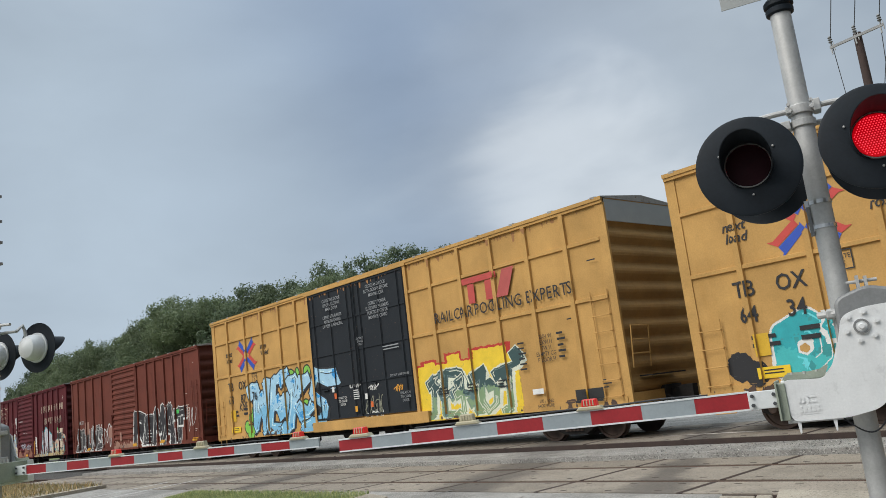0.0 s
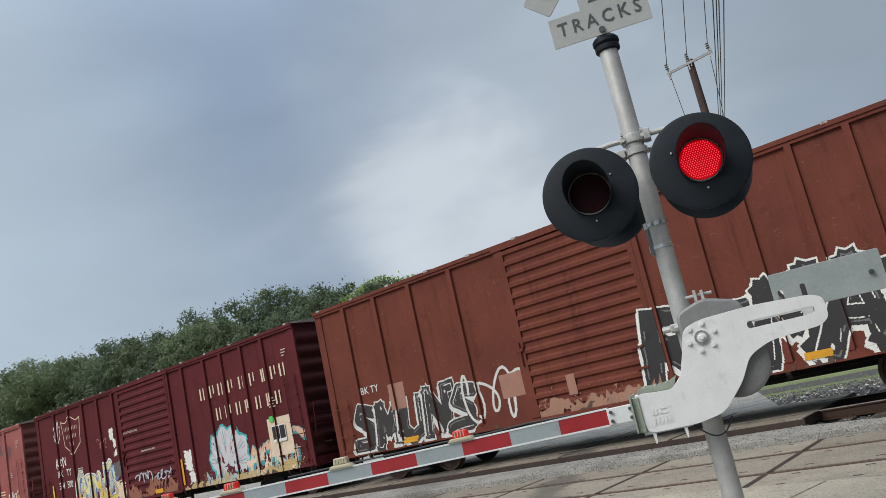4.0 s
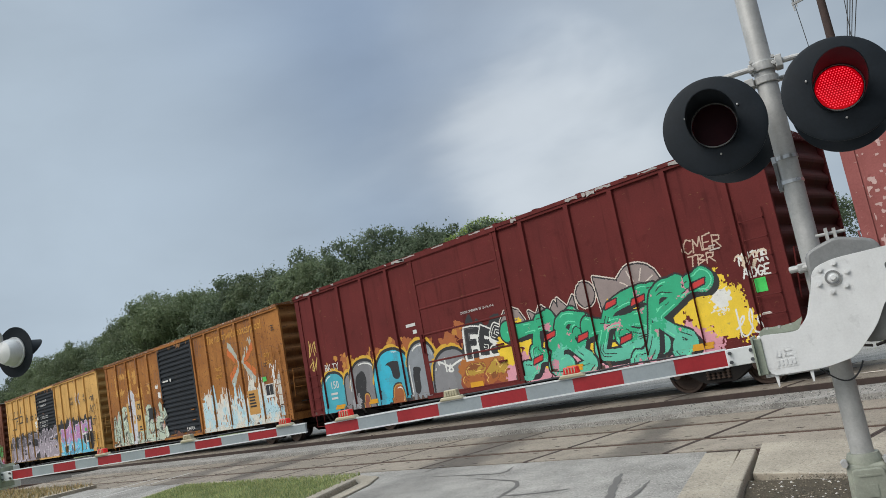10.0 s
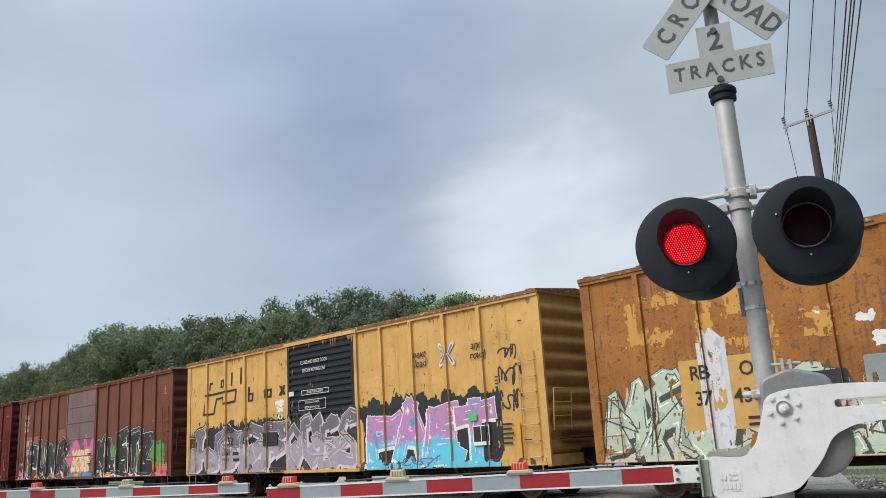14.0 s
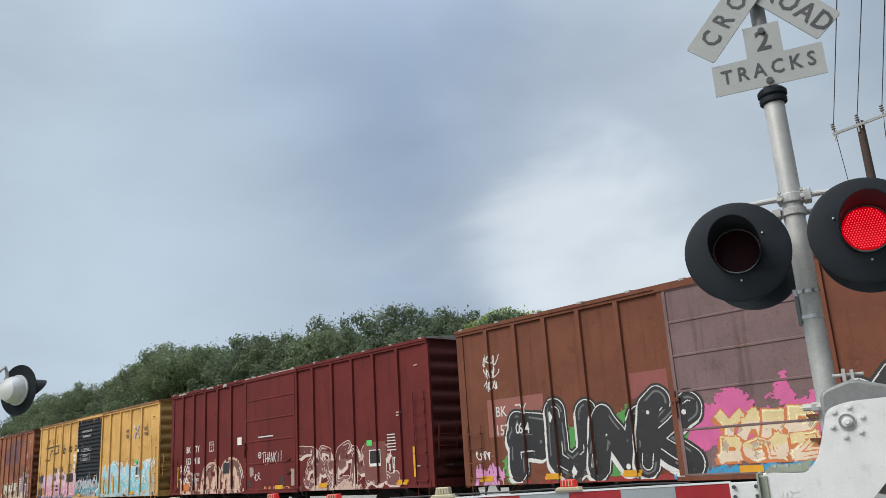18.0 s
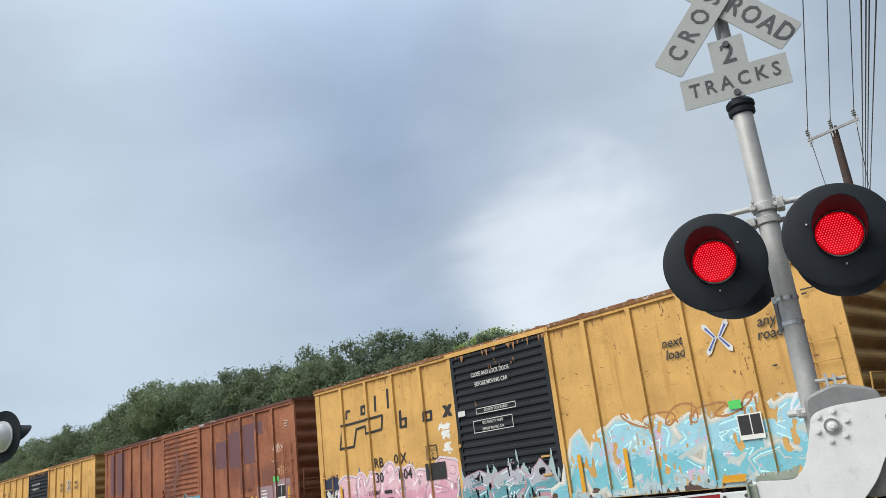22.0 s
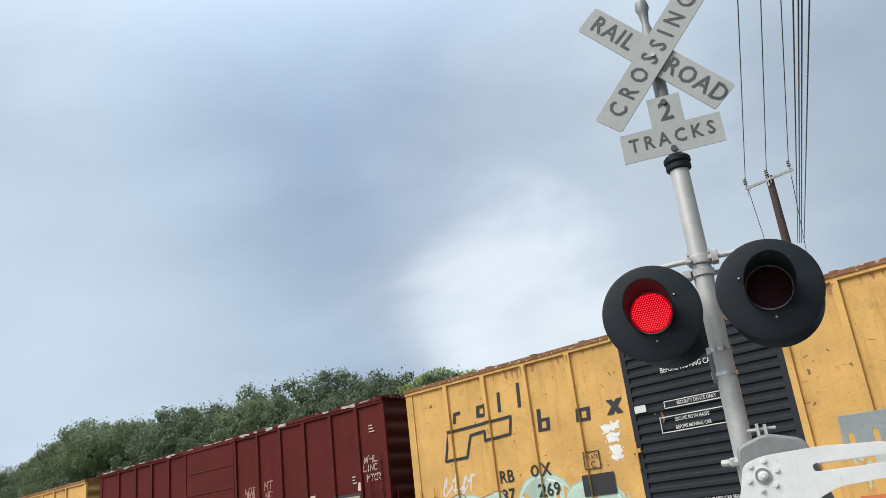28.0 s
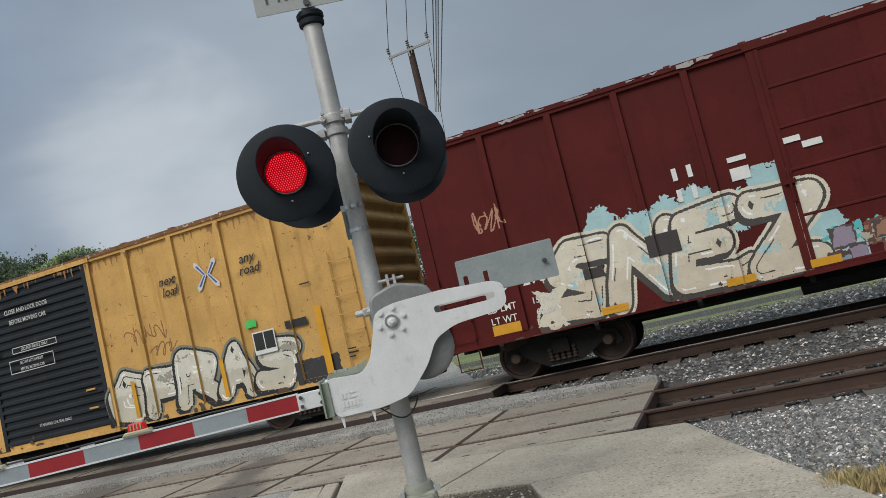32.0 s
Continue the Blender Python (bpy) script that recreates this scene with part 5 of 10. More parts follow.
        if style in ("corrugated", "fine"):
            n = 15 if style == "corrugated" else 20
            step = (zt - zb) / n
            prof = [(y, zb)]
            for i in range(n):
                z = zb + i * step
                prof += [(y - 0.028, z + 0.05 * step), (y - 0.028, z + 0.42 * step), (y - 0.072, z + 0.55 * step), (y - 0.072, z + 0.85 * step)]
            prof += [(y - 0.03, zt), (y, zt)]
            d = part("door", Geo().prism(prof, "x", lo + 0.10, hi - 0.10), col, self.car, "ridged steel sliding door")
            for u0, u1 in ((lo, lo + 0.11), (hi - 0.11, hi)):
                part("door_frame", Geo().box(u0, u1, y - 0.07, y, zb, zt), col, d)
            self.door_depth = 0.074
        elif style == "panel":
            d = part("door", Geo().box(lo, hi, y - 0.05, y, zb, zt), col, self.car, "flat panelled sliding door")
            n = 5
            for i in range(n + 1):
                z = zb + (zt - zb) * (i / n) ** 0.9
                part("door_rail", Geo().prism([(y - 0.05, z - 0.03), (y - 0.068, z - 0.015), (y - 0.068, z + 0.015), (y - 0.05, z + 0.03)], "x", lo + 0.02, hi - 0.02), col, d)
            for u in (lo + 0.04, hi - 0.04):
                part("door_frame", Geo().box(u - 0.035, u + 0.035, y - 0.072, y - 0.05, zb, zt), col, d)
            self.door_depth = 0.055
        else:
            mid = (lo + hi) / 2
            for u0, u1 in ((lo, mid - 0.02), (mid + 0.02, hi)):
                d = part("door", Geo().box(u0, u1, y - 0.04, y, zb, zt), col, self.car, "black plug door")
                for i in range(5):
                    z = zb + (zt - zb) * i / 4
                    part("door_rail", Geo().box(u0, u1, y - 0.065, y - 0.04, z - 0.03 + (0.03 if i == 0 else 0) - (0.03 if i == 4 else 0), z + 0.03 + (0.03 if i == 0 else 0) - (0.03 if i == 4 else 0)), col, d)
                for u in (u0 + 0.04, u0 + 0.30, (u0 + u1) / 2, u1 - 0.30, u1 - 0.04):
                    part("door_rod", Geo().tube((u, y - 0.075, zb + 0.05), (u, y - 0.075, zt - 0.05), 0.016, n=6), col, d)
                part("door_handle", Geo().box(u0 + 0.5, u0 + 0.8, y - 0.10, y - 0.06, zb + 0.9, zb + 0.94), col, d)
            self.door_depth = 0.045
        if style != "double":
            part("door_lock", Geo().box(self.d0 - 0.02, self.d0 + 0.16, y - 0.115, y - 0.06, 2.25, 2.33).box(self.d0 + 0.05, self.d0 + 0.09, y - 0.12, y - 0.06, 1.95, 2.45), self.trim, d)
            for z in (1.35, 1.75):
                part("door_handle", Geo().box(hi - 0.55, hi - 0.30, y - 0.105, y - 0.06, z, z + 0.04), self.trim, d)

    def running_gear(self):
        h = self.half
        sill = Geo().box(-h + 0.2, h - 0.2, -0.33, 0.33, 0.55, self.floor).box(-h + 2.6, h - 2.6, -1.2, 1.2, 0.80, self.floor)
        for x in (-3.2, -1.0, 1.2, 3.2):
            sill.box(x - 0.06, x + 0.06, -1.42, 1.42, 0.72, self.floor)
        part("underframe", sill, UNDER, self.car, "grimy black underframe")
        part("brake_rod", Geo().path([(-h + 2.2, -1.1, 0.70), (-2.4, -1.15, 0.62), (2.3, -1.15, 0.62), (h - 2.4, -1.0, 0.72)], 0.018, 6), UNDER, self.car)
        part("air_tank", Geo().tube((-1.9, -0.85, 0.62), (-0.5, -0.85, 0.62), 0.20, n=14), UNDER, self.car)
        part("brake_valve", Geo().box(0.3, 0.75, -1.05, -0.65, 0.45, 0.80), UNDER, self.car)
        part("brake_lever", Geo().box(1.5, 1.62, -1.3, -1.2, 0.45, 0.82), UNDER, self.car)
        for k in range(9):
            x = -h + 1.0 + k * (self.length - 2.0) / 8
            part("sill_bracket", Geo().prism([(-1.50, self.floor - 0.03), (-1.565, self.floor - 0.03), (-1.565, self.floor - 0.07), (-1.50, self.floor - 0.16)], "x", x - 0.04, x + 0.04), UNDER, self.car)
        for s in (-1, 1):
            part("coupler", Geo().box(min(s * h, s * (h + 0.42)), max(s * h, s * (h + 0.42)), -0.12, 0.12, 0.74, 0.98).prism([(s * (h + 0.40), -0.17), (s * (h + 0.72), -0.15), (s * (h + 0.74), 0.02), (s * (h + 0.60), 0.06), (s * (h + 0.58), 0.19), (s * (h + 0.40), 0.19)], "z", 0.72, 1.02), UNDER, self.car, "rusty knuckle coupler")
            part("draft_box", Geo().box(min(s * (h - 0.1), s * (h + 0.16)), max(s * (h - 0.1), s * (h + 0.16)), -0.32, 0.32, 0.66, 1.06), UNDER, self.car)
            part("end_sill", Geo().box(min(s * h, s * (h + 0.12)), max(s * h, s * (h + 0.12)), -1.5, 1.5, self.floor - 0.06, self.floor + 0.18), self.body, self.car)
            part("air_hose", Geo().path([(s * (h + 0.25), -0.42, 0.85), (s * (h + 0.45), -0.45, 0.70), (s * (h + 0.60), -0.40, 0.45), (s * (h + 0.75), -0.36, 0.42)], 0.028, 8), UNDER, self.car)
            part("step", Geo().path([(s * (h - 0.12), -1.52, self.floor), (s * (h - 0.12), -1.52, 0.42), (s * (h - 0.55), -1.52, 0.42), (s * (h - 0.55), -1.52, self.floor)], 0.014, 6), self.body, self.car)
            part("end_platform", Geo().box(min(s * (h + 0.08), s * (h + 0.40)), max(s * (h + 0.08), s * (h + 0.40)), -1.1, 0.2, 1.30, 1.33), UNDER, self.car)
            part("end_rail", Geo().path([(s * (h + 0.14), -1.35, 1.5), (s * (h + 0.22), -1.35, 2.4), (s * (h + 0.22), -0.7, 2.4), (s * (h + 0.14), -0.7, 1.5)], 0.016, 6).path([(s * (h + 0.18), -1.35, 1.8), (s * (h + 0.18), -0.7, 1.8)], 0.014, 6).path([(s * (h + 0.2), -1.35, 2.1), (s * (h + 0.2), -0.7, 2.1)], 0.014, 6), self.trim, self.car)
            self.truck(s * (h - 1.95))

    def truck(self, x):
        t = part("truck", Geo().box(-0.16, 0.16, -1.15, 1.15, 0.38, 0.62).box(-0.55, 0.55, -0.2, 0.2, 0.45, 0.60), UNDER, self.car, "black three-piece truck", at=pose(x, 0, 0))
        frame_line = [(-1.12, 0.36), (-1.02, 0.58), (-0.72, 0.64), (-0.42, 0.74), (0.42, 0.74), (0.72, 0.64), (1.02, 0.58), (1.12, 0.36), (0.98, 0.30), (0.72, 0.40), (0.46, 0.24), (0.32, 0.17), (-0.32, 0.17), (-0.46, 0.24), (-0.72, 0.40), (-0.98, 0.30)]
        for s in (-1, 1):
            part("side_frame", Geo().prism(frame_line, "y", min(s * 0.90, s * 1.05), max(s * 0.90, s * 1.05)), UNDER, t, bevel=0)
            for i in range(5):
                part("spring", SPRINGMESH, WHEELSTEEL, t, at=pose(-0.22 + 0.11 * i, s * 1.07, 0.24))
            for xx in (-0.865, 0.865):
                part("bearing_cap", Geo().spin([(0.0, s * 1.16), (0.08, s * 1.16), (0.11, s * 1.12), (0.115, s * 1.0)], "y", 14, (xx, 0, SHAFT)), WHEELSTEEL, t, smooth=True)
        for xx in (-0.865, 0.865):
            w = part("wheelset", WHEELMESH, WHEELSTEEL, t, "worn steel wheelset", at=pose(xx, 0, SHAFT))
            WHEELS.append(w)

    def ladders(self):
        h = self.half
        for s, n in ((1, 7), (-1, 4)):
            x0, x1 = sorted((s * (h - 0.10), s * (h - 0.56)))
            lad = part("ladder", Geo().tube((x0, -1.56, self.floor + 0.05), (x0, -1.56, self.floor + 0.35 * n), 0.012, n=6).tube((x1, -1.56, self.floor + 0.05), (x1, -1.56, self.floor + 0.35 * n), 0.012, n=6), self.body, self.car)
            for i in range(n):
                z = self.floor + 0.15 + 0.35 * i
                part("rung", Geo().path([(x0, -1.52, z), (x0, -1.60, z), (x1, -1.60, z), (x1, -1.52, z)], 0.012, 6), self.body, lad)

    # -- what is painted on the near side --
    def ink(self, rgb):
        key = tuple(round(c, 3) for c in rgb)
        if key not in self.palette:
            self.palette.append(key)
        return self.palette.index(key) + 1

    def window(self, x0, x1, z0, z1):
        """A view of the sprayed layer with its coordinates."""
        h, w = self.sheet.shape
        c0, c1 = max(0, int((x0 - 0.01) / CELL)), min(w, int((x1 - 0.01) / CELL) + 1)
        r0, r1 = max(0, int((z0 - self.low) / CELL)), min(h, int((z1 - self.low) / CELL) + 1)
        if c1 <= c0 or r1 <= r0:
            return None
        x, z = np.meshgrid(0.01 + (np.arange(c0, c1) + 0.5) * CELL, self.low + (np.arange(r0, r1) + 0.5) * CELL)
        return self.sheet[r0:r1, c0:c1], x, z

    def spray_polys(self, polys, rgb, rough=0.0, seed=1):
        k = self.ink(rgb)
        for p in polys:
            xs, zs = [q[0] for q in p], [q[1] for q in p]
            w = self.window(min(xs) - rough, max(xs) + rough, min(zs) - rough, max(zs) + rough)
            if w:
                v, x, z = w
                if rough:
                    x = x + rough * 2 * (speckle(x, z, 0.05, seed) - 0.5)
                    z = z + rough * 2 * (speckle(x, z, 0.06, seed + 1) - 0.5)
                v[inside(x, z, p)] = k

    def spray_lines(self, lines, thick, rgb, square=False):
        k = self.ink(rgb)
        for l in lines:
            xs, zs = [q[0] for q in l], [q[1] for q in l]
            w = self.window(min(xs) - thick, max(xs) + thick, min(zs) - thick, max(zs) + thick)
            if w:
                w[0][near_line(w[1], w[2], l, square) < thick] = k

    def fittings(self):
        """Rivet heads along sill and eave, and the small stencils that every car carries."""
        g = Geo()
        n = int(self.length / 0.16)
        for i in range(n):
            x = -self.half + 0.1 + i * (self.length - 0.2) / (n - 1)
            for y, z in ((-1.547, self.floor + 0.075), (-1.562, self.eave - 0.06)):
                g.add([(x - 0.012, y, z), (x, y, z - 0.012), (x + 0.012, y, z), (x, y, z + 0.012), (x, y - 0.009, z)], [(0, 1, 4), (1, 2, 4), (2, 3, 4), (3, 0, 4)])
        for r in self.ribs:
            for k in range(int((self.eave - self.floor - 0.4) / 0.20)):
                z = self.floor + 0.25 + 0.20 * k
                for dx in (-0.092, 0.092):
                    g.add([(r + dx - 0.010, -1.501, z), (r + dx, -1.501, z - 0.010), (r + dx + 0.010, -1.501, z), (r + dx, -1.501, z + 0.010), (r + dx, -1.508, z)], [(0, 1, 4), (1, 2, 4), (2, 3, 4), (3, 0, 4)])
        # road dirt along the sill and rust that runs down from the eave
        v, x, z = self.window(0.05, self.length - 0.05, self.low, self.low + 0.45)
        n = speckle(x, z, 0.10, 5) * 0.45 + speckle(x, z * 0.5, 0.5, int(-self.left) % 50) * 0.55
        v[n > 0.66 + 0.9 * (z - self.low)] = self.ink((0.075, 0.045, 0.032))
        bright = self.body.name.find("yellow") >= 0
        v, x, z = self.window(0.05, self.length - 0.05, self.brow - 1.0, self.brow)
        run = 1.1 * np.maximum(0, speckle(x, z * 0 + 2, 0.05, int(-self.left) % 50 + 1) * 0.6 + speckle(x, z * 0 + 7, 0.6, 4) * 0.4 - 0.55)
        if bright:
            v[(v == 0) & ((x < self.d0) | (x > self.d1)) & (self.brow - 0.13 - z < 0.75 * run - 0.05)] = self.ink((0.30, 0.135, 0.04))
        tagged(part("rivet_line", g, self.body, self.car), kind="stuff")
        rng = random.Random(int(-self.left))
        tint = BLACK if self.body.name.find("yellow") >= 0 else (0.45, 0.38, 0.34)
        for x, z in ((self.length - 1.3, 2.75), (self.length - 0.55, 1.35), (self.length - 0.5, 3.9)):
            for k in range(rng.randint(1, 4)):
                self.paint([rect(x, z - 0.075 * k, x + rng.uniform(0.08, 0.24), z - 0.075 * k + 0.028)], tint, "small_print")

    def finish(self):
        """Turns the sprayed layer into thin sheets over ribs and door, one for each side bay and one for the door."""
        self.fittings()
        h, w = self.sheet.shape
        xs = -self.half + 0.01 + (np.arange(w) + 0.5) * CELL
        strip, depth = np.zeros(w, int), np.zeros(w)
        for n, (a, b, dep) in enumerate(self.strips):
            m = (xs >= a) & (xs < b)
            strip[m], depth[m] = n, dep
        sill = self.up(self.low + (np.arange(h) + 0.5) * CELL) < self.floor + 0.131
        bays = ((0, int((self.d0 + self.half) / CELL)), (int((self.d0 + self.half) / CELL), int((self.d1 + self.half) / CELL)), (int((self.d1 + self.half) / CELL), w))
        for lo, hi in bays:
            verts, faces, mats, live = [], [], [], {}

            def close(key, r0, r1):
                c0, c1, k = key
                col, low = (k >> 8) >> 1, (k >> 8) & 1
                y = -1.50 - max(depth[c0], 0.045 if low else 0.0) - 0.003
                x0, x1 = -self.half + 0.01 + c0 * CELL, -self.half + 0.01 + c1 * CELL
                n = len(verts)
                z0, z1 = self.up(self.low + r0 * CELL), self.up(self.low + r1 * CELL)
                verts.extend(((x0, y, z0), (x1, y, z0), (x1, y, z1), (x0, y, z1)))
                faces.append((n, n + 1, n + 2, n + 3))
                mats.append(col - 1)
            for r in range(h + 1):
                now = {}
                if r < h and self.sheet[r, lo:hi].any():
                    key = np.where(self.sheet[r, lo:hi] > 0, ((self.sheet[r, lo:hi].astype(int) * 2 + int(sill[r])) << 8) + strip[lo:hi], 0)
                    cut = np.flatnonzero(np.diff(key)) + 1
                    edges = [0, *cut.tolist(), hi - lo]
                    for a, b in zip(edges, edges[1:]):
                        if key[a]:
                            k = (lo + a, lo + b, int(key[a]))
                            now[k] = live.get(k, r)
                for k, r0 in live.items():
                    if k not in now:
                        close(k, r0, r)
                live = now
            if not faces:
                continue
            me = bpy.data.meshes.new("graffiti")
            me.from_pydata(verts, [], faces)
            for rgb in self.palette:
                me.materials.append(spray(rgb))
            me.polygons.foreach_set("material_index", mats)
            tagged(part("graffiti", me, None, self.car, "sprayed graffiti in several colours"), kind="stuff")

    def paint(self, polys, rgb, name="marking", label="", lift=None):
        """Lays polygons, given in metres past the left end and above the rail, on the sheet, over ribs and door."""
        if name.startswith("graffiti") or name in ("paint_patch", "ghost_mark", "tarred_patch"):
            return self.spray_polys(polys, rgb, 0.0 if name in ("paint_patch", "graffiti_fill") else 0.02, self.layer + 3)
        self.layer += 1
        g = Geo()
        lo_z, hi_z = self.base - 0.02, self.brow - 0.13
        for n, p in enumerate(polys):
            up = 0.005 + 0.0009 * (self.layer if lift is None else lift) + 0.00007 * (n % 11)
            p = [(self.x(q[0]), q[1]) for q in p]
            p = clip(p, 1, lo_z, True)
            p = p and clip(p, 1, hi_z, False)
            p = p and clip(p, 0, -self.half + 0.01, True)
            p = p and clip(p, 0, self.half - 0.01, False)
            if not p:
                continue
            p = [(q[0], self.up(q[1])) for q in p]
            xa, xb = min(q[0] for q in p), max(q[0] for q in p)
            for a, b, dep in self.strips:
                if b <= xa or a >= xb:
                    continue
                c = p if (a <= xa and b >= xb) else clip(p, 0, a, True)
                c = c if (c is None or (a <= xa and b >= xb)) else clip(c, 0, b, False)
                if c:
                    for d, zlo, zhi in ((0.045, -9, self.floor + 0.131), (dep, self.floor + 0.131, 99)):
                        e = clip(c, 1, zlo, True)
                        e = e and clip(e, 1, zhi, False)
                        if e:
                            g.add([(q[0], -1.50 - max(d, dep) - up, q[1]) for q in e], [tuple(range(len(e)))])
        if g.f:
            tagged(part(name, g, spray(rgb), self.car, label), kind="stuff" if name in LOOSE else "")

    def words(self, text, x, z, size, rgb, bold=0.0, shear=0.0, squeeze=1.0, spacing=1.0, name="lettering"):
        self.paint(moved(lettering(text, size, bold, shear, squeeze, spacing), x, z), rgb, name)

    def bars(self, x, z, n, w, hgt, gap, rgb, seed=1):
        rng = random.Random(seed)
        self.paint([rect(x, z - i * (hgt + gap), x + w * rng.uniform(0.65, 1.0), z - i * (hgt + gap) + hgt) for i in range(n)], rgb, "small_print")

    def blocks(self, x, z, count, w, hgt, pitch, rgb, rise=0.0, shear=0.0):
        """A name drawn as plain blocks, one for each letter."""
        self.paint([[(x + i * pitch, z + i * rise), (x + i * pitch + w, z + i * rise), (x + i * pitch + w + shear * hgt, z + i * rise + hgt), (x + i * pitch + shear * hgt, z + i * rise + hgt)] for i in range(count)], rgb, "name_block")

    def mural(self, order, x0, x1, z1, fill, line, seed, thick=0.13, edge=0.05, cloud=None, second=None, glow=None, z0=None, slant=0.12, split=0.5, wild=0.06, third=None, plain=False, fat=False, flow=False):
        """A sprayed piece, letter by letter: cloud, glow, drop shadow, outline, blended fill, cuts and highlights."""
        rng = random.Random(seed)
        if isinstance(order, str):
            order, plain = [ALPHABET.index(k) for k in order], True
        z0 = self.base + 0.06 if z0 is None else z0
        h, cw = z1 - z0, (x1 - x0) / len(order)
        thick = max(min(thick * 1.15, (0.27 if fat else 0.20) * cw, 0.20 * h), 0.125 * cw if h > 0.8 else 0.05)
        if flow:
            thick = min(thick, 0.135 * cw, 0.115 * h)
        edge = min(edge, 0.044)
        if cloud:
            w = self.window(x0 - 0.3, x1 + 0.3, z0, z1 + 0.3)
            v, x, z = w
            top = z1 + 0.10 + 0.30 * (speckle(x, z * 0 + 3, 0.35, seed) - 0.5) + 0.25 * (speckle(x, z * 0 + 9, 0.12, seed) - 0.5)
            side = np.minimum(x - x0 + 0.1, x1 + 0.1 - x) + 0.25 * (speckle(x, z, 0.3, seed + 2) - 0.5)
            v[(z < top) & (side > 0)] = self.ink(cloud)
            self.spray_polys([disc(rng.uniform(x0 - 0.1, x1 + 0.1), z1 + rng.uniform(0.02, 0.25), rng.uniform(0.015, 0.06), 9) for _ in range(int(5 * (x1 - x0)))], cloud)
        letters = []
        for i, kind in enumerate(order):
            kind = kind if plain or i % 2 == 0 else 9 + (kind + i + seed) % 5
            lines = scrawl([kind], x0 + cw * (i - 0.04) + thick * 0.4, z0 + thick * rng.uniform(0.7, 1.1), cw * 1.08 - thick * 0.7, h - thick * 1.9 + rng.uniform(-0.08, 0.06) * h, rng, slant, wild)
            # tails and arrow ends
            if rng.random() < 0.5:
                (ax, az), (bx, bz) = lines[0][-2], lines[0][-1]
                lines[0].append((bx + (0.16 if bx > ax else -0.12) * cw, bz + rng.uniform(-0.1, 0.12) * h))
            if flow:
                # swinging serifs, and a bar into the next letter
                for l in lines:
                    (ax, az), (bx, bz) = l[0], l[-1]
                    l.insert(0, (ax + rng.choice((-0.26, 0.24)) * cw, az + rng.uniform(-0.10, 0.05) * h))
                    l.append((bx + rng.choice((-0.22, 0.28)) * cw, bz + rng.uniform(-0.12, 0.06) * h))
                if i + 1 < len(order):
                    zz = z0 + h * rng.uniform(0.22, 0.7)
                    lines.append([(x0 + cw * (i + 0.55), zz), (x0 + cw * (i + 0.9), zz - 0.05 * h), (x0 + cw * (i + 1.25), zz + rng.uniform(-0.05, 0.2) * h)])
            letters.append((kind, lines))

        def field(kind, lines, dx=0.0, dz=0.0):
            xs, zs = [q[0] for l in lines for q in l], [q[1] for l in lines for q in l]
            m = thick + 0.2
            w = self.window(min(xs) - m, max(xs) + m, max(z0 - 0.05, min(zs) - m), max(zs) + m)
            if not w:
                return None
            v, x, z = w
            d = np.full(x.shape, 9.0)
            xx = x + 0.05 * (speckle(x, z, 0.35, seed + 5) - 0.5)
            zz = z + 0.05 * (speckle(x, z, 0.35, seed + 6) - 0.5)
            for l in lines:
                d = np.minimum(d, flared(xx - dx, zz - dz, l, thick, flow == "sharp") if flow else near_line(xx - dx, zz - dz, l, not fat and kind not in (4, 6)))
            return v, x, z, d
        if glow:
            for kind, lines in letters:
                f = field(kind, lines)
                if f:
                    f[0][f[3] < thick + edge + 0.05] = self.ink(glow)
        bright = tuple(min(0.78, c * 1.5 + 0.10) for c in fill)
        mid = third or tuple(c * 0.62 for c in (second or fill))
        for kind, lines in letters:
            f = field(kind, lines, 0.08 if flow else -0.05, -0.07)
            if f:
                f[0][f[3] < thick + edge * 0.6] = self.ink(line)
            f = field(kind, lines)
            if not f:
                continue
            v, x, z, d = f
            v[d < thick + edge] = self.ink(line)
            v[d < thick] = self.ink(fill)
            n = speckle(x, z, 0.28, seed + 7)
            fine = speckle(x, z, 0.035, seed + 8)
            if second:
                v[(d < thick) & ((z - z0) / h + 0.35 * (n - 0.5) + 0.16 * (fine - 0.5) < split)] = self.ink(second)
            v[(d < thick * 0.92) & (n + 0.25 * fine > 0.98)] = self.ink(mid)
            v[(d > thick * 0.60) & (d < thick * 0.74) & (speckle(x, z, 0.22, seed + 9) > 0.60)] = self.ink(bright)
            v[(np.abs(d - thick * 0.45) < 0.010) & (speckle(x, z, 0.3, seed + 11) > 0.66)] = self.ink(line)
            # chips of colour, dots and hooks inside the letter
            xs, zs = [q[0] for l in lines for q in l], [q[1] for l in lines for q in l]
            for _ in range(4 if thick > 0.1 else 0):
                k = rng.randrange(len(xs))
                cx, cz, r = xs[k] + rng.uniform(-0.5, 0.5) * thick, zs[k] + rng.uniform(-0.4, 0.4) * thick, thick * rng.uniform(0.12, 0.30)
                spot = (np.abs(x - cx) + 0.6 * np.abs(z - cz) < r) if rng.random() < 0.5 else (np.hypot(x - cx, z - cz) < r * 0.8)
                v[spot & (d < thick)] = self.ink(rng.choice((mid, bright, line)))

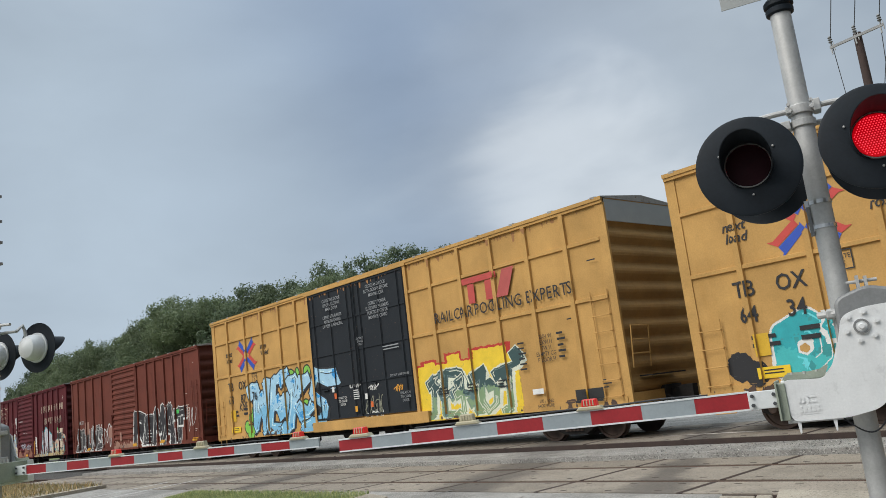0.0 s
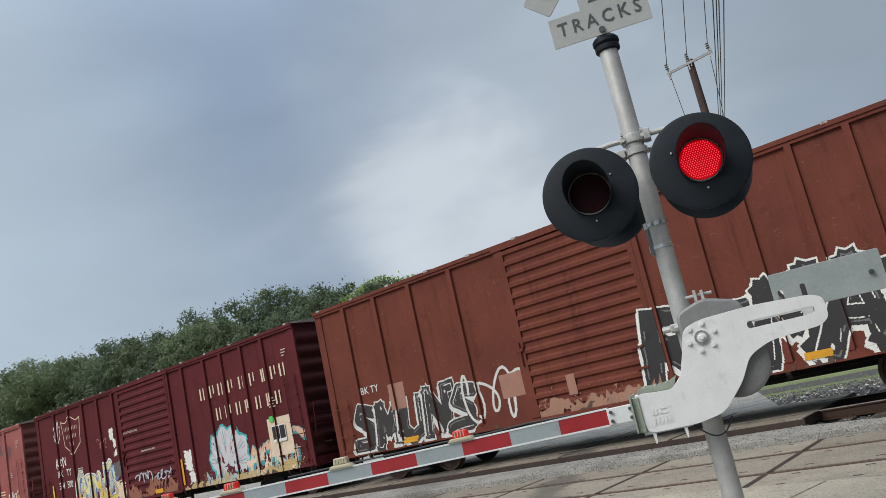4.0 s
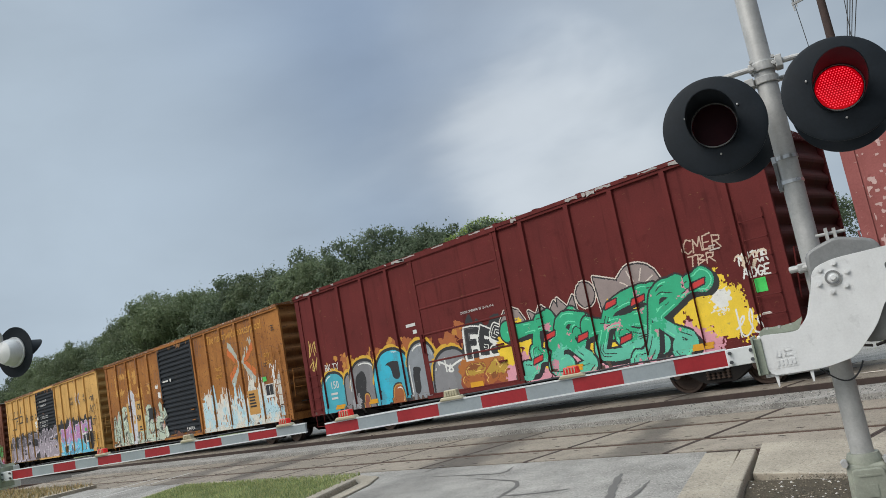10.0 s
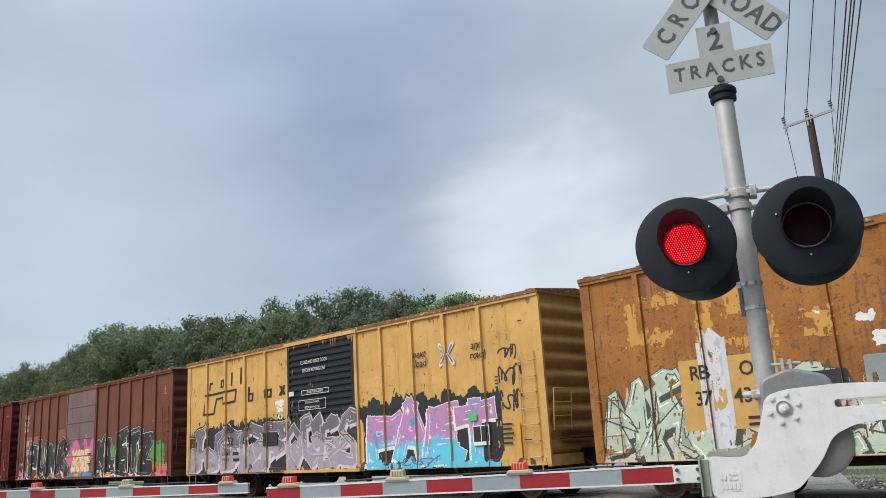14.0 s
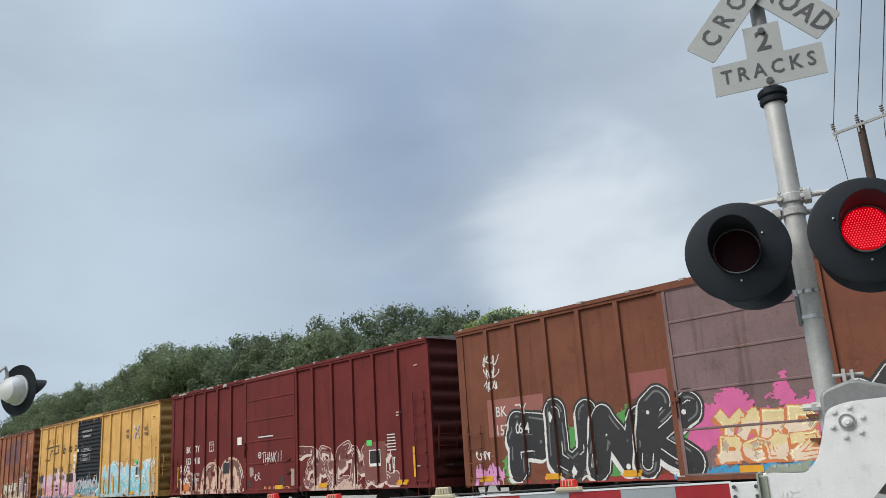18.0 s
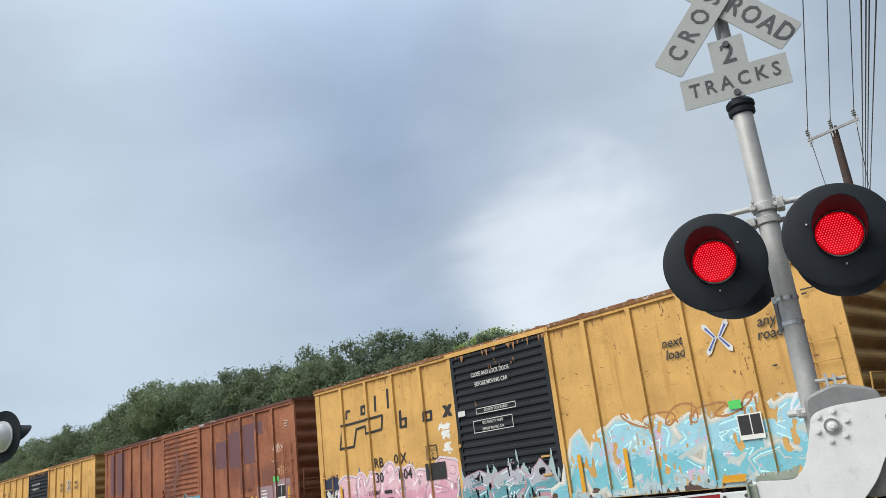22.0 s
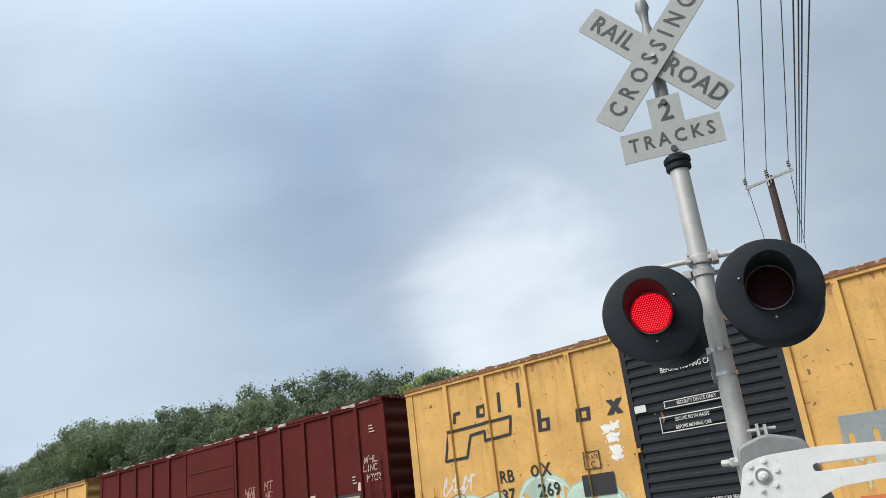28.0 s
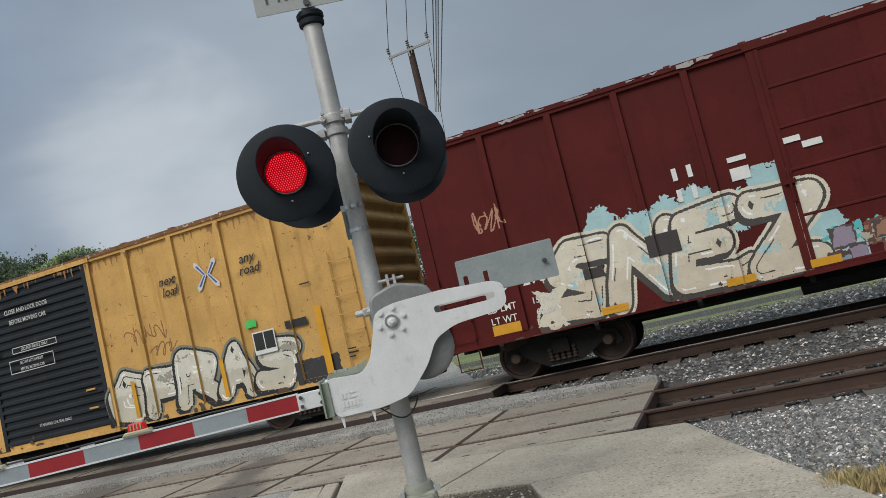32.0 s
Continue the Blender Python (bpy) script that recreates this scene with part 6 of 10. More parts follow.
    def bubbles(self, shapes, line, rim=WHITE, halo=None):
        """Round-topped shapes (x0, x1, top, colour) with a pale rim and a dark line."""
        for x0, x1, top, rgb in shapes:
            w = self.window(x0 - 0.1, x1 + 0.1, self.low, top + 0.1)
            v, x, z = w
            cx, rx = (x0 + x1) / 2, (x1 - x0) / 2
            rz = min((top - self.low), 1.25 * rx)
            u = np.abs((x - cx) / rx + 0.12 * (speckle(x, z, 0.6, 3) - 0.5))
            t = np.where(z > top - rz, (z - (top - rz)) / rz, 0)
            d = (1 - (u ** 2.4 + t ** 2.4) ** (1 / 2.4)) * min(rx, rz)
            if halo:
                v[(d > -0.10) & (z > top - 0.75 * rz) & (d + 0.09 * speckle(x, z, 0.12, 6) > -0.03)] = self.ink(halo)
            v[d > -0.02] = self.ink(line)
            v[d > 0.012] = self.ink(rim)
            v[d > 0.045] = self.ink(rgb)
            n = speckle(x, z, 0.5, int(x0 * 10) + 4) + 0.12 * speckle(x, z, 0.03, 8)
            v[(d > 0.06) & (n > 0.70)] = self.ink(tuple(c * 0.72 + 0.03 for c in rgb))
            v[(d > 0.075) & (d < 0.105) & (speckle(x, z, 0.5, int(x0 * 10) + 9) > 0.6)] = self.ink((0.66, 0.66, 0.63))
            v[(d > 0.30 * rx) & (speckle(x, z, 0.4, int(x0 * 10) + 12) > 0.74)] = self.ink(line)
            v[(d > 0.06) & (n < 0.22)] = self.ink(tuple(min(0.7, c * 1.25 + 0.03) for c in rgb))

    def scribble(self, x, z, w, h, rgb, seed, n=4, thick=0.018):
        """A quick tag: loops, hooks and a slash or two in one hand."""
        rng = random.Random(seed)
        lines, line = [], []
        steps = 16 * n
        lean, wob = rng.uniform(0.1, 0.35), rng.uniform(1.3, 1.9)
        for i in range(steps + 1):
            t = i / steps
            ph = 2 * math.pi * n * t
            amp = 0.5 * h * (0.75 + 0.25 * math.sin(ph * 0.37 + seed))
            zz = z + h / 2 + amp * math.sin(ph * 0.8 + 0.6 * math.sin(ph * 0.31 + seed))
            xx = x + w * t + 0.45 * w / n * math.cos(ph * wob * 0.55 + seed) + lean * (zz - z - h / 2)
            line.append((xx, zz))
            if rng.random() < 0.045 * 1.6 and len(line) > 5:
                lines.append(line)
                line = [(xx + rng.uniform(0.02, 0.12) * w / n, z + h * rng.random())]
        lines.append(line)
        for _ in range(max(1, n // 2)):
            ax = x + w * rng.random()
            lines.append([(ax, z + h * rng.uniform(0.0, 0.3)), (ax + rng.uniform(-0.1, 0.3) * w / n, z + h * rng.uniform(0.7, 1.1))])
        self.spray_lines([l for l in lines if len(l) > 1], max(thick, 0.0095), rgb)

    def tag(self, text, x, z, w, h, rgb, seed, thick=0.014):
        """Quick capitals in one line width."""
        self.spray_lines(scrawl([ALPHABET.index(k) for k in text], x, z, w, h, random.Random(seed), 0.15, 0.04), thick, rgb)

    def peel(self, x0, x1, seed, share=0.5):
        """Pale patches along the roof's edge, where the paint has flaked off."""
        rng, g, e = random.Random(seed), Geo(), self.eave
        x = x0
        while x < x1:
            w = rng.uniform(0.08, 0.55)
            if rng.random() < share:
                lo, n = e - rng.uniform(0.01, 0.10), max(3, int(w / 0.07))
                low = [(self.x(x) + w * i / n, lo + rng.uniform(-0.02, 0.03)) for i in range(n + 1)]
                high = [(self.x(x) + w * (n - i) / n, e + 0.024 - rng.uniform(0.0, 0.025)) for i in range(n + 1)]
                g.prism(low + high, "y", -1.5865, -1.561)
            x += w * rng.uniform(0.8, 1.6)
        part("peeled_patch", g, BAREROOF, self.car, "pale bare metal where paint has flaked off")

    def drips(self, x0, x1, z1, rgb, seed, top=0.35):
        """A buffed-out band with a ragged, running upper edge and worn patches."""
        w = self.window(x0, x1, self.low, z1 + top + 0.1)
        v, x, z = w
        edge = z1 + top * 1.5 * (speckle(x, z * 0 + 1, 0.30, seed) - 0.5) + top * 0.9 * (speckle(x, z * 0 + 5, 0.07, seed) - 0.5)
        n = speckle(x, z, 0.22, seed + 3) * 0.6 + speckle(x, z * 0.35, 0.05, seed + 4) * 0.4
        v[(z < edge) & (n < 0.68)] = self.ink(rgb)
        v[(z < edge - 0.06) & (n < 0.30)] = self.ink(tuple(c * 0.75 + 0.02 for c in rgb))
        fleck = speckle(x, z, 0.026, seed + 6) * 0.62 + speckle(x, z, 0.3, seed + 7) * 0.38
        v[(z < edge + 0.2) & (fleck > 0.80)] = self.ink(rgb)
        v[(z < edge) & (fleck < 0.17)] = self.ink(tuple(c * 0.35 for c in rgb))

    def weather(self, x0, x1, z0, z1, seed, level=0.72):
        """Wears holes into the sprayed layer, with flakes and runs."""
        w = self.window(x0, x1, z0, z1)
        v, x, z = w
        n = speckle(x, z, 0.25, seed) * 0.5 + speckle(x, z * 0.4, 0.06, seed + 1) * 0.5
        v[n > level] = 0

    def reporting(self, a, b, x, z, rgb, size=0.30, gap=0.75):
        self.words(a[0], x, z, size, rgb, 0.01, 0, 0.9)
        self.words(a[1], x + gap, z, size, rgb, 0.01, 0, 0.9)
        self.words(b[0], x, z - size * 1.75, size, rgb, 0.01, 0, 0.9)
        self.words(b[1], x + gap, z - size * 1.75, size, rgb, 0.01, 0, 0.9)

    def stains(self, x0, x1, z0, z1, rgb, seed, level=0.70):
        """Runs of rust down the sheets, in long ragged streaks and a few blots."""
        v, x, z = self.window(x0, x1, z0, z1)
        n = speckle(x, z * 0.10, 0.045, seed) * 0.42 + speckle(x, z, 0.8, seed + 1) * 0.40 + speckle(x, z, 0.03, seed + 2) * 0.18
        v[n > level] = self.ink(rgb)

    def plate_mark(self, x, z, letter, rgb):
        """Clearance plate: a square outline with two short lines of letters."""
        self.paint(stroke([(x, z), (x + 0.33, z), (x + 0.33, z + 0.32), (x, z + 0.32), (x, z)], 0.011), rgb, "plate_mark")
        self.words("PLATE", x + 0.165, z + 0.215, 0.085, rgb, 0.003, 0, 0.9)
        self.words(letter, x + 0.165, z + 0.07, 0.13, rgb, 0.006)

    def plates(self, x, z, panel=None):
        """Inspection stencils: two dark squares in white frames and a green sticker."""
        if panel:
            self.paint([rect(x - 0.25, z - 0.35, x + 0.75, z + 0.65)], panel, "paint_patch")
        self.paint([rect(x, z, x + 0.52, z + 0.44)], WHITE, "stencil_frame")
        self.paint([rect(x + 0.025, z + 0.08, x + 0.25, z + 0.415), rect(x + 0.27, z + 0.08, x + 0.495, z + 0.415)], BLACK, "stencil_panel")
        self.paint([rect(x - 0.1, z + 0.55, x + 0.15, z + 0.70)], (0.07, 0.50, 0.10), "green_sticker")

    def reflectors(self, xs, z=None, tall=False):
        z = self.base + 0.06 if z is None else z
        for x in xs:
            self.paint([rect(x, z, x + (0.10 if tall else 0.46), z + (0.75 if tall else 0.12))], SAFETY, "reflector", "amber reflective strip")


WHEELMESH = None


def wheel_mesh():
    g = Geo()
    for s in (-1, 1):
        prof = [(0.0, s * 0.66), (0.10, s * 0.66), (0.12, s * 0.70), (0.30, s * 0.72), (0.355, s * 0.69), (SHAFT + 0.025, s * 0.66), (SHAFT + 0.028, s * 0.69), (SHAFT, s * 0.705), (SHAFT - 0.008, s * 0.80), (0.36, s * 0.80), (0.345, s * 0.765), (0.16, s * 0.755), (0.12, s * 0.80), (0.0, s * 0.80)]
        g.spin(prof, "y", 24)
    g.tube((0, -1.0, 0), (0, 1.0, 0), 0.075, n=10)
    # lightening marks that let the turning be seen
    for i in range(4):
        a = math.pi / 2 * i
        for s in (-1, 1):
            g.spin([(0.0, s * 0.77), (0.022, s * 0.77)], "y", 6, (0.25 * math.cos(a), 0, 0.25 * math.sin(a)))
    me = g.mesh("wheelset", True)
    me.materials.append(WHEELSTEEL)
    return me


WHEELMESH = wheel_mesh()
coils = Geo()
for k in range(4):
    coils.spin([(0.030, 0.06 * k), (0.048, 0.06 * k + 0.008), (0.048, 0.06 * k + 0.026), (0.030, 0.06 * k + 0.034), (0.030, 0.06 * k + 0.06)], "z", 8)
SPRINGMESH = coils.mesh("spring")


def oxide(name, base, **kw):
    a = dict(rough=0.70, vary=0.22, scale=1.1, grain=30, bump=0.14, spec=0.12, streak=0.5, streak_col=tuple(c * 0.42 for c in base), spots=0.35, spot_col=tuple(c * 0.5 for c in base), chips=0.2, chip_col=(0.16, 0.07, 0.035), depth=0.004)
    a.update(kw)
    return surface(name, base, **a)


YEL = oxide("yellow_car_paint", (0.55, 0.33, 0.112), streak_col=(0.30, 0.14, 0.04), chips=0.08)
YEL_NEW = oxide("bright_yellow_car_paint", (0.48, 0.282, 0.097), streak=0.18, streak_col=(0.36, 0.18, 0.04), spots=0.12, chips=0.0)
YEL_RUST = oxide("rusting_yellow_car_paint", (0.32, 0.138, 0.042), dark=(0.21, 0.080, 0.027), light=(0.42, 0.19, 0.055), streak=0.6, streak_col=(0.15, 0.06, 0.022), chips=0.55)
DKRED = oxide("dark_oxide_red_paint", (0.118, 0.023, 0.022), chips=0.04)
WCRED = oxide("maroon_car_paint", (0.092, 0.018, 0.022), chips=0.08)
BRRED = oxide("brown_red_car_paint", (0.135, 0.040, 0.028), streak=0.5)
FADED = oxide("faded_pink_red_paint", (0.28, 0.092, 0.086), dark=(0.22, 0.07, 0.065), light=(0.335, 0.118, 0.11), streak=0.45, streak_col=(0.17, 0.055, 0.05), chips=0.1, chip_col=(0.42, 0.30, 0.27))
BROWN = oxide("brown_car_paint", (0.150, 0.058, 0.036))
RUST = oxide("rust_orange_paint", (0.275, 0.108, 0.062), dark=(0.19, 0.066, 0.04), light=(0.36, 0.155, 0.088), streak=0.55, streak_col=(0.12, 0.04, 0.022), chips=0.5)
REDNEW = oxide("brick_red_car_paint", (0.084, 0.0135, 0.0118), streak=0.3, chips=0.0)
DOORBLACK = oxide("black_door_paint", (0.021, 0.025, 0.030), streak=0.3, streak_col=(0.032, 0.034, 0.038), spots=0.3, spot_col=(0.022, 0.02, 0.022), spec=0.16, chips=0.12, chip_col=(0.09, 0.06, 0.05))
GREYDOOR = oxide("grey_violet_door_paint", (0.17, 0.115, 0.115))
FLAKY = oxide("flaking_brown_roof", (0.20, 0.095, 0.045), chips=0.6, chip_col=(0.42, 0.38, 0.34))
FLAKYRED = oxide("flaking_red_roof", (0.11, 0.020, 0.018), chips=0.6, chip_col=(0.42, 0.36, 0.34))
ROOFGREY = oxide("galvanized_roof", (0.34, 0.33, 0.31), metal=0.3, spots=0.5, spot_col=(0.16, 0.09, 0.06))
RUSTROOF = oxide("rusted_roof", (0.11, 0.055, 0.05))
BAREROOF = oxide("bare_weathered_metal", (0.36, 0.34, 0.33), spots=0.6, spot_col=(0.16, 0.10, 0.09), chips=0.3)

L50 = 15.7
RIBS_BK = [0.95, 1.9, 2.85, 3.85, 4.9, 10.25, 11.3, 12.35, 13.4, 14.5]
RIBS_RB = [1.25, 2.45, 3.65, 4.85, 10.4, 11.6, 12.8, 14.0]
RIBS_TB = [1.15, 2.5, 3.75, 5.0, 6.1, 13.1, 14.3, 15.5, 16.7, 17.9]
DOOR = (6.0, 9.2)


def tall_yellow(left, n, doors):
    c = Boxcar(left, 18.98, 5.18, YEL_NEW, YEL_NEW, (*doors, "double"), DOORBLACK, "tall yellow boxcar with black double doors and graffiti", RIBS_TB, True, ROOFGREY, 0.08)
    # pooled-car emblem: two crossed arrows, red and blue
    x, z = 2.52, 3.70
    for s in (-1, 1):
        for t in (-1, 1):
            d = Vector((s * 0.60, t * 0.42)).normalized()
            nv = Vector((-d.y, d.x)) * (1 if s * t > 0 else -1)
            for k, rgb in ((0.075, (0.02, 0.07, 0.40)), (-0.075, (0.50, 0.05, 0.04))):
                a, b = Vector((x, z)) + d * (0.10 if k > 0 else 0.16) + nv * k, Vector((x, z)) + d * 0.70 + nv * k
                w = nv * 0.068
                tip = b + d * 0.10 + w * (1.9 if k > 0 else -1.9)
                c.paint([[tuple(q) for q in ((a - w, b - w, tip, b + w, a + w) if k < 0 else (a - w, b - w, b + w, tip, a + w))]], rgb, "emblem")
    for t, xx, zz in (("next", 1.15, 3.86), ("load", 1.17, 3.64), ("any", 3.80, 3.88), ("road", 3.86, 3.66)):
        c.words(t, xx, zz, 0.19, BLACK, 0.012, 0.25)
    c.words("TB", 1.14, 2.67, 0.30, BLACK, 0.012, 0, 0.9)
    c.words("OX", 2.05, 2.67, 0.30, BLACK, 0.012, 0, 0.9)
    c.words(n[0], 1.15, 2.20, 0.30, BLACK, 0.012, 0, 0.9)
    c.words(n[1], 2.07, 2.20, 0.30, BLACK, 0.012, 0, 0.9)
    c.bars(1.15, 1.75, 2, 0.6, 0.07, 0.07, BLACK, 3)
    c.bars(2.05, 1.80, 2, 0.5, 0.08, 0.08, BLACK, 4)
    c.plate_mark(2.85, 2.70, "F", BLACK)
    c.paint([rect(1.15, 1.05, 1.75, 1.25)], (0.75, 0.50, 0.02), "sticker")
    c.paint([rect(1.18, 1.45, 1.45, 1.85)], (0.60, 0.36, 0.02), "sticker")
    c.bars(1.25, 1.18, 2, 0.4, 0.025, 0.03, BLACK, 6)
    for x0 in (13.0, 14.1, 15.2):
        c.bars(x0, 1.62, 3, 0.4, 0.03, 0.04, BLACK, int(x0))
    return c


def build_train():
    # first tall yellow car
    c = tall_yellow(-8.40, ("64", "34"), (6.9, 12.0))
    c.mural([6, 4, 6], 1.5, 4.9, 2.05, TEAL, WHITE, 5, 0.22, 0.04, None, (0.05, 0.42, 0.42), None)
    c.paint([disc(0.8, 1.3, 0.28, 12), disc(1.1, 1.15, 0.25, 12)], BLACK, "graffiti_blot")
    c.finish()
    # second tall yellow car
    c = tall_yellow(-29.22, ("63", "87"), (6.92, 12.08))
    c.words("76", 2.95, 2.22, 0.30, BLACK, 0.012, 0, 0.9)
    c.tag("KMF", 1.72, 1.80, 0.72, 0.26, BLACK, 3, 0.02)
    blobs = ((2.25, 1.20, 0.20), (2.55, 1.02, 0.24), (2.80, 1.72, 0.15), (2.70, 1.5, 0.17), (4.0, 2.42, 0.15), (4.6, 2.62, 0.20), (5.5, 2.66, 0.22), (5.95, 2.75, 0.16), (6.5, 2.72, 0.20), (7.35, 2.5, 0.16), (5.05, 1.75, 0.22), (6.3, 1.62, 0.24), (7.4, 1.35, 0.26))
    c.spray_polys([disc(x, z, r + 0.045, 16) for x, z, r in blobs], BLACK)
    c.spray_polys([disc(x, z, r, 16) for x, z, r in blobs], (0.20, 0.50, 0.07))
    c.mural("WEKS", 2.75, 7.75, 2.70, (0.33, 0.55, 0.70), BLACK, 8, 0.16, 0.042, None, (0.18, 0.44, 0.64), None, wild=0.07, slant=0.3, split=0.45, third=(0.02, 0.26, 0.58), flow="sharp")
    for i, t in enumerate(("CLOSE THIS DOOR", "BEFORE CLOSING", "MAIN DOOR")):
        c.words(t, 8.35, 4.74 - 0.135 * i, 0.10, DOORTEXT, 0.008, 0, 0.85)
    for i, t in enumerate(("CIERRE ESTA PUERTA", "ANTES DE CERRAR", "LA PUERTA PRINCIPAL")):
        c.words(t, 8.35, 4.23 - 0.135 * i, 0.10, DOORTEXT, 0.008, 0, 0.8)
    for i, t in enumerate(("CLOSE AND LOCK", "BOTH DOORS BEFORE", "MOVING CAR")):
        c.words(t, 10.72, 4.80 - 0.135 * i, 0.10, DOORTEXT, 0.008, 0, 0.85)
    for i, t in enumerate(("CIERRE Y PONGA", "EL SEGURO EN AMBAS", "PUERTAS ANTES DE", "MOVER EL CARRO")):
        c.words(t, 10.72, 4.29 - 0.135 * i, 0.10, DOORTEXT, 0.008, 0, 0.8)
    for i, t in enumerate(("SECURITY", "DEVICE", "ONLY")):
        c.words(t, 9.72, 3.38 - 0.09 * i, 0.06, DOORTEXT, 0.008)
    for i, t in enumerate(("UNLATCH", "TO CLOSE", "DOOR")):
        c.words(t, 11.62, 1.66 - 0.10 * i, 0.07, DOORTEXT, 0.008)
        c.words(t, 8.55, 1.75 - 0.10 * i, 0.07, STENCIL, 0.012)
    c.words("DO NOT LUBE DOORS", 11.45, 2.17, 0.06, DOORTEXT, 0.008)
    c.bars(10.8, 2.98, 2, 0.8, 0.03, 0.05, DOORTEXT, 6)
    c.bars(9.15, 1.9, 5, 0.3, 0.03, 0.03, STENCIL, 5)
    c.scribble(8.9, 2.0, 0.6, 0.14, STENCIL, 6, 5, 0.012)
    c.scribble(11.1, 1.72, 0.4, 0.18, (0.65, 0.30, 0.03), 4, 4, 0.012)
    c.scribble(9.6, 1.1, 0.9, 0.6, GREY, 5, 4, 0.014)
    # company emblem as plain bars
    c.paint([rect(14.37, 4.10, 15.62, 4.25), rect(14.56, 3.6, 14.80, 4.08), rect(15.20, 3.6, 15.44, 4.08)], (0.45, 0.06, 0.05), "emblem")
    c.paint([[(15.55, 3.6), (15.95, 3.6), (16.25, 4.25), (15.85, 4.25)]], (0.42, 0.08, 0.07), "emblem")
    c.words("RAILCAR", 13.90, 3.42, 0.29, BLACK, 0.004, 0, 0.88, 1.1)
    c.words("POOLING", 15.55, 3.42, 0.29, BLACK, 0.004, 0, 0.88, 1.1)
    c.words("EXPERTS", 17.25, 3.42, 0.29, BLACK, 0.004, 0, 0.88, 1.1)
    c.paint([rect(12.3, 2.2, 12.95, 2.40), rect(13.3, 2.2, 13.95, 2.50), rect(14.3, 2.2, 15.75, 2.52), rect(12.12, 1.9, 15.9, 2.30)], RED, "graffiti_block")
    c.paint([rect(12.15, 0.84, 15.95, 2.25), rect(12.45, 2.2, 12.9, 2.34), rect(13.4, 2.2, 13.9, 2.44), rect(14.4, 2.2, 15.6, 2.46)], YELLOW, "graffiti_block")
    c.mural("TEHUT", 12.4, 15.9, 2.08, (0.035, 0.075, 0.075), (0.62, 0.64, 0.52), 9, 0.11, 0.024, None, (0.20, 0.30, 0.16), None, wild=0.09, third=(0.10, 0.17, 0.17), flow="sharp")
    for i, t in enumerate(("EXH W", "EXW H", "9W H", "EMPTY CG", "FLOOR H")):
        c.words(t, 16.95, 2.48 - 0.13 * i, 0.10, BLACK, 0.004, 0, 0.85)
    c.bars(17.3, 2.48, 5, 0.25, 0.05, 0.08, BLACK, 8)
    c.bars(16.05, 2.40, 6, 0.28, 0.04, 0.08, BLACK, 7)
    c.paint([rect(17.62, 0.94, 18.40, 1.22)], (0.02, 0.02, 0.02), "sticker")
    c.paint([rect(17.65, 0.97, 18.37, 1.19)], (0.72, 0.36, 0.01), "sticker", lift=0.004)
    c.words("THIS CAR", 18.01, 1.12, 0.075, BLACK, 0.006)
    c.words("EXCESS HEIGHT", 18.01, 1.02, 0.07, BLACK, 0.006)
    c.words("LIFT AND", 16.75, 1.05, 0.075, BLACK, 0.004)
    c.words("JACK HERE", 16.75, 0.95, 0.075, BLACK, 0.004)
    c.paint([rect(16.35, 1.22, 16.75, 1.34)], WHITE, "label")
    for x, z, rgb in ((9.75, 1.62, WHITE), (10.0, 1.38, (0.60, 0.12, 0.02)), (8.05, 1.95, WHITE), (8.15, 1.75, (0.60, 0.12, 0.02)), (9.2, 1.3, (0.65, 0.30, 0.02))):
        c.paint([rect(x, z, x + 0.12, z + 0.16)], rgb, "sticker")
    c.scribble(9.7, 0.98, 0.8, 0.3, WHITE, 91, 4, 0.0125)
    c.scribble(9.9, 1.85, 0.45, 0.2, WHITE, 92, 3, 0.0125)
    c.finish()
    # brown-red car with dark block letters
    c = Boxcar(-46.48, L50, 4.5, BRRED, BRRED, (*DOOR, "corrugated"), BRRED, "brown-red boxcar with black and white graffiti", [0.97, 2.1, 3.3, 4.6, 10.4, 11.35, 12.35, 13.3, 14.25], roof=ROOFGREY)
    c.mural("REMAT", 8.9, 14.2, 2.35, (0.018, 0.016, 0.018), WHITE, 11, 0.2, 0.034, None, None, None, slant=0.2, wild=0.05, plain=True)
    c.mural("SMUNS", 0.6, 4.6, 2.0, (0.03, 0.025, 0.025), STENCIL, 12, 0.13, 0.03, None, None, None)
    c.scribble(4.2, 1.0, 1.6, 1.1, STENCIL, 13, 4, 0.03)
    c.plates(13.5, 1.5)
    c.words("BK TY", 1.35, 2.30, 0.17, STENCIL, 0.01)
    c.drips(6.2, 9.0, 1.15, (0.30, 0.16, 0.11), 4, 0.25)
    c.scribble(14.5, 1.3, 0.7, 1.0, STENCIL, 31, 3, 0.014)
    c.bars(14.4, 2.3, 5, 0.35, 0.04, 0.07, (0.45, 0.28, 0.22), 4)
    c.paint([rect(5.3, 1.4, 5.9, 1.9), rect(7.0, 1.2, 7.2, 1.6), rect(2.0, 1.7, 2.5, 2.3)], (0.30, 0.15, 0.11), "paint_patch")
    c.reflectors((2.2, 8.6, 14.9))
    c.reflectors((11.6,), 0.95, False)
    c.finish()
    # maroon car with a large name on its side
    c = Boxcar(-63.38, L50, 4.5, WCRED, WCRED, (6.2, 9.45, "corrugated"), WCRED, "maroon boxcar with pale name blocks, shield and graffiti", [1.45, 2.6, 3.7, 4.8, 5.9, 10.3, 11.5, 12.4, 13.4, 14.4], roof=ROOFGREY)
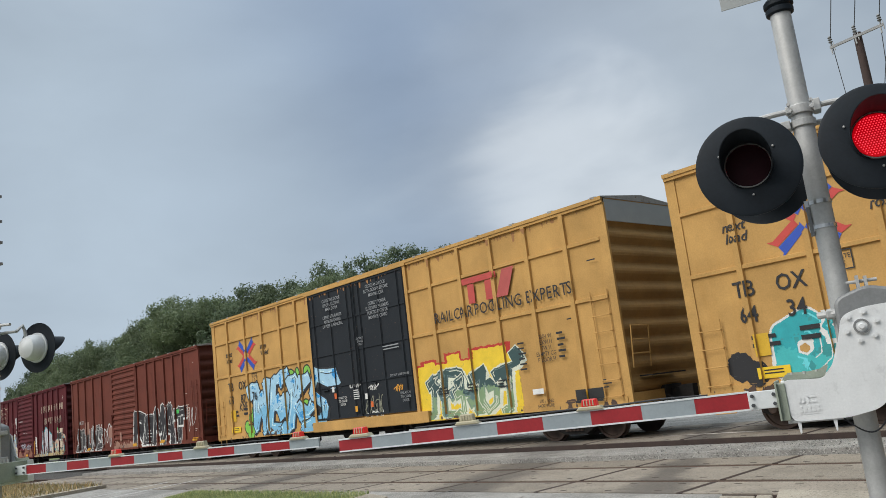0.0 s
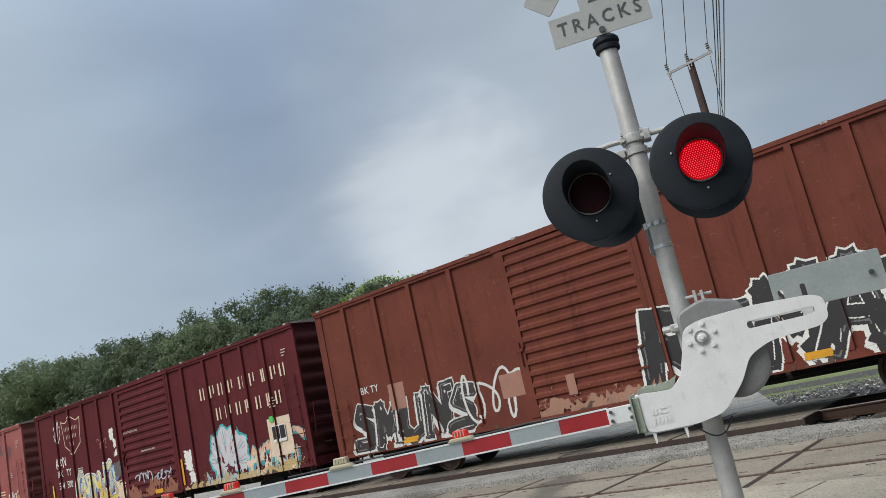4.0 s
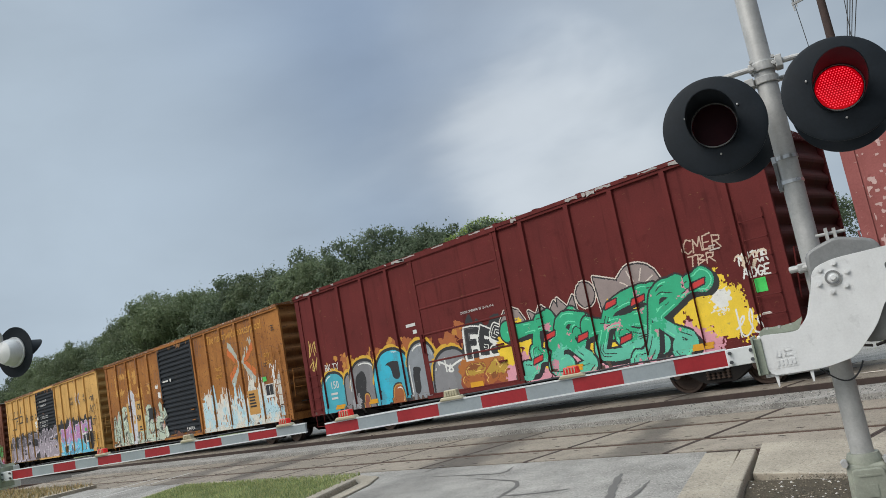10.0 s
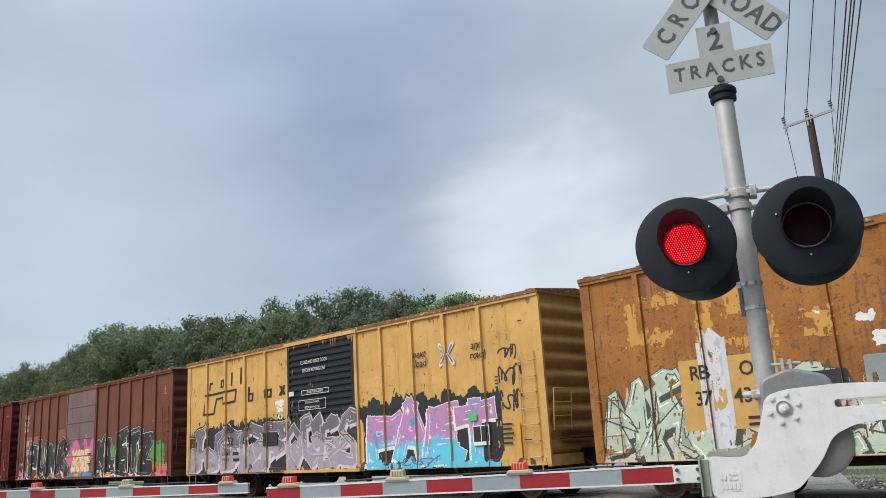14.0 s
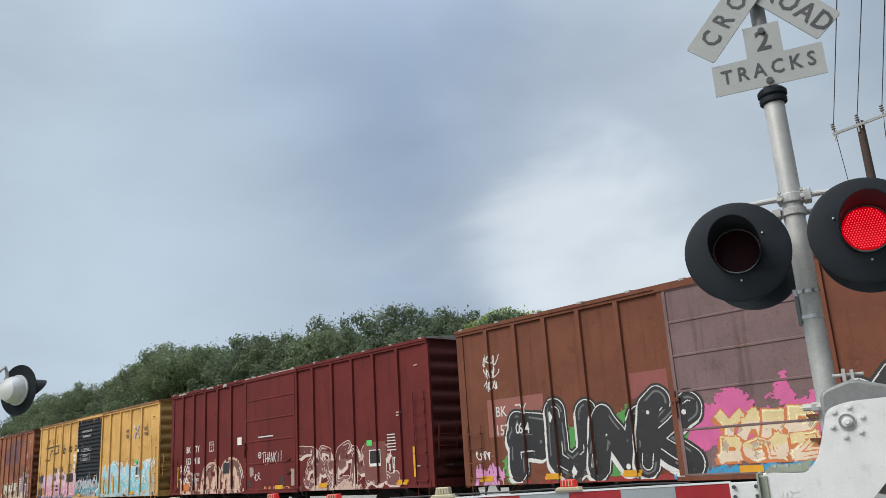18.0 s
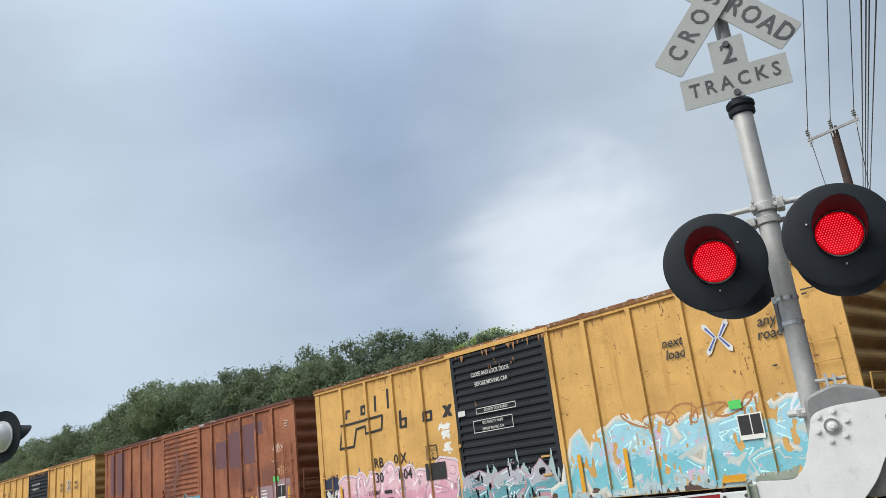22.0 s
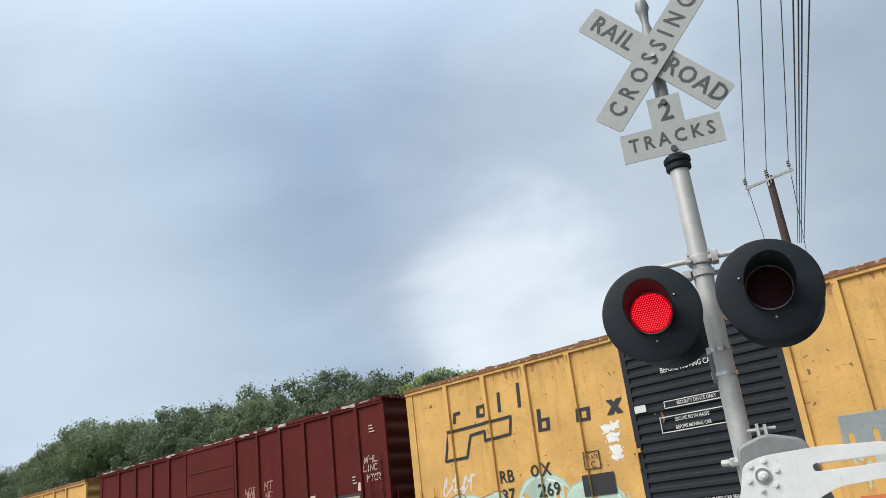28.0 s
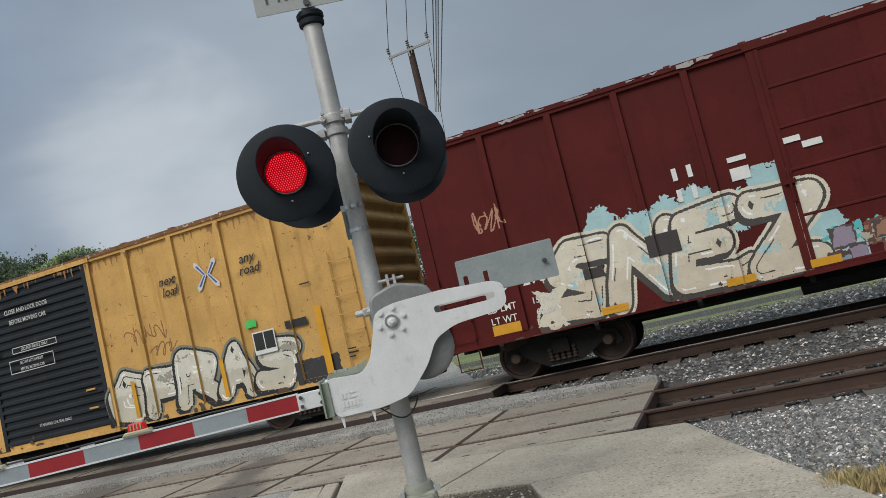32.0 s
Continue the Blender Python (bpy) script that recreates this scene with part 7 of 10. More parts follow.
    shield = [(1.92, 4.02), (2.22, 3.95), (2.65, 4.13), (3.07, 3.95), (3.37, 4.02), (3.30, 3.55), (3.25, 3.15), (2.65, 2.80), (2.05, 3.15), (2.0, 3.55)]
    c.paint([p for l in [shield + shield[:1]] for p in stroke(l, 0.017)], CREAM, "shield_outline")
    for n, zz in ((9, 3.66), (7, 3.38), (3, 3.12)):
        c.blocks(2.65 - n * 0.06, zz, n, 0.03, 0.13, 0.12, CREAM)
    c.reporting(("BK", "TY"), ("154", "500"), 1.47, 2.23, WHITE, 0.24, 0.65)
    c.plate_mark(2.86, 1.95, "C", STENCIL)
    for row, z, xs in (("name", 3.42, (11.2, 11.72, 12.15, 12.66, 13.2, 13.72, 14.27, 14.7, 15.1)), ("name", 2.75, (11.9, 12.42, 12.9, 13.35, 13.85, 14.35, 14.75))):
        for i, x in enumerate(xs):
            c.paint([rect(x - 0.12, z - 0.17, x - 0.05, z + 0.17), rect(x + 0.06, z - 0.17 + 0.1 * (i % 2), x + 0.11, z + 0.17)], CREAM, "name_block")
    c.mural([6, 0, 2, 1, 4], 2.64, 5.58, 2.16, (0.62, 0.58, 0.30), (0.10, 0.16, 0.34), 14, 0.14, 0.025, None, (0.62, 0.42, 0.06), WHITE, split=0.45, third=LBLUE, flow=True)
    # a fan of pale petals with blue-green outlines
    teal, chalk = (0.03, 0.33, 0.36), (0.50, 0.49, 0.52)
    petals = [(-150, 0.85), (160, 1.0), (125, 1.15), (92, 1.2), (60, 1.25), (32, 1.3), (5, 1.15)]
    for wide, rgb in ((0.44, teal), (0.36, chalk)):
        for deg, reach in petals:
            ca, sa = math.cos(radians(deg)), math.sin(radians(deg))
            grow = reach - (0.0 if rgb is teal else 0.07)
            leaf = [(grow * u, wide * reach * 0.8 * math.sin(math.pi * u ** 1.6)) for u in (0.05, 0.2, 0.4, 0.6, 0.75, 0.88, 0.97, 1.0)]
            leaf += [(u, -v) for u, v in reversed(leaf)]
            c.spray_polys([[(11.95 + u * ca - v * sa, 1.28 + u * sa + v * ca) for u, v in leaf]], rgb, 0.02, int(reach * 90))
            if rgb is chalk:
                for bend in (-0.12, 0.0, 0.12):
                    c.spray_lines([[(11.95 + 0.35 * ca, 1.28 + 0.35 * sa), (11.95 + grow * 0.85 * ca - bend * sa, 1.28 + grow * 0.85 * sa + bend * ca)]], 0.014, (0.40, 0.27, 0.30) if bend else teal)
    c.drips(10.8, 13.2, 1.0, (0.32, 0.40, 0.42), 15, 0.25)
    c.mural([3, 4, 7, 6], 13.0, 15.2, 1.9, (0.58, 0.36, 0.25), (0.05, 0.28, 0.32), 16, 0.17, 0.02, None, CREAM, None, wild=0.12, flow=True)
    c.weather(10.7, 15.4, 0.85, 2.4, 5, 0.70)
    c.scribble(1.25, 3.3, 0.55, 0.8, WHITE, 17, 3, 0.014)
    c.scribble(1.15, 2.45, 0.8, 0.35, WHITE, 18, 5, 0.018)
    c.scribble(0.95, 1.2, 0.6, 0.25, WHITE, 20, 5, 0.014)
    c.scribble(4.5, 2.6, 0.5, 0.5, (0.35, 0.14, 0.14), 21, 2, 0.014)
    c.spray_polys([rect(5.35, 2.9, 5.62, 3.3), rect(5.55, 2.65, 5.75, 2.95), rect(5.5, 2.35, 5.75, 2.55), rect(9.75, 1.4, 10.15, 1.95), rect(9.9, 1.0, 10.3, 1.35)], WHITE, 0.06, 9)
    c.spray_polys([rect(5.4, 1.7, 5.95, 2.15)], (0.10, 0.09, 0.09), 0.05, 4)
    c.spray_polys([rect(5.5, 0.9, 6.0, 1.5)], CREAM, 0.12, 5)
    c.plates(14.3, 1.6, CREAM)
    c.words("OPENING W10-8 H10-3", 7.9, 2.28, 0.06, STENCIL, 0.01)
    c.words("SECURITY DEVICE ONLY", 6.95, 2.98, 0.06, STENCIL, 0.01)
    c.drips(1.1, 5.9, 0.93, CREAM, 7, 0.15)
    c.drips(6.3, 9.3, 1.15, (0.24, 0.09, 0.05), 27, 0.4)
    c.scribble(6.9, 1.35, 1.0, 0.3, (0.40, 0.42, 0.48), 22, 5, 0.02)
    c.scribble(8.1, 1.3, 0.9, 0.3, (0.40, 0.42, 0.48), 23, 4, 0.016)
    c.drips(9.6, 15.4, 0.98, (0.45, 0.33, 0.15), 8, 0.2)
    c.reflectors((8.0,))
    c.reflectors((0.75, 9.55), 1.0, True)
    c.paint([rect(0.75, 1.2, 0.83, 1.9), rect(2.0, 0.9, 2.1, 1.15)], (0.70, 0.50, 0.02), "reflector")
    c.finish()
    # faded pink car
    c = Boxcar(-80.65, L50, 4.5, FADED, FADED, (5.95, 9.2, "corrugated"), FADED, "faded pinkish-red boxcar with worn graffiti", [0.7, 1.5, 2.4, 3.4, 4.4, 5.3, 10.3, 11.2, 12.2, 13.2, 14.2], roof=ROOFGREY)
    c.paint([rect(1.15, 1.60, 2.85, 2.62)], (0.30, 0.062, 0.052), "paint_patch")
    c.reporting(("BK", "TY"), ("154", "065"), 1.52, 2.42, CREAM, 0.24, 0.68)
    for i, (a, b) in enumerate((("LD LMT", "157300"), ("LT WT", "62700"))):
        c.words(a, 1.48, 1.50 - 0.19 * i, 0.13, CREAM, 0.004)
        c.words(b, 2.18, 1.50 - 0.19 * i, 0.13, CREAM, 0.004)
    c.plate_mark(3.95, 2.05, "C", CREAM)
    for px, pz, w, h in ((1.15, 3.25, 0.45, 0.7), (1.85, 3.25, 0.45, 0.75), (2.75, 3.3, 0.4, 0.6), (3.9, 3.4, 0.35, 0.3), (10.55, 3.25, 0.3, 0.5), (11.4, 3.2, 0.45, 0.65), (12.35, 3.3, 0.5, 0.55), (13.3, 3.55, 0.5, 0.4), (14.3, 3.3, 0.3, 0.5)):
        v, x, z = c.window(px, px + w, pz, pz + h)
        v[speckle(x + z * 0.7, z, 0.12, int(px * 7)) + 0.25 * speckle(x, z, 0.03, 3) > 0.56] = c.ink((0.12, 0.055, 0.055))
    c.bubbles(((2.2, 3.5, 1.62, (0.50, 0.32, 0.28)), (3.2, 4.5, 1.75, (0.54, 0.36, 0.31)), (4.3, 5.3, 1.72, (0.50, 0.33, 0.29))), (0.05, 0.035, 0.035), (0.50, 0.35, 0.31))
    c.weather(2.2, 5.9, 0.85, 2.1, 9, 0.80)
    c.drips(0.3, 5.9, 0.98, (0.55, 0.40, 0.35), 9, 0.25)
    v, x, z = c.window(0.15, 0.65, 0.9, 3.9)
    v[speckle(x, z, 0.07, 5) > 0.74] = c.ink((0.48, 0.32, 0.30))
    c.mural([6, 8, 6, 5, 0], 9.6, 13.2, 2.1, (0.60, 0.61, 0.58), (0.34, 0.52, 0.62), 21, 0.22, 0.034, None, (0.58, 0.55, 0.50), WHITE)
    c.weather(9.5, 13.4, 0.85, 2.3, 15, 0.66)
    c.paint([rect(9.95, 1.2, 10.5, 1.75)], (0.32, 0.07, 0.06), "paint_patch")
    c.paint([rect(10.62, 1.0, 10.82, 1.75), rect(11.42, 1.05, 11.62, 1.95), rect(12.42, 1.1, 12.62, 2.0)], (0.03, 0.026, 0.026), "graffiti_bar")
    c.paint([rect(6.2, 0.98, 9.0, 1.60)], (0.035, 0.03, 0.03), "tarred_patch")
    c.weather(6.1, 9.1, 0.9, 1.8, 25, 0.8)
    c.tag("VEOMIT", 9.75, 2.4, 2.3, 0.55, (0.56, 0.45, 0.42), 22, 0.015)
    c.scribble(5.45, 2.05, 0.28, 0.3, STENCIL, 23, 3, 0.011)
    c.spray_polys([rect(5.4, 1.4, 5.85, 1.75)], (0.09, 0.08, 0.08), 0.04, 6)
    c.scribble(14.05, 1.6, 0.75, 0.45, WHITE, 24, 4, 0.02)
    c.scribble(14.2, 1.2, 0.5, 0.3, WHITE, 26, 3, 0.018)
    c.paint([rect(13.1, 1.2, 13.95, 2.3)], (0.29, 0.055, 0.048), "paint_patch")
    c.bars(13.25, 2.1, 6, 0.5, 0.05, 0.06, CREAM, 6)
    c.plates(12.7, 1.6)
    c.paint([rect(13.55, 1.2, 13.78, 1.34)], (0.05, 0.60, 0.10), "sticker")
    c.reflectors((14.92,), 1.14, True)
    c.reflectors((0.95, 4.55), 1.1, True)
    c.reflectors((11.9,), 1.2, True)
    c.finish()
    # dark red car with green and blue pieces
    c = Boxcar(-97.92, L50, 4.5, DKRED, DKRED, (5.75, 9.05, "panel"), DKRED, "dark oxide-red boxcar with green and blue graffiti", [0.8, 2.3, 3.5, 4.7, 9.9, 11.3, 12.5, 13.8, 15.0], roof=FLAKYRED)
    rng = random.Random(31)
    c.spray_polys([disc(rng.uniform(0.8, 7.4), 2.1 + rng.uniform(-0.4, 0.25), rng.uniform(0.1, 0.26), 12) for _ in range(34)], (0.34, 0.10, 0.025), 0.06, 3)
    c.spray_polys([disc(rng.uniform(0.8, 7.4), 2.2 + rng.uniform(-0.4, 0.35), rng.uniform(0.03, 0.12), 10) for _ in range(40)], (0.46, 0.20, 0.03), 0.03, 4)
    c.bubbles(((0.65, 1.95, 2.02, (0.05, 0.34, 0.42)), (1.85, 2.5, 1.9, (0.20, 0.20, 0.21)), (2.15, 3.7, 2.18, (0.19, 0.19, 0.20)), (3.35, 5.2, 2.30, (0.03, 0.40, 0.54)), (4.9, 6.2, 2.32, (0.22, 0.24, 0.26)), (5.9, 7.5, 1.98, (0.20, 0.20, 0.21))), (0.02, 0.02, 0.022), (0.02, 0.02, 0.022), (0.58, 0.34, 0.03))
    c.bubbles(((4.1, 4.7, 1.35, (0.30, 0.09, 0.02)), (2.75, 3.05, 1.25, (0.26, 0.06, 0.03))), (0.03, 0.02, 0.02), (0.45, 0.25, 0.05))
    c.scribble(6.3, 1.3, 0.8, 0.4, WHITE, 27, 2, 0.025)
    c.spray_polys([disc(7.3 + 0.35 * k, 1.35 + 0.3 * (k % 2), 0.34, 12) for k in range(5)], (0.36, 0.12, 0.02), 0.1, 7)
    c.mural("FGS", 7.4, 8.75, 2.35, (0.02, 0.02, 0.022), WHITE, 28, 0.10, 0.034, (0.02, 0.02, 0.022), None, None, z0=1.6)
    c.mural([4, 8], 7.2, 8.6, 1.5, (0.40, 0.25, 0.03), (0.24, 0.05, 0.02), 40, 0.13, 0.02, None, (0.34, 0.10, 0.02), None)
    # crown of grey letters, yellow and pink clouds behind the green piece
    grey, chalk = (0.25, 0.20, 0.19), (0.60, 0.52, 0.46)
    crown = [[(9.05 + 0.36 * math.cos(a) * 1.1, 2.02 + 0.52 * math.sin(a)) for a in (3.3, 2.6, 2.0, 1.5, 1.0, 0.4, 0.0, -0.8)], [(9.75, 1.7), (9.6, 2.38), (9.85, 2.22), (10.0, 2.42), (10.2, 2.25), (10.4, 2.46), (10.55, 2.2), (10.5, 1.7)],
             [(10.45, 1.8), (10.5, 2.5), (10.75, 2.25), (10.95, 2.48), (11.0, 1.8)], [(11.3 + 0.24 * math.cos(a), 2.45 + 0.25 * math.sin(a)) for a in np.linspace(0, 6.0, 14)],
             [(11.7, 1.8), (11.6, 2.75), (12.2, 2.55), (12.25, 1.8)], [(12.65 + 0.55 * math.cos(a), 2.30 + 0.50 * math.sin(a)) for a in np.linspace(3.6, -0.5, 12)]]
    for wide, rgb in ((0.060, chalk), (0.035, BLACK), (0.0, grey)):
        for k, shape in enumerate(crown):
            if wide:
                c.spray_lines([shape + shape[:1]], wide, rgb)
            c.spray_polys([shape], grey, 0.0 if wide else 0.02, 40 + k)
    for a in (2.6, 1.9, 1.2, 0.5):
        c.spray_lines([[(12.65 + 0.2 * math.cos(a), 2.30 + 0.18 * math.sin(a)), (12.65 + 0.46 * math.cos(a), 2.30 + 0.42 * math.sin(a))]], 0.014, chalk)
    c.spray_polys([disc(8.9 + 0.36 * k, 1.0 + 0.18 * (k % 2), 0.34, 12) for k in range(15)], (0.62, 0.28, 0.34), 0.08, 8)
    c.spray_polys([disc(8.8 + 0.4 * k, 1.65 + 0.3 * math.sin(k * 1.7), 0.34, 12) for k in range(15)], YELLOW, 0.08, 9)
    c.spray_polys([disc(14.5, 1.6, 0.42, 14), disc(14.75, 1.3, 0.3, 12), disc(14.3, 2.0, 0.3, 12)], YELLOW, 0.12, 10)
    c.spray_polys([disc(14.4, 1.75, 0.22, 12)], WHITE, 0.12, 11)
    c.mural("TREK", 8.95, 13.9, 2.36, (0.02, 0.36, 0.18), BLACK, 30, 0.19, 0.04, None, (0.10, 0.46, 0.32), None, wild=0.07, slant=0.25, split=0.34, third=(0.55, 0.24, 0.30), flow=True)
    for x, z in ((10.1, 1.72), (11.0, 1.55), (11.9, 2.1), (12.1, 1.35), (12.6, 2.05), (14.0, 2.1), (9.6, 1.25)):
        bit = [(x - 0.16, z - 0.05), (x + 0.13, z + 0.02), (x + 0.16, z + 0.12), (x - 0.11, z + 0.07)]
        c.spray_lines([bit + bit[:1]], 0.03, BLACK)
        c.spray_polys([bit], (0.50, 0.03, 0.03))
    c.tag("CMER", 13.85, 2.72, 0.85, 0.26, (0.50, 0.36, 0.28), 33)
    c.tag("TBR", 13.9, 2.48, 0.6, 0.18, (0.50, 0.36, 0.28), 34)
    c.tag("MITOR", 14.95, 2.28, 0.55, 0.2, WHITE, 61, 0.016)
    c.tag("ADGE", 14.98, 2.04, 0.5, 0.18, WHITE, 62, 0.016)
    c.peel(5.4, 15.6, 3, 0.55)
    c.peel(0.1, 5.4, 4, 0.15)
    c.scribble(14.9, 2.2, 0.5, 0.3, CREAM, 34, 3, 0.016)
    c.scribble(14.6, 1.0, 0.6, 0.5, WHITE, 36, 3, 0.016)
    c.paint([rect(15.1, 1.75, 15.35, 2.0)], (0.05, 0.55, 0.10), "sticker")
    c.scribble(0.25, 2.1, 0.35, 0.45, (0.55, 0.38, 0.10), 35, 2, 0.016)
    c.scribble(0.22, 2.6, 0.38, 0.45, (0.55, 0.38, 0.10), 37, 2, 0.016)
    c.words("150", 1.35, 1.62, 0.22, STENCIL, 0.01)
    c.bars(1.1, 1.35, 2, 0.5, 0.06, 0.07, STENCIL, 4)
    c.words("BK TY", 1.35, 2.15, 0.2, STENCIL, 0.01)
    c.words("DOOR OPENING W 10-6 H 11-4", 8.0, 2.72, 0.06, STENCIL, 0.01)
    c.paint([rect(5.15, 2.72, 5.55, 2.80), rect(5.4, 2.52, 5.56, 2.62)], STENCIL, "label")
    c.reflectors((1.3, 3.0, 7.3, 10.4, 13.6))
    c.finish()
    # rusting orange car
    c = Boxcar(-114.93, L50, 4.5, YEL_RUST, YEL_RUST, (5.95, 9.25, "fine"), DOORBLACK, "rust-orange boxcar with a black door and pale graffiti", RIBS_RB, roof=FLAKY)
    old = (0.50, 0.25, 0.045)
    c.stains(0.1, 6.0, 0.9, 4.35, (0.17, 0.066, 0.026), 61, 0.63)
    c.stains(9.3, 15.6, 0.9, 4.35, (0.17, 0.066, 0.026), 64, 0.63)
    c.spray_polys([rect(0.9, 3.0, 1.9, 3.25), rect(0.9, 3.0, 1.15, 3.9), rect(0.9, 3.7, 2.1, 3.9), rect(2.5, 2.9, 2.75, 4.0), rect(3.0, 3.3, 3.35, 4.0), rect(3.5, 2.9, 3.9, 3.3), rect(4.4, 2.8, 4.9, 3.2), rect(2.2, 2.75, 3.9, 2.9)], old, 0.10, 3)
    c.weather(0.8, 5.0, 2.7, 4.1, 6, 0.58)
    c.words("The nationwide boxcar pool", 12.5, 4.08, 0.30, (0.50, 0.24, 0.035), 0.012, 0.15, 0.86)
    x, z = 12.87, 3.02
    for s, t in ((1, 1), (-1, -1), (-1, 1), (1, -1)):
        c.spray_polys([[(x + s * 0.02, z), (x + s * 0.18, z), (x + s * 0.90, z + t * 0.60), (x + s * 0.82, z + t * 0.80), (x + s * 0.6, z + t * 0.70)]], (0.36, 0.38, 0.33), 0.02, 4)
        c.spray_polys([[(x + s * 0.16, z + t * 0.02), (x + s * 0.90, z + t * 0.60), (x + s * 0.95, z + t * 0.36), (x + s * 0.42, z + t * 0.02)]], (0.50, 0.12, 0.02), 0.03, 5)
    c.weather(x - 1.0, x + 1.0, z - 0.85, z + 0.85, 8, 0.68)
    for t, xx, zz in (("next", 11.04, 3.02), ("load", 11.04, 2.76), ("any", 14.67, 3.06), ("road", 14.67, 2.8)):
        c.words(t, xx, zz, 0.2, (0.48, 0.22, 0.03), 0.012, 0.25)
    pale = (0.42, 0.50, 0.40)
    c.drips(0.1, 6.0, 1.75, (0.50, 0.36, 0.34), 41, 0.7)
    c.drips(0.1, 6.0, 1.45, (0.52, 0.48, 0.38), 42, 0.6)
    c.mural([2, 3, 5, 7, 8, 2], 0.1, 6.0, 2.25, pale, (0.05, 0.055, 0.05), 36, 0.14, 0.016, None, None, None, wild=0.16, flow="sharp")
    c.spray_lines(scrawl([0, 2, 4, 5, 3, 8], 0.1, 0.95, 5.9, 1.1, random.Random(3), 0.2, 0.2), 0.014, (0.05, 0.055, 0.05))
    c.weather(0.1, 6.0, 0.85, 2.4, 17, 0.80)
    c.paint([rect(1.95, 1.35, 3.85, 2.62)], (0.50, 0.29, 0.075), "paint_patch")
    c.drips(2.5, 2.9, 2.9, (0.55, 0.56, 0.60), 12, 0.4)
    c.paint([rect(2.4, 1.3, 2.48, 2.9), rect(2.85, 1.4, 2.95, 2.95)], (0.50, 0.52, 0.56), "paint_patch")
    c.words("RB", 2.37, 2.36, 0.26, BLACK, 0.012)
    c.words("OX", 3.42, 2.36, 0.26, BLACK, 0.012)
    c.words("37", 2.40, 1.90, 0.26, BLACK, 0.012)
    c.words("436", 3.26, 1.90, 0.26, BLACK, 0.012)
    c.bars(3.2, 1.5, 2, 0.55, 0.05, 0.06, BLACK, 3)
    c.drips(9.45, 15.3, 1.95, (0.60, 0.58, 0.52), 11, 0.9)
    c.drips(9.5, 15.3, 1.75, (0.40, 0.58, 0.64), 10, 1.0)
    c.drips(9.5, 15.3, 1.05, (0.58, 0.57, 0.50), 13, 0.4)
    c.scribble(10.0, 1.0, 3.6, 0.9, (0.60, 0.60, 0.55), 39, 4, 0.04)
    c.weather(9.4, 15.4, 0.85, 2.6, 19, 0.78)
    c.paint([rect(13.0, 1.2, 13.75, 2.0)], (0.46, 0.24, 0.06), "paint_patch")
    c.bars(13.1, 1.85, 5, 0.5, 0.05, 0.05, BLACK, 3)
    c.plates(14.3, 1.65)
    c.paint([rect(4.35, 1.75, 5.0, 2.2)], BLACK, "card_board")
    c.scribble(14.75, 2.1, 0.35, 0.7, WHITE, 40, 3, 0.016)
    c.spray_polys([rect(5.3, 2.9, 5.55, 3.05), rect(5.5, 2.5, 5.8, 2.75), rect(4.6, 3.1, 4.7, 3.2)], WHITE, 0.05, 13)
    c.paint([rect(6.3, 3.05, 6.85, 3.11), rect(7.0, 3.02, 7.12, 3.14)], STENCIL, "small_print")
    c.drips(6.1, 9.2, 1.0, (0.12, 0.045, 0.025), 33, 0.15)
    c.scribble(8.0, 1.05, 0.7, 0.12, STENCIL, 44, 5, 0.0125)
    c.finish()
    # yellow car with violet and grey pieces
    c = pool_car(-132.03, YEL, ("52", "614"))
    grey = (0.13, 0.112, 0.13)
    c.drips(0.1, 9.4, 2.05, (0.04, 0.036, 0.036), 51, 0.5)
    c.paint([disc(0.35 + 0.1 * k, 1.3 + 0.3 * (k % 3), 0.2, 10) for k in range(6)], BLACK, "graffiti_cloud")
    c.scribble(0.2, 1.1, 0.5, 0.7, WHITE, 52, 3, 0.014)
    c.mural("HGOF", 0.6, 6.0, 2.25, grey, (0.52, 0.47, 0.54), 41, 0.22, 0.020, BLACK, (0.30, 0.26, 0.30), BLACK, wild=0.09, flow="sharp")
    c.mural("OUES", 6.0, 9.4, 2.35, grey, (0.52, 0.46, 0.52), 42, 0.20, 0.020, None, (0.30, 0.26, 0.30), BLACK, wild=0.09, flow="sharp")
    c.drips(9.55, 14.5, 2.42, BLACK, 57, 0.35)
    c.spray_polys([disc(9.6 + 0.45 * k, 2.25 + 0.16 * (k % 2), 0.22, 12) for k in range(11)] + [rect(9.6, 0.86, 14.35, 2.3)], BLACK, 0.04, 58)
    c.mural("FAET", 9.8, 14.2, 2.25, (0.42, 0.20, 0.40), WHITE, 43, 0.24, 0.022, BLACK, (0.10, 0.48, 0.66), BLACK, split=0.42, slant=0.05)
    c.drips(9.7, 14.4, 1.0, (0.10, 0.46, 0.64), 54, 0.15)
    c.scribble(11.0, 0.9, 1.3, 0.22, (0.10, 0.10, 0.25), 55, 4, 0.016)
    c.scribble(14.5, 2.0, 0.6, 0.45, BLACK, 45, 3, 0.022)
    c.scribble(14.5, 2.55, 0.6, 0.45, BLACK, 46, 3, 0.022)
    c.scribble(14.6, 3.1, 0.4, 0.35, BLACK, 47, 2, 0.02)
    c.bars(14.5, 1.7, 5, 0.45, 0.04, 0.06, BLACK, 4)
    c.reflectors((14.95,), 1.0, True)
    c.plates(13.6, 1.3)
    c.finish()
    # brown car with a grey-violet door
    c = Boxcar(-149.09, L50, 4.5, BROWN, BROWN, (6.0, 9.2, "panel"), GREYDOOR, "brown boxcar with a grey-violet door and bold graffiti", RIBS_BK, roof=ROOFGREY)
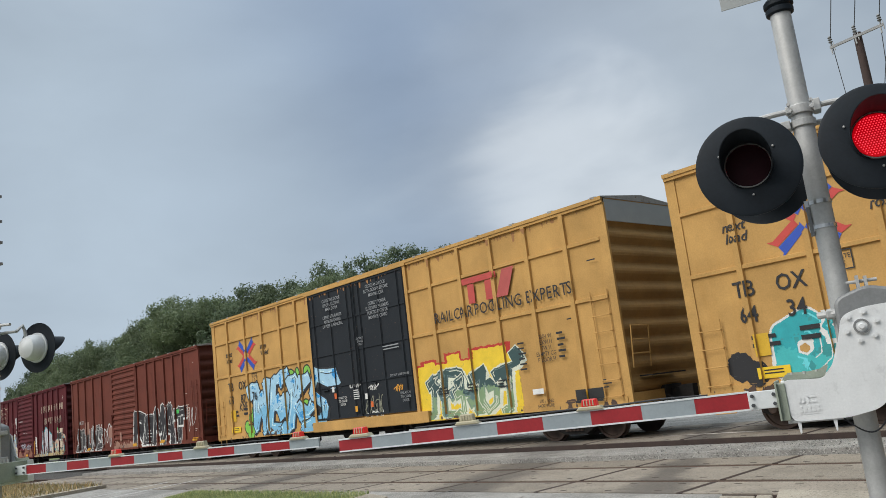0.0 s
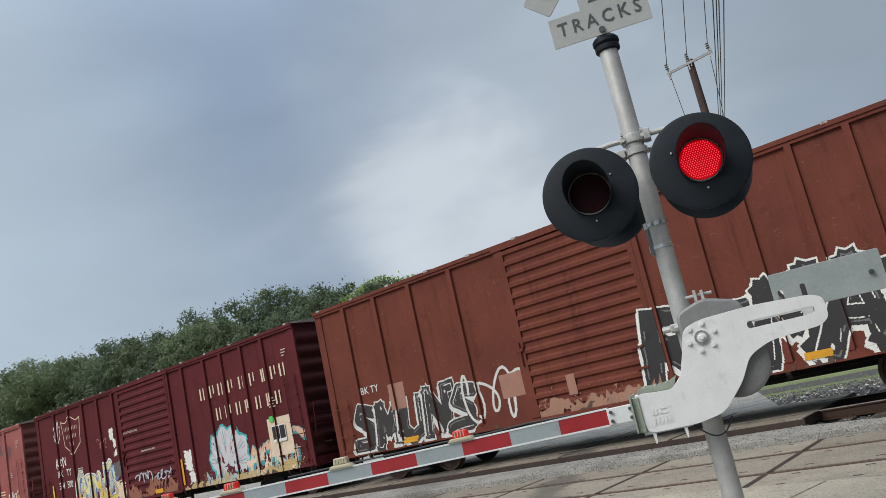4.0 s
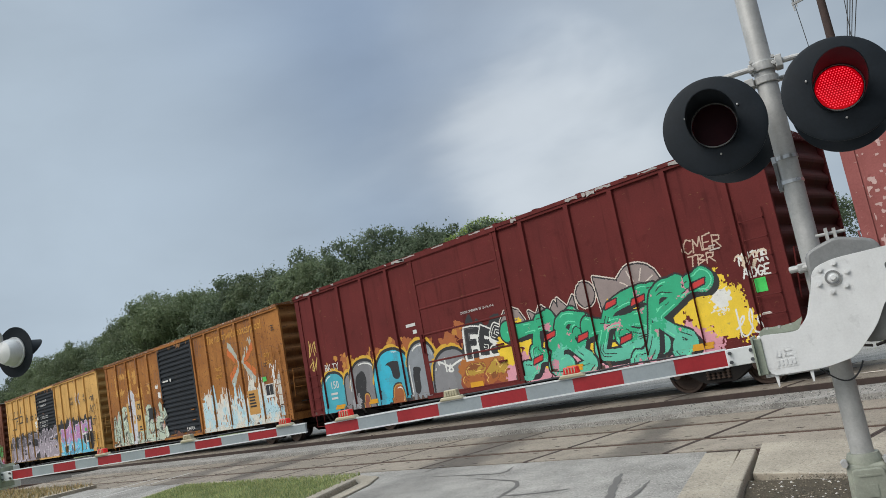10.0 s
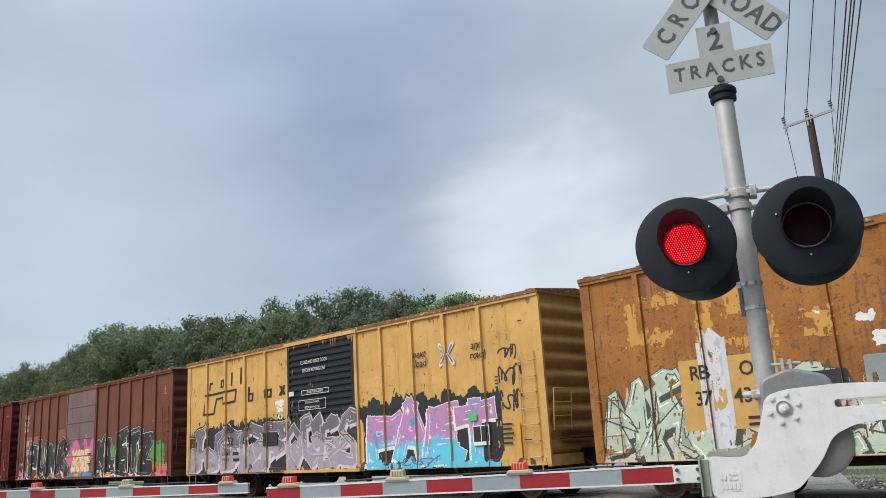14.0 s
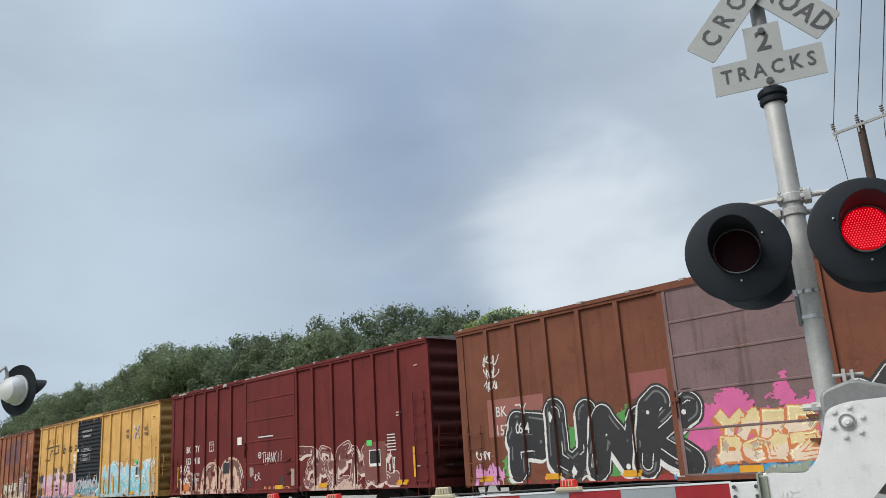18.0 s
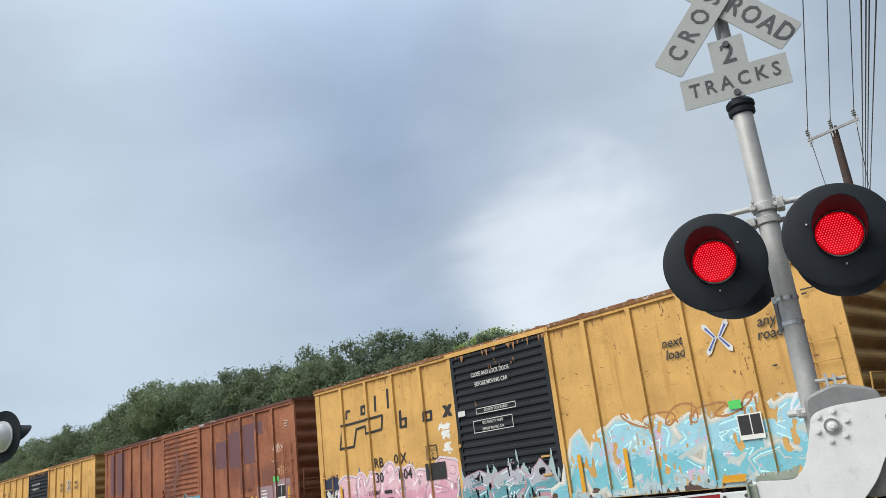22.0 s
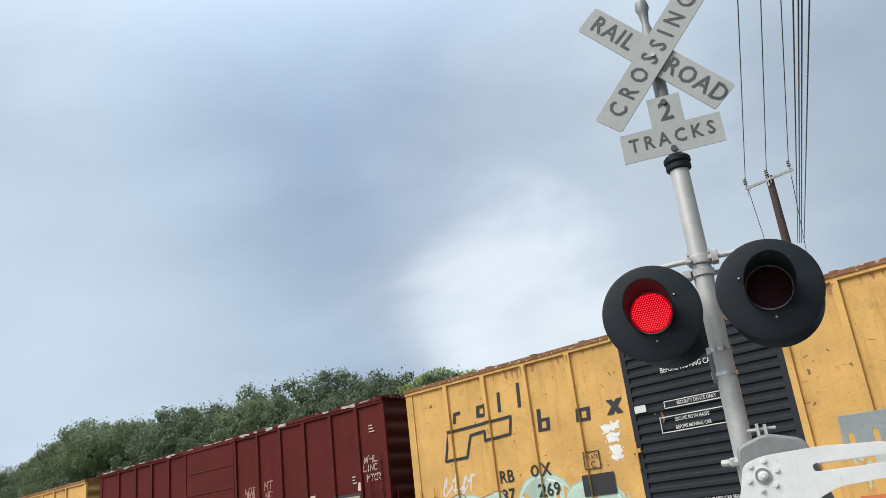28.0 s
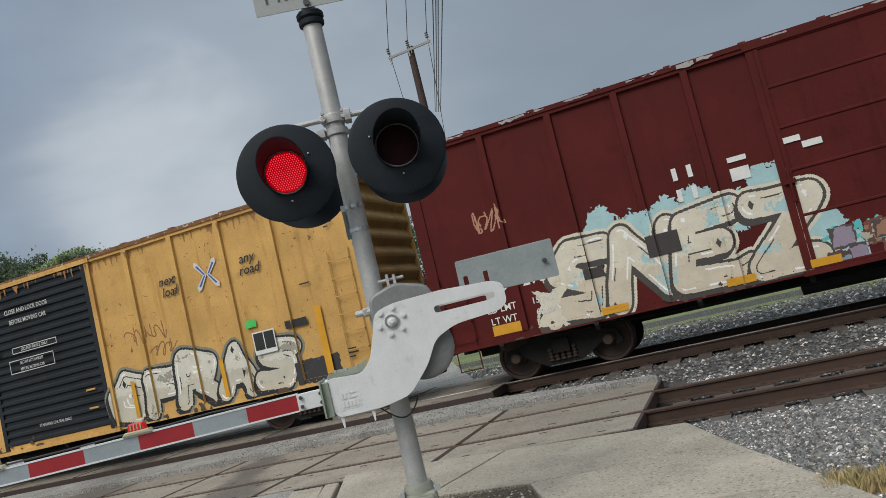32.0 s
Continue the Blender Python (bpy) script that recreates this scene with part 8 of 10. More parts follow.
    c.paint([rect(0.8, 1.9, 2.6, 2.75)], (0.24, 0.085, 0.065), "paint_patch")
    c.paint([rect(5.0, 2.4, 5.9, 2.9)], (0.22, 0.06, 0.05), "paint_patch")
    c.drips(0.25, 1.2, 1.3, (0.55, 0.25, 0.45), 12, 0.3)
    c.drips(14.3, 15.5, 1.35, (0.50, 0.18, 0.03), 13, 0.3)
    c.drips(14.6, 15.5, 1.05, (0.55, 0.12, 0.30), 14, 0.3)
    c.spray_polys([disc(1.6 + 0.55 * i, 1.2 + 0.75 * abs(math.sin(i * 1.9)), 0.38, 14) for i in range(9)] + [disc(9.5 + 0.6 * i, 1.15 + 0.6 * abs(math.sin(i * 2.2)), 0.40, 14) for i in range(10)], (0.07, 0.26, 0.06), 0.10, 5)
    c.spray_polys([disc(6.6 + 0.62 * i, 1.75 + 0.25 * math.sin(i * 2), 0.42, 14) for i in range(5)] + [[(7.9, 2.1), (8.5, 2.0), (8.3, 2.6)]], (0.52, 0.10, 0.26), 0.08, 6)
    c.drips(5.8, 9.3, 1.05, (0.04, 0.25, 0.45), 15, 0.15)
    c.drips(1.6, 5.8, 0.95, (0.26, 0.02, 0.02), 16, 0.12)
    c.drips(9.3, 14.6, 0.95, (0.26, 0.02, 0.02), 17, 0.12)
    ink = (0.016, 0.016, 0.018)
    c.mural("PUNK", 1.5, 6.4, 2.35, ink, (0.58, 0.58, 0.56), 46, 0.40, 0.020, None, None, ink, wild=0.08, fat=True)
    c.mural("YARD", 6.9, 8.7, 2.0, (0.60, 0.48, 0.25), (0.5, 0.16, 0.05), 47, 0.085, 0.02, None, CREAM, None, z0=1.5)
    c.mural("DOGZ", 6.9, 8.7, 1.55, (0.60, 0.48, 0.25), (0.5, 0.16, 0.05), 48, 0.08, 0.02, None, CREAM, None, z0=1.12)
    c.mural("KLETZ", 9.3, 14.2, 2.5, ink, (0.58, 0.58, 0.56), 49, 0.36, 0.020, None, None, ink, wild=0.08, fat=True)
    c.reporting(("BK", "TY"), ("157", "064"), 1.25, 2.45, STENCIL, 0.24, 0.65)
    c.scribble(0.75, 3.55, 0.5, 0.25, STENCIL, 50, 4, 0.0125)
    c.scribble(0.75, 3.25, 0.5, 0.25, STENCIL, 52, 4, 0.0125)
    c.scribble(0.8, 2.95, 0.4, 0.25, STENCIL, 53, 4, 0.0125)
    c.scribble(0.3, 1.4, 0.5, 0.2, WHITE, 51, 4, 0.0125)
    c.reflectors((0.4, 2.5, 4.6, 7.2, 10.3))
    c.finish()
    # dark red car with white tags
    c = Boxcar(-166.18, L50, 4.55, DKRED, DKRED, (5.95, 9.3, "panel"), DKRED, "dark red boxcar with white tags and pinkish smears", RIBS_BK, roof=ROOFGREY)
    c.peel(6.0, 9.4, 5, 0.85)
    c.peel(0.1, 6.0, 6, 0.25)
    c.reporting(("BK", "TY"), ("153", "918"), 1.42, 2.42, WHITE, 0.24, 0.76)
    c.words("157300", 2.15, 1.52, 0.12, STENCIL, 0.004)
    c.words("62400", 2.15, 1.34, 0.12, STENCIL, 0.004)
    c.plate_mark(3.2, 2.3, "C", STENCIL)
    c.bubbles(((1.0, 2.2, 1.6, (0.13, 0.04, 0.032)), (2.6, 4.2, 1.9, (0.13, 0.045, 0.035)), (3.9, 5.8, 2.0, (0.14, 0.05, 0.04))), (0.50, 0.33, 0.25), (0.46, 0.30, 0.23))
    c.drips(0.9, 5.9, 1.35, (0.56, 0.38, 0.29), 13, 0.7)
    c.weather(0.8, 6.0, 0.85, 2.2, 18, 0.60)
    c.scribble(0.75, 1.55, 0.8, 0.35, WHITE, 53, 4, 0.016)
    c.scribble(0.75, 1.2, 0.7, 0.25, WHITE, 59, 4, 0.016)
    c.paint([rect(0.95, 0.95, 1.5, 1.2)], (0.50, 0.16, 0.03), "graffiti_block")
    c.mural("ZREMC", 9.5, 13.9, 2.15, (0.105, 0.022, 0.020), (0.56, 0.45, 0.40), 60, 0.13, 0.022, None, (0.16, 0.06, 0.055), None, wild=0.08, third=(0.48, 0.34, 0.30), flow=True)
    c.weather(9.4, 14.0, 0.85, 2.3, 62, 0.76)
    c.drips(10.0, 13.0, 0.98, (0.50, 0.36, 0.30), 14, 0.2)
    c.tag("THANKII", 7.15, 1.72, 1.3, 0.32, STENCIL, 54, 0.014)
    c.spray_lines([disc(6.98, 2.0, 0.09, 12) + disc(6.98, 2.0, 0.09, 12)[:1], [(6.95, 2.0), (7.02, 2.0)]], 0.014, WHITE)
    c.spray_polys([rect(6.3, 1.35, 6.55, 1.62), rect(8.95, 1.0, 9.15, 1.5)], (0.30, 0.24, 0.20), 0.03, 91)
    c.spray_polys([rect(8.3, 0.95, 8.5, 1.3), rect(6.2, 1.0, 6.4, 1.2)], (0.03, 0.02, 0.02), 0.03, 92)
    c.scribble(6.6, 1.2, 0.4, 0.25, STENCIL, 55, 2, 0.0125)
    c.scribble(7.2, 0.87, 1.6, 0.14, (0.55, 0.25, 0.10), 56, 6, 0.0125)
    c.scribble(13.6, 1.2, 0.6, 0.5, STENCIL, 57, 4, 0.0125)
    c.plates(13.05, 1.42, (0.16, 0.05, 0.04))
    c.bars(13.9, 2.2, 6, 0.4, 0.03, 0.05, STENCIL, 5)
    c.paint([rect(5.35, 2.4, 5.65, 2.65)], WHITE, "label")
    c.paint([rect(4.3, 1.5, 4.75, 1.85)], BLACK, "card_board")
    c.paint([rect(6.9, 2.55, 7.9, 2.59)], STENCIL, "small_print")
    c.reflectors((8.0, 10.5, 14.3))
    c.reflectors((0.5, 15.0), 1.1, True)
    c.finish()
    # yellow car with pink and blue pieces
    c = pool_car(-183.33, YEL, ("30", "104"))
    c.drips(0.0, 6.0, 1.75, (0.10, 0.14, 0.20), 58, 0.7)
    c.mural([4, 3, 7, 6, 4], 0.7, 5.9, 2.0, (0.62, 0.40, 0.45), (0.30, 0.22, 0.26), 58, 0.24, 0.02, None, (0.56, 0.28, 0.36), (0.60, 0.52, 0.55), fat=True)
    c.spray_polys([rect(0.02, 0.84, 0.75, 2.0)], (0.02, 0.025, 0.06), 0.08, 3)
    c.scribble(0.2, 1.35, 0.55, 0.3, WHITE, 59, 4, 0.016)
    c.drips(6.1, 9.2, 1.55, (0.30, 0.40, 0.42), 22, 0.6)
    c.mural([6, 5, 3], 6.1, 9.2, 1.7, (0.34, 0.36, 0.40), (0.40, 0.22, 0.26), 60, 0.17, 0.02, None, (0.10, 0.28, 0.32), None)
    c.weather(6.0, 9.3, 0.85, 2.0, 9, 0.66)
    c.drips(9.5, 15.5, 1.85, (0.44, 0.42, 0.36), 23, 0.7)
    c.mural([2, 5, 7, 6, 4], 9.5, 14.9, 2.1, (0.28, 0.52, 0.62), (0.44, 0.50, 0.48), 61, 0.24, 0.03, None, (0.16, 0.44, 0.52), (0.60, 0.58, 0.52), wild=0.12, third=(0.50, 0.38, 0.50), flow="sharp")
    c.drips(9.5, 15.5, 1.0, (0.34, 0.46, 0.50), 24, 0.3)
    c.weather(9.4, 15.6, 0.85, 2.4, 29, 0.70)
    c.plates(13.5, 1.6)
    c.scribble(14.5, 1.95, 0.9, 0.35, (0.62, 0.66, 0.72), 62, 4, 0.022)
    c.scribble(11.0, 2.0, 3.0, 0.4, (0.36, 0.16, 0.05), 64, 6, 0.02)
    c.reflectors((14.95,), 1.2, True)
    c.reflectors((0.9, 9.7, 10.9), 0.98, True)
    c.reflectors((13.0, 6.6))
    c.finish()
    # rust-coloured car
    c = Boxcar(-200.5, L50, 4.5, RUST, RUST, (6.1, 9.3, "fine"), RUST, "rust-orange and violet-patched boxcar with graffiti", RIBS_BK, roof=RUSTROOF)
    c.stains(0.1, 15.6, 0.9, 4.35, (0.15, 0.055, 0.037), 71, 0.65)
    for px, pw, z0, z1 in ((0.5, 0.62, 2.6, 4.25), (1.25, 0.9, 2.6, 4.3), (10.5, 0.85, 2.85, 3.75), (11.45, 0.9, 2.8, 3.95), (12.45, 0.85, 2.83, 4.1), (13.45, 0.35, 3.7, 4.1)):
        c.paint([rect(px, z0, px + pw, z1)], (0.115, 0.050, 0.058), "paint_patch")
    for px, pw, z0, z1 in ((0.5, 1.7, 0.95, 2.45), (13.4, 0.85, 0.95, 2.05), (14.4, 0.95, 0.95, 2.2)):
        c.paint([rect(px, z0, px + pw, z1)], (0.27, 0.18, 0.20), "paint_patch")
    c.peel(4.8, 10.5, 9, 0.6)
    c.reporting(("BK", "TY"), ("151", "066"), 0.91, 2.2, WHITE, 0.24, 0.72)
    c.bars(0.8, 1.5, 3, 0.4, 0.05, 0.06, WHITE, 2)
    c.bars(13.55, 1.9, 6, 0.45, 0.04, 0.06, WHITE, 3)
    c.drips(2.6, 5.6, 1.0, (0.44, 0.27, 0.10), 70, 0.5)
    c.mural([3, 4, 8, 5], 2.7, 5.6, 1.95, (0.46, 0.24, 0.08), (0.10, 0.05, 0.03), 63, 0.13, 0.02, None, CREAM, CREAM, split=0.3, flow=True)
    c.paint([rect(6.1, 0.9, 9.3, 2.08)], (0.09, 0.30, 0.39), "graffiti_block")
    c.paint([rect(6.4, 1.05, 9.0, 1.92)], (0.58, 0.22, 0.28), "graffiti_block")
    c.mural("PAHDU", 6.35, 9.05, 1.95, (0.03, 0.06, 0.07), (0.55, 0.50, 0.45), 64, 0.09, 0.012, None, None, None, z0=1.02, flow="sharp")
    c.weather(6.1, 9.3, 0.85, 2.1, 66, 0.80)
    c.mural("KRED", 10.3, 13.5, 1.8, (0.60, 0.56, 0.46), (0.04, 0.038, 0.035), 65, 0.18, 0.03, None, (0.50, 0.40, 0.28), None, wild=0.12, flow=True)
    c.drips(13.3, 15.3, 1.1, CREAM, 17, 0.4)
    c.spray_lines(scrawl([3, 6, 4], 14.7, 0.95, 0.7, 0.35, random.Random(4), 0.1, 0.1), 0.028, BLACK)
    c.weather(9.4, 13.4, 0.85, 2.1, 30, 0.70)
    c.drips(0.3, 13.0, 0.9, (0.10, 0.04, 0.025), 71, 0.12)
    c.plates(14.55, 1.6)
    c.scribble(14.6, 2.3, 0.5, 0.3, (0.45, 0.24, 0.14), 66, 4, 0.0125)
    c.scribble(14.5, 3.0, 0.6, 0.3, (0.52, 0.36, 0.28), 67, 4, 0.0125)
    c.words("LION", 12.6, 2.02, 0.2, (0.14, 0.05, 0.04), 0.0)
    c.paint([rect(4.2, 1.5, 4.7, 1.9)], BLACK, "card_board")
    c.reflectors((5.0, 10.35, 12.9, 13.2), 1.05, True)
    c.reflectors((15.2,), 1.2, True)
    c.finish()
    # yellow pool car with pale green band
    c = pool_car(-217.69, YEL, ("37", "269"))
    c.drips(0.5, 5.9, 1.62, (0.38, 0.51, 0.43), 18, 0.35)
    c.bubbles(((0.7, 2.2, 1.95, (0.38, 0.51, 0.43)), (2.9, 4.5, 2.15, (0.40, 0.52, 0.44)), (4.0, 5.7, 1.9, (0.38, 0.50, 0.42))), (0.30, 0.42, 0.36), (0.44, 0.57, 0.48))
    c.weather(0.4, 5.8, 0.85, 1.9, 31, 0.70)
    c.mural("K", 0.75, 2.5, 1.95, (0.38, 0.51, 0.43), (0.24, 0.08, 0.07), 86, 0.2, 0.024, None, None, None, fat=True)
    c.scribble(4.0, 1.3, 0.7, 0.3, (0.12, 0.16, 0.15), 68, 3, 0.016)
    c.scribble(0.8, 2.0, 0.9, 0.4, STENCIL, 69, 4, 0.02)
    c.scribble(13.9, 1.6, 0.9, 0.5, WHITE, 70, 4, 0.02)
    c.scribble(10.0, 1.2, 2.0, 0.5, (0.40, 0.48, 0.40), 71, 5, 0.02)
    c.reflectors((1.2, 4.6, 5.6))
    c.paint([rect(2.35, 0.98, 3.15, 1.10), rect(9.9, 1.0, 10.4, 1.1)], (0.52, 0.14, 0.05), "sticker")
    c.plates(11.2, 1.5)
    c.finish()
    # brick red car with a large white piece
    c = Boxcar(-234.84, L50 + 0.35, 4.52, REDNEW, REDNEW, (6.26, 9.3, "panel"), REDNEW, "brick-red boxcar with white and patchwork graffiti", [1.5, 2.8, 4.0, 5.2, 10.5, 11.65, 12.8, 14.0, 15.1], roof=FLAKYRED, lift=0.13)
    c.reporting(("BK", "TY"), ("150", "298"), 1.13, 2.23, WHITE, 0.24, 0.73)
    c.words("LD LMT", 1.15, 1.42, 0.12, WHITE, 0.01)
    c.words("LT WT", 1.15, 1.22, 0.12, WHITE, 0.01)
    c.words("157200", 1.95, 1.42, 0.11, WHITE, 0.01)
    c.words("62800", 1.95, 1.22, 0.11, WHITE, 0.01)
    teal, bone = (0.34, 0.52, 0.54), (0.62, 0.57, 0.46)
    c.peel(0.1, 15.9, 8, 0.45)
    c.spray_polys([disc(2.7 + 0.55 * i, 1.95 + 0.4 * abs(math.sin(i * 1.3)), 0.32, 14) for i in range(7)] + [disc(6.6, 1.4, 0.4, 12), disc(6.9, 1.1, 0.3, 12)], teal, 0.08, 4)
    c.mural("SNEZ", 2.1, 6.6, 2.35, bone, (0.05, 0.045, 0.04), 71, 0.17, 0.044, None, (0.56, 0.49, 0.38), bone, wild=0.05, third=teal, fat=True)
    c.spray_polys([[(1.75, 0.95), (2.3, 0.9), (2.15, 1.25), (2.5, 1.6), (2.05, 1.5), (1.75, 1.6), (1.9, 1.3)]], bone, 0.02, 3)
    c.paint([rect(3.9, 1.65, 4.45, 2.0), rect(2.75, 1.55, 3.1, 1.72)], (0.04, 0.03, 0.03), "card_board")
    c.scribble(6.6, 1.2, 0.8, 0.25, (0.10, 0.45, 0.45), 80, 3, 0.03)
    rng = random.Random(12)
    cols = [(0.50, 0.48, 0.36), (0.44, 0.42, 0.30), (0.30, 0.40, 0.36), (0.34, 0.28, 0.36), (0.54, 0.50, 0.40), (0.14, 0.04, 0.035), (0.26, 0.36, 0.44), (0.40, 0.20, 0.12), (0.48, 0.40, 0.20)]
    for i in range(120):
        x = 6.4 + 9.2 * rng.random()
        z = 0.84 + rng.random() ** 1.2 * (0.45 if x < 9.3 else 0.22)
        w, h = rng.uniform(0.12, 0.5), rng.uniform(0.08, 0.3 if x < 9.3 else 0.18)
        c.spray_polys([[(x - 0.02, z - 0.02), (x + w + 0.02, z - 0.02), (x + w + 0.02, z + h * 1.05 + 0.02), (x - 0.02, z + h * 1.05 + 0.02)]], (0.07, 0.05, 0.045) if i % 3 else (0.16, 0.05, 0.04), 0.02, i + 1)
        c.spray_polys([[(x, z), (x + w, z + rng.uniform(-0.06, 0.06)), (x + w * rng.uniform(0.8, 1.1), z + h), (x + rng.uniform(-0.1, 0.1), z + h * rng.uniform(0.8, 1.1))]], tuple(0.78 * v for v in cols[rng.randrange(len(cols))]), 0.02, i)
    # angular bone-coloured letters with dark outlines on a lilac and blue ground
    lilac, steel, ash, night = (0.30, 0.27, 0.37), (0.24, 0.38, 0.44), (0.34, 0.325, 0.235), (0.03, 0.026, 0.03)
    for k in range(26):
        x = rng.uniform(9.6, 15.5)
        w, h = rng.uniform(0.3, 0.8), rng.uniform(0.2, 0.5)
        z = rng.uniform(1.0, 1.75 if x < 11.6 else 1.95)
        c.spray_polys([[(x, z), (x + w, z + 0.04), (x + w, z + h), (x, z + h - 0.03)]], rng.choice((lilac, steel, lilac, (0.40, 0.30, 0.34))), 0.035, 200 + k)
    letters = [
        [(9.55, 1.02), (9.50, 2.18), (10.36, 2.24), (10.40, 1.05)],
        [(10.62, 1.02), (10.78, 1.62), (10.72, 2.12), (11.55, 2.34), (11.62, 1.12)],
        [(11.72, 1.08), (11.66, 1.86), (12.42, 2.02), (12.62, 1.10)],
        [(12.72, 1.05), (12.66, 1.62), (12.88, 2.26), (13.28, 2.24), (13.20, 1.10)],
        [(13.18, 1.82), (13.58, 2.14), (14.00, 1.78), (13.98, 1.12), (13.26, 1.08)],
        [(14.02, 1.05), (13.96, 2.34), (15.05, 2.34), (15.02, 1.06)],
        [(15.12, 1.10), (15.16, 2.20), (15.62, 2.12), (15.90, 1.20)],
    ]
    for k, p in enumerate(letters):
        c.spray_polys([p], ash if k != 2 else (0.36, 0.46, 0.42), 0.012, 240 + k)
        c.spray_lines([p + p[:1]], 0.032, night)
        cx, cz = sum(q[0] for q in p) / len(p), sum(q[1] for q in p) / len(p)
        # counters, steps and hooks inside each letter
        for m in range(5):
            x, z = cx + rng.uniform(-0.36, 0.2), cz + rng.uniform(-0.42, 0.25)
            w, h = rng.uniform(0.1, 0.3), rng.uniform(0.08, 0.24)
            c.spray_polys([[(x, z), (x + w, z + 0.02), (x + w * 0.9, z + h), (x + 0.03, z + h)]], rng.choice((night, steel, lilac, (0.34, 0.40, 0.30))), 0.008, 260 + 7 * k + m)
        for m in range(2):
            x, z = cx + rng.uniform(-0.3, 0.1), cz + rng.uniform(-0.4, 0.2)
            c.spray_lines([[(x, z), (x, z + 0.18), (x + 0.2, z + 0.2), (x + 0.2, z + 0.05), (x + 0.32, z + 0.05)]], 0.018, rng.choice((steel, (0.30, 0.33, 0.28), night)))
    c.spray_polys([disc(12.74, 2.02, 0.2, 18)], ash, 0.008, 3)
    c.spray_lines([disc(12.74, 2.02, 0.2, 18) + disc(12.74, 2.02, 0.2, 18)[:1]], 0.026, night)
    c.spray_polys([[(10.85, 1.78), (11.32, 1.88), (11.30, 2.02), (10.83, 1.95)], [(14.3, 1.35), (14.95, 1.35), (14.95, 1.62), (14.3, 1.6)]], night, 0.01, 5)
    c.weather(9.3, 15.9, 0.85, 2.4, 35, 0.80)
    for x, z in ((10.95, 1.28), (13.5, 1.42), (14.35, 1.42)):
        for r in range(4):
            c.spray_lines([[(x, z + 0.07 * r), (x + 0.42 - 0.05 * (r % 3), z + 0.07 * r)]], 0.016, (0.36, 0.10, 0.07) if x != 14.35 else (0.5, 0.46, 0.42))
    c.spray_polys([rect(12.9, 2.3, 13.12, 2.48), rect(14.92, 2.42, 15.1, 2.6)], (0.55, 0.42, 0.36), 0.02, 9)
    c.tag("NOT", 9.70, 2.78, 0.55, 0.22, (0.42, 0.23, 0.19), 72, 0.0095)
    c.tag("WELP", 9.72, 2.56, 0.5, 0.18, (0.42, 0.23, 0.19), 82, 0.0095)
    c.scribble(9.72, 2.62, 0.5, 0.3, (0.42, 0.23, 0.19), 84, 5, 0.0095)
    c.tag("MT", 10.72, 2.84, 0.42, 0.26, (0.42, 0.23, 0.19), 73, 0.0095)
    c.tag("MF", 10.76, 2.58, 0.36, 0.22, (0.42, 0.23, 0.19), 83, 0.0095)
    for word, dx, dz in (("WHL", 0.05, 3.04), ("LINC", 0.0, 2.84), ("MTCR", 0.12, 2.60)):
        c.tag(word, 15.18 + dx, dz, 0.55, 0.15, (0.50, 0.42, 0.38), 74, 0.0095)
    c.scribble(1.0, 2.75, 0.6, 0.4, (0.40, 0.20, 0.12), 76, 5, 0.0125)
    c.plates(13.1, 1.5)
    c.paint([rect(6.35, 2.85, 6.65, 2.94), rect(6.65, 2.72, 6.95, 2.82), rect(5.5, 2.8, 5.8, 2.88), rect(5.5, 2.5, 5.8, 2.7), rect(4.6, 2.75, 4.68, 2.95), rect(4.85, 2.75, 4.93, 2.95), rect(4.6, 2.4, 4.68, 2.6), rect(4.85, 2.4, 4.93, 2.6)], WHITE, "label")
    c.reflectors((2.9, 5.0, 6.3, 8.4, 10.3, 13.9))
    c.paint([rect(0.9, 0.98, 1.45, 1.15)], SAFETY, "reflector")
    c.finish()
    # last yellow pool car
    c = pool_car(-252.0, YEL, ("37", "303"))
    c.mural("GFRAS", 9.3, 14.0, 2.0, (0.60, 0.58, 0.50), BLACK, 77, 0.16, 0.044, None, (0.50, 0.47, 0.38), GREY, fat=True)
    c.paint([rect(13.9, 0.9, 14.9, 1.35)], (0.03, 0.03, 0.032), "graffiti_block")
    c.plates(13.1, 1.65)
    c.scribble(10.0, 2.45, 1.0, 0.35, (0.25, 0.11, 0.04), 78, 5, 0.0125)
    c.scribble(10.6, 2.1, 0.6, 0.3, (0.25, 0.11, 0.04), 79, 4, 0.0125)
    c.paint([rect(13.9, 2.0, 14.4, 2.15)], BLACK, "label")
    c.reflectors((12.2, 9.9), 1.0, True)
    c.paint([rect(14.6, 1.0, 14.75, 2.3)], SAFETY, "reflector")
    c.finish()


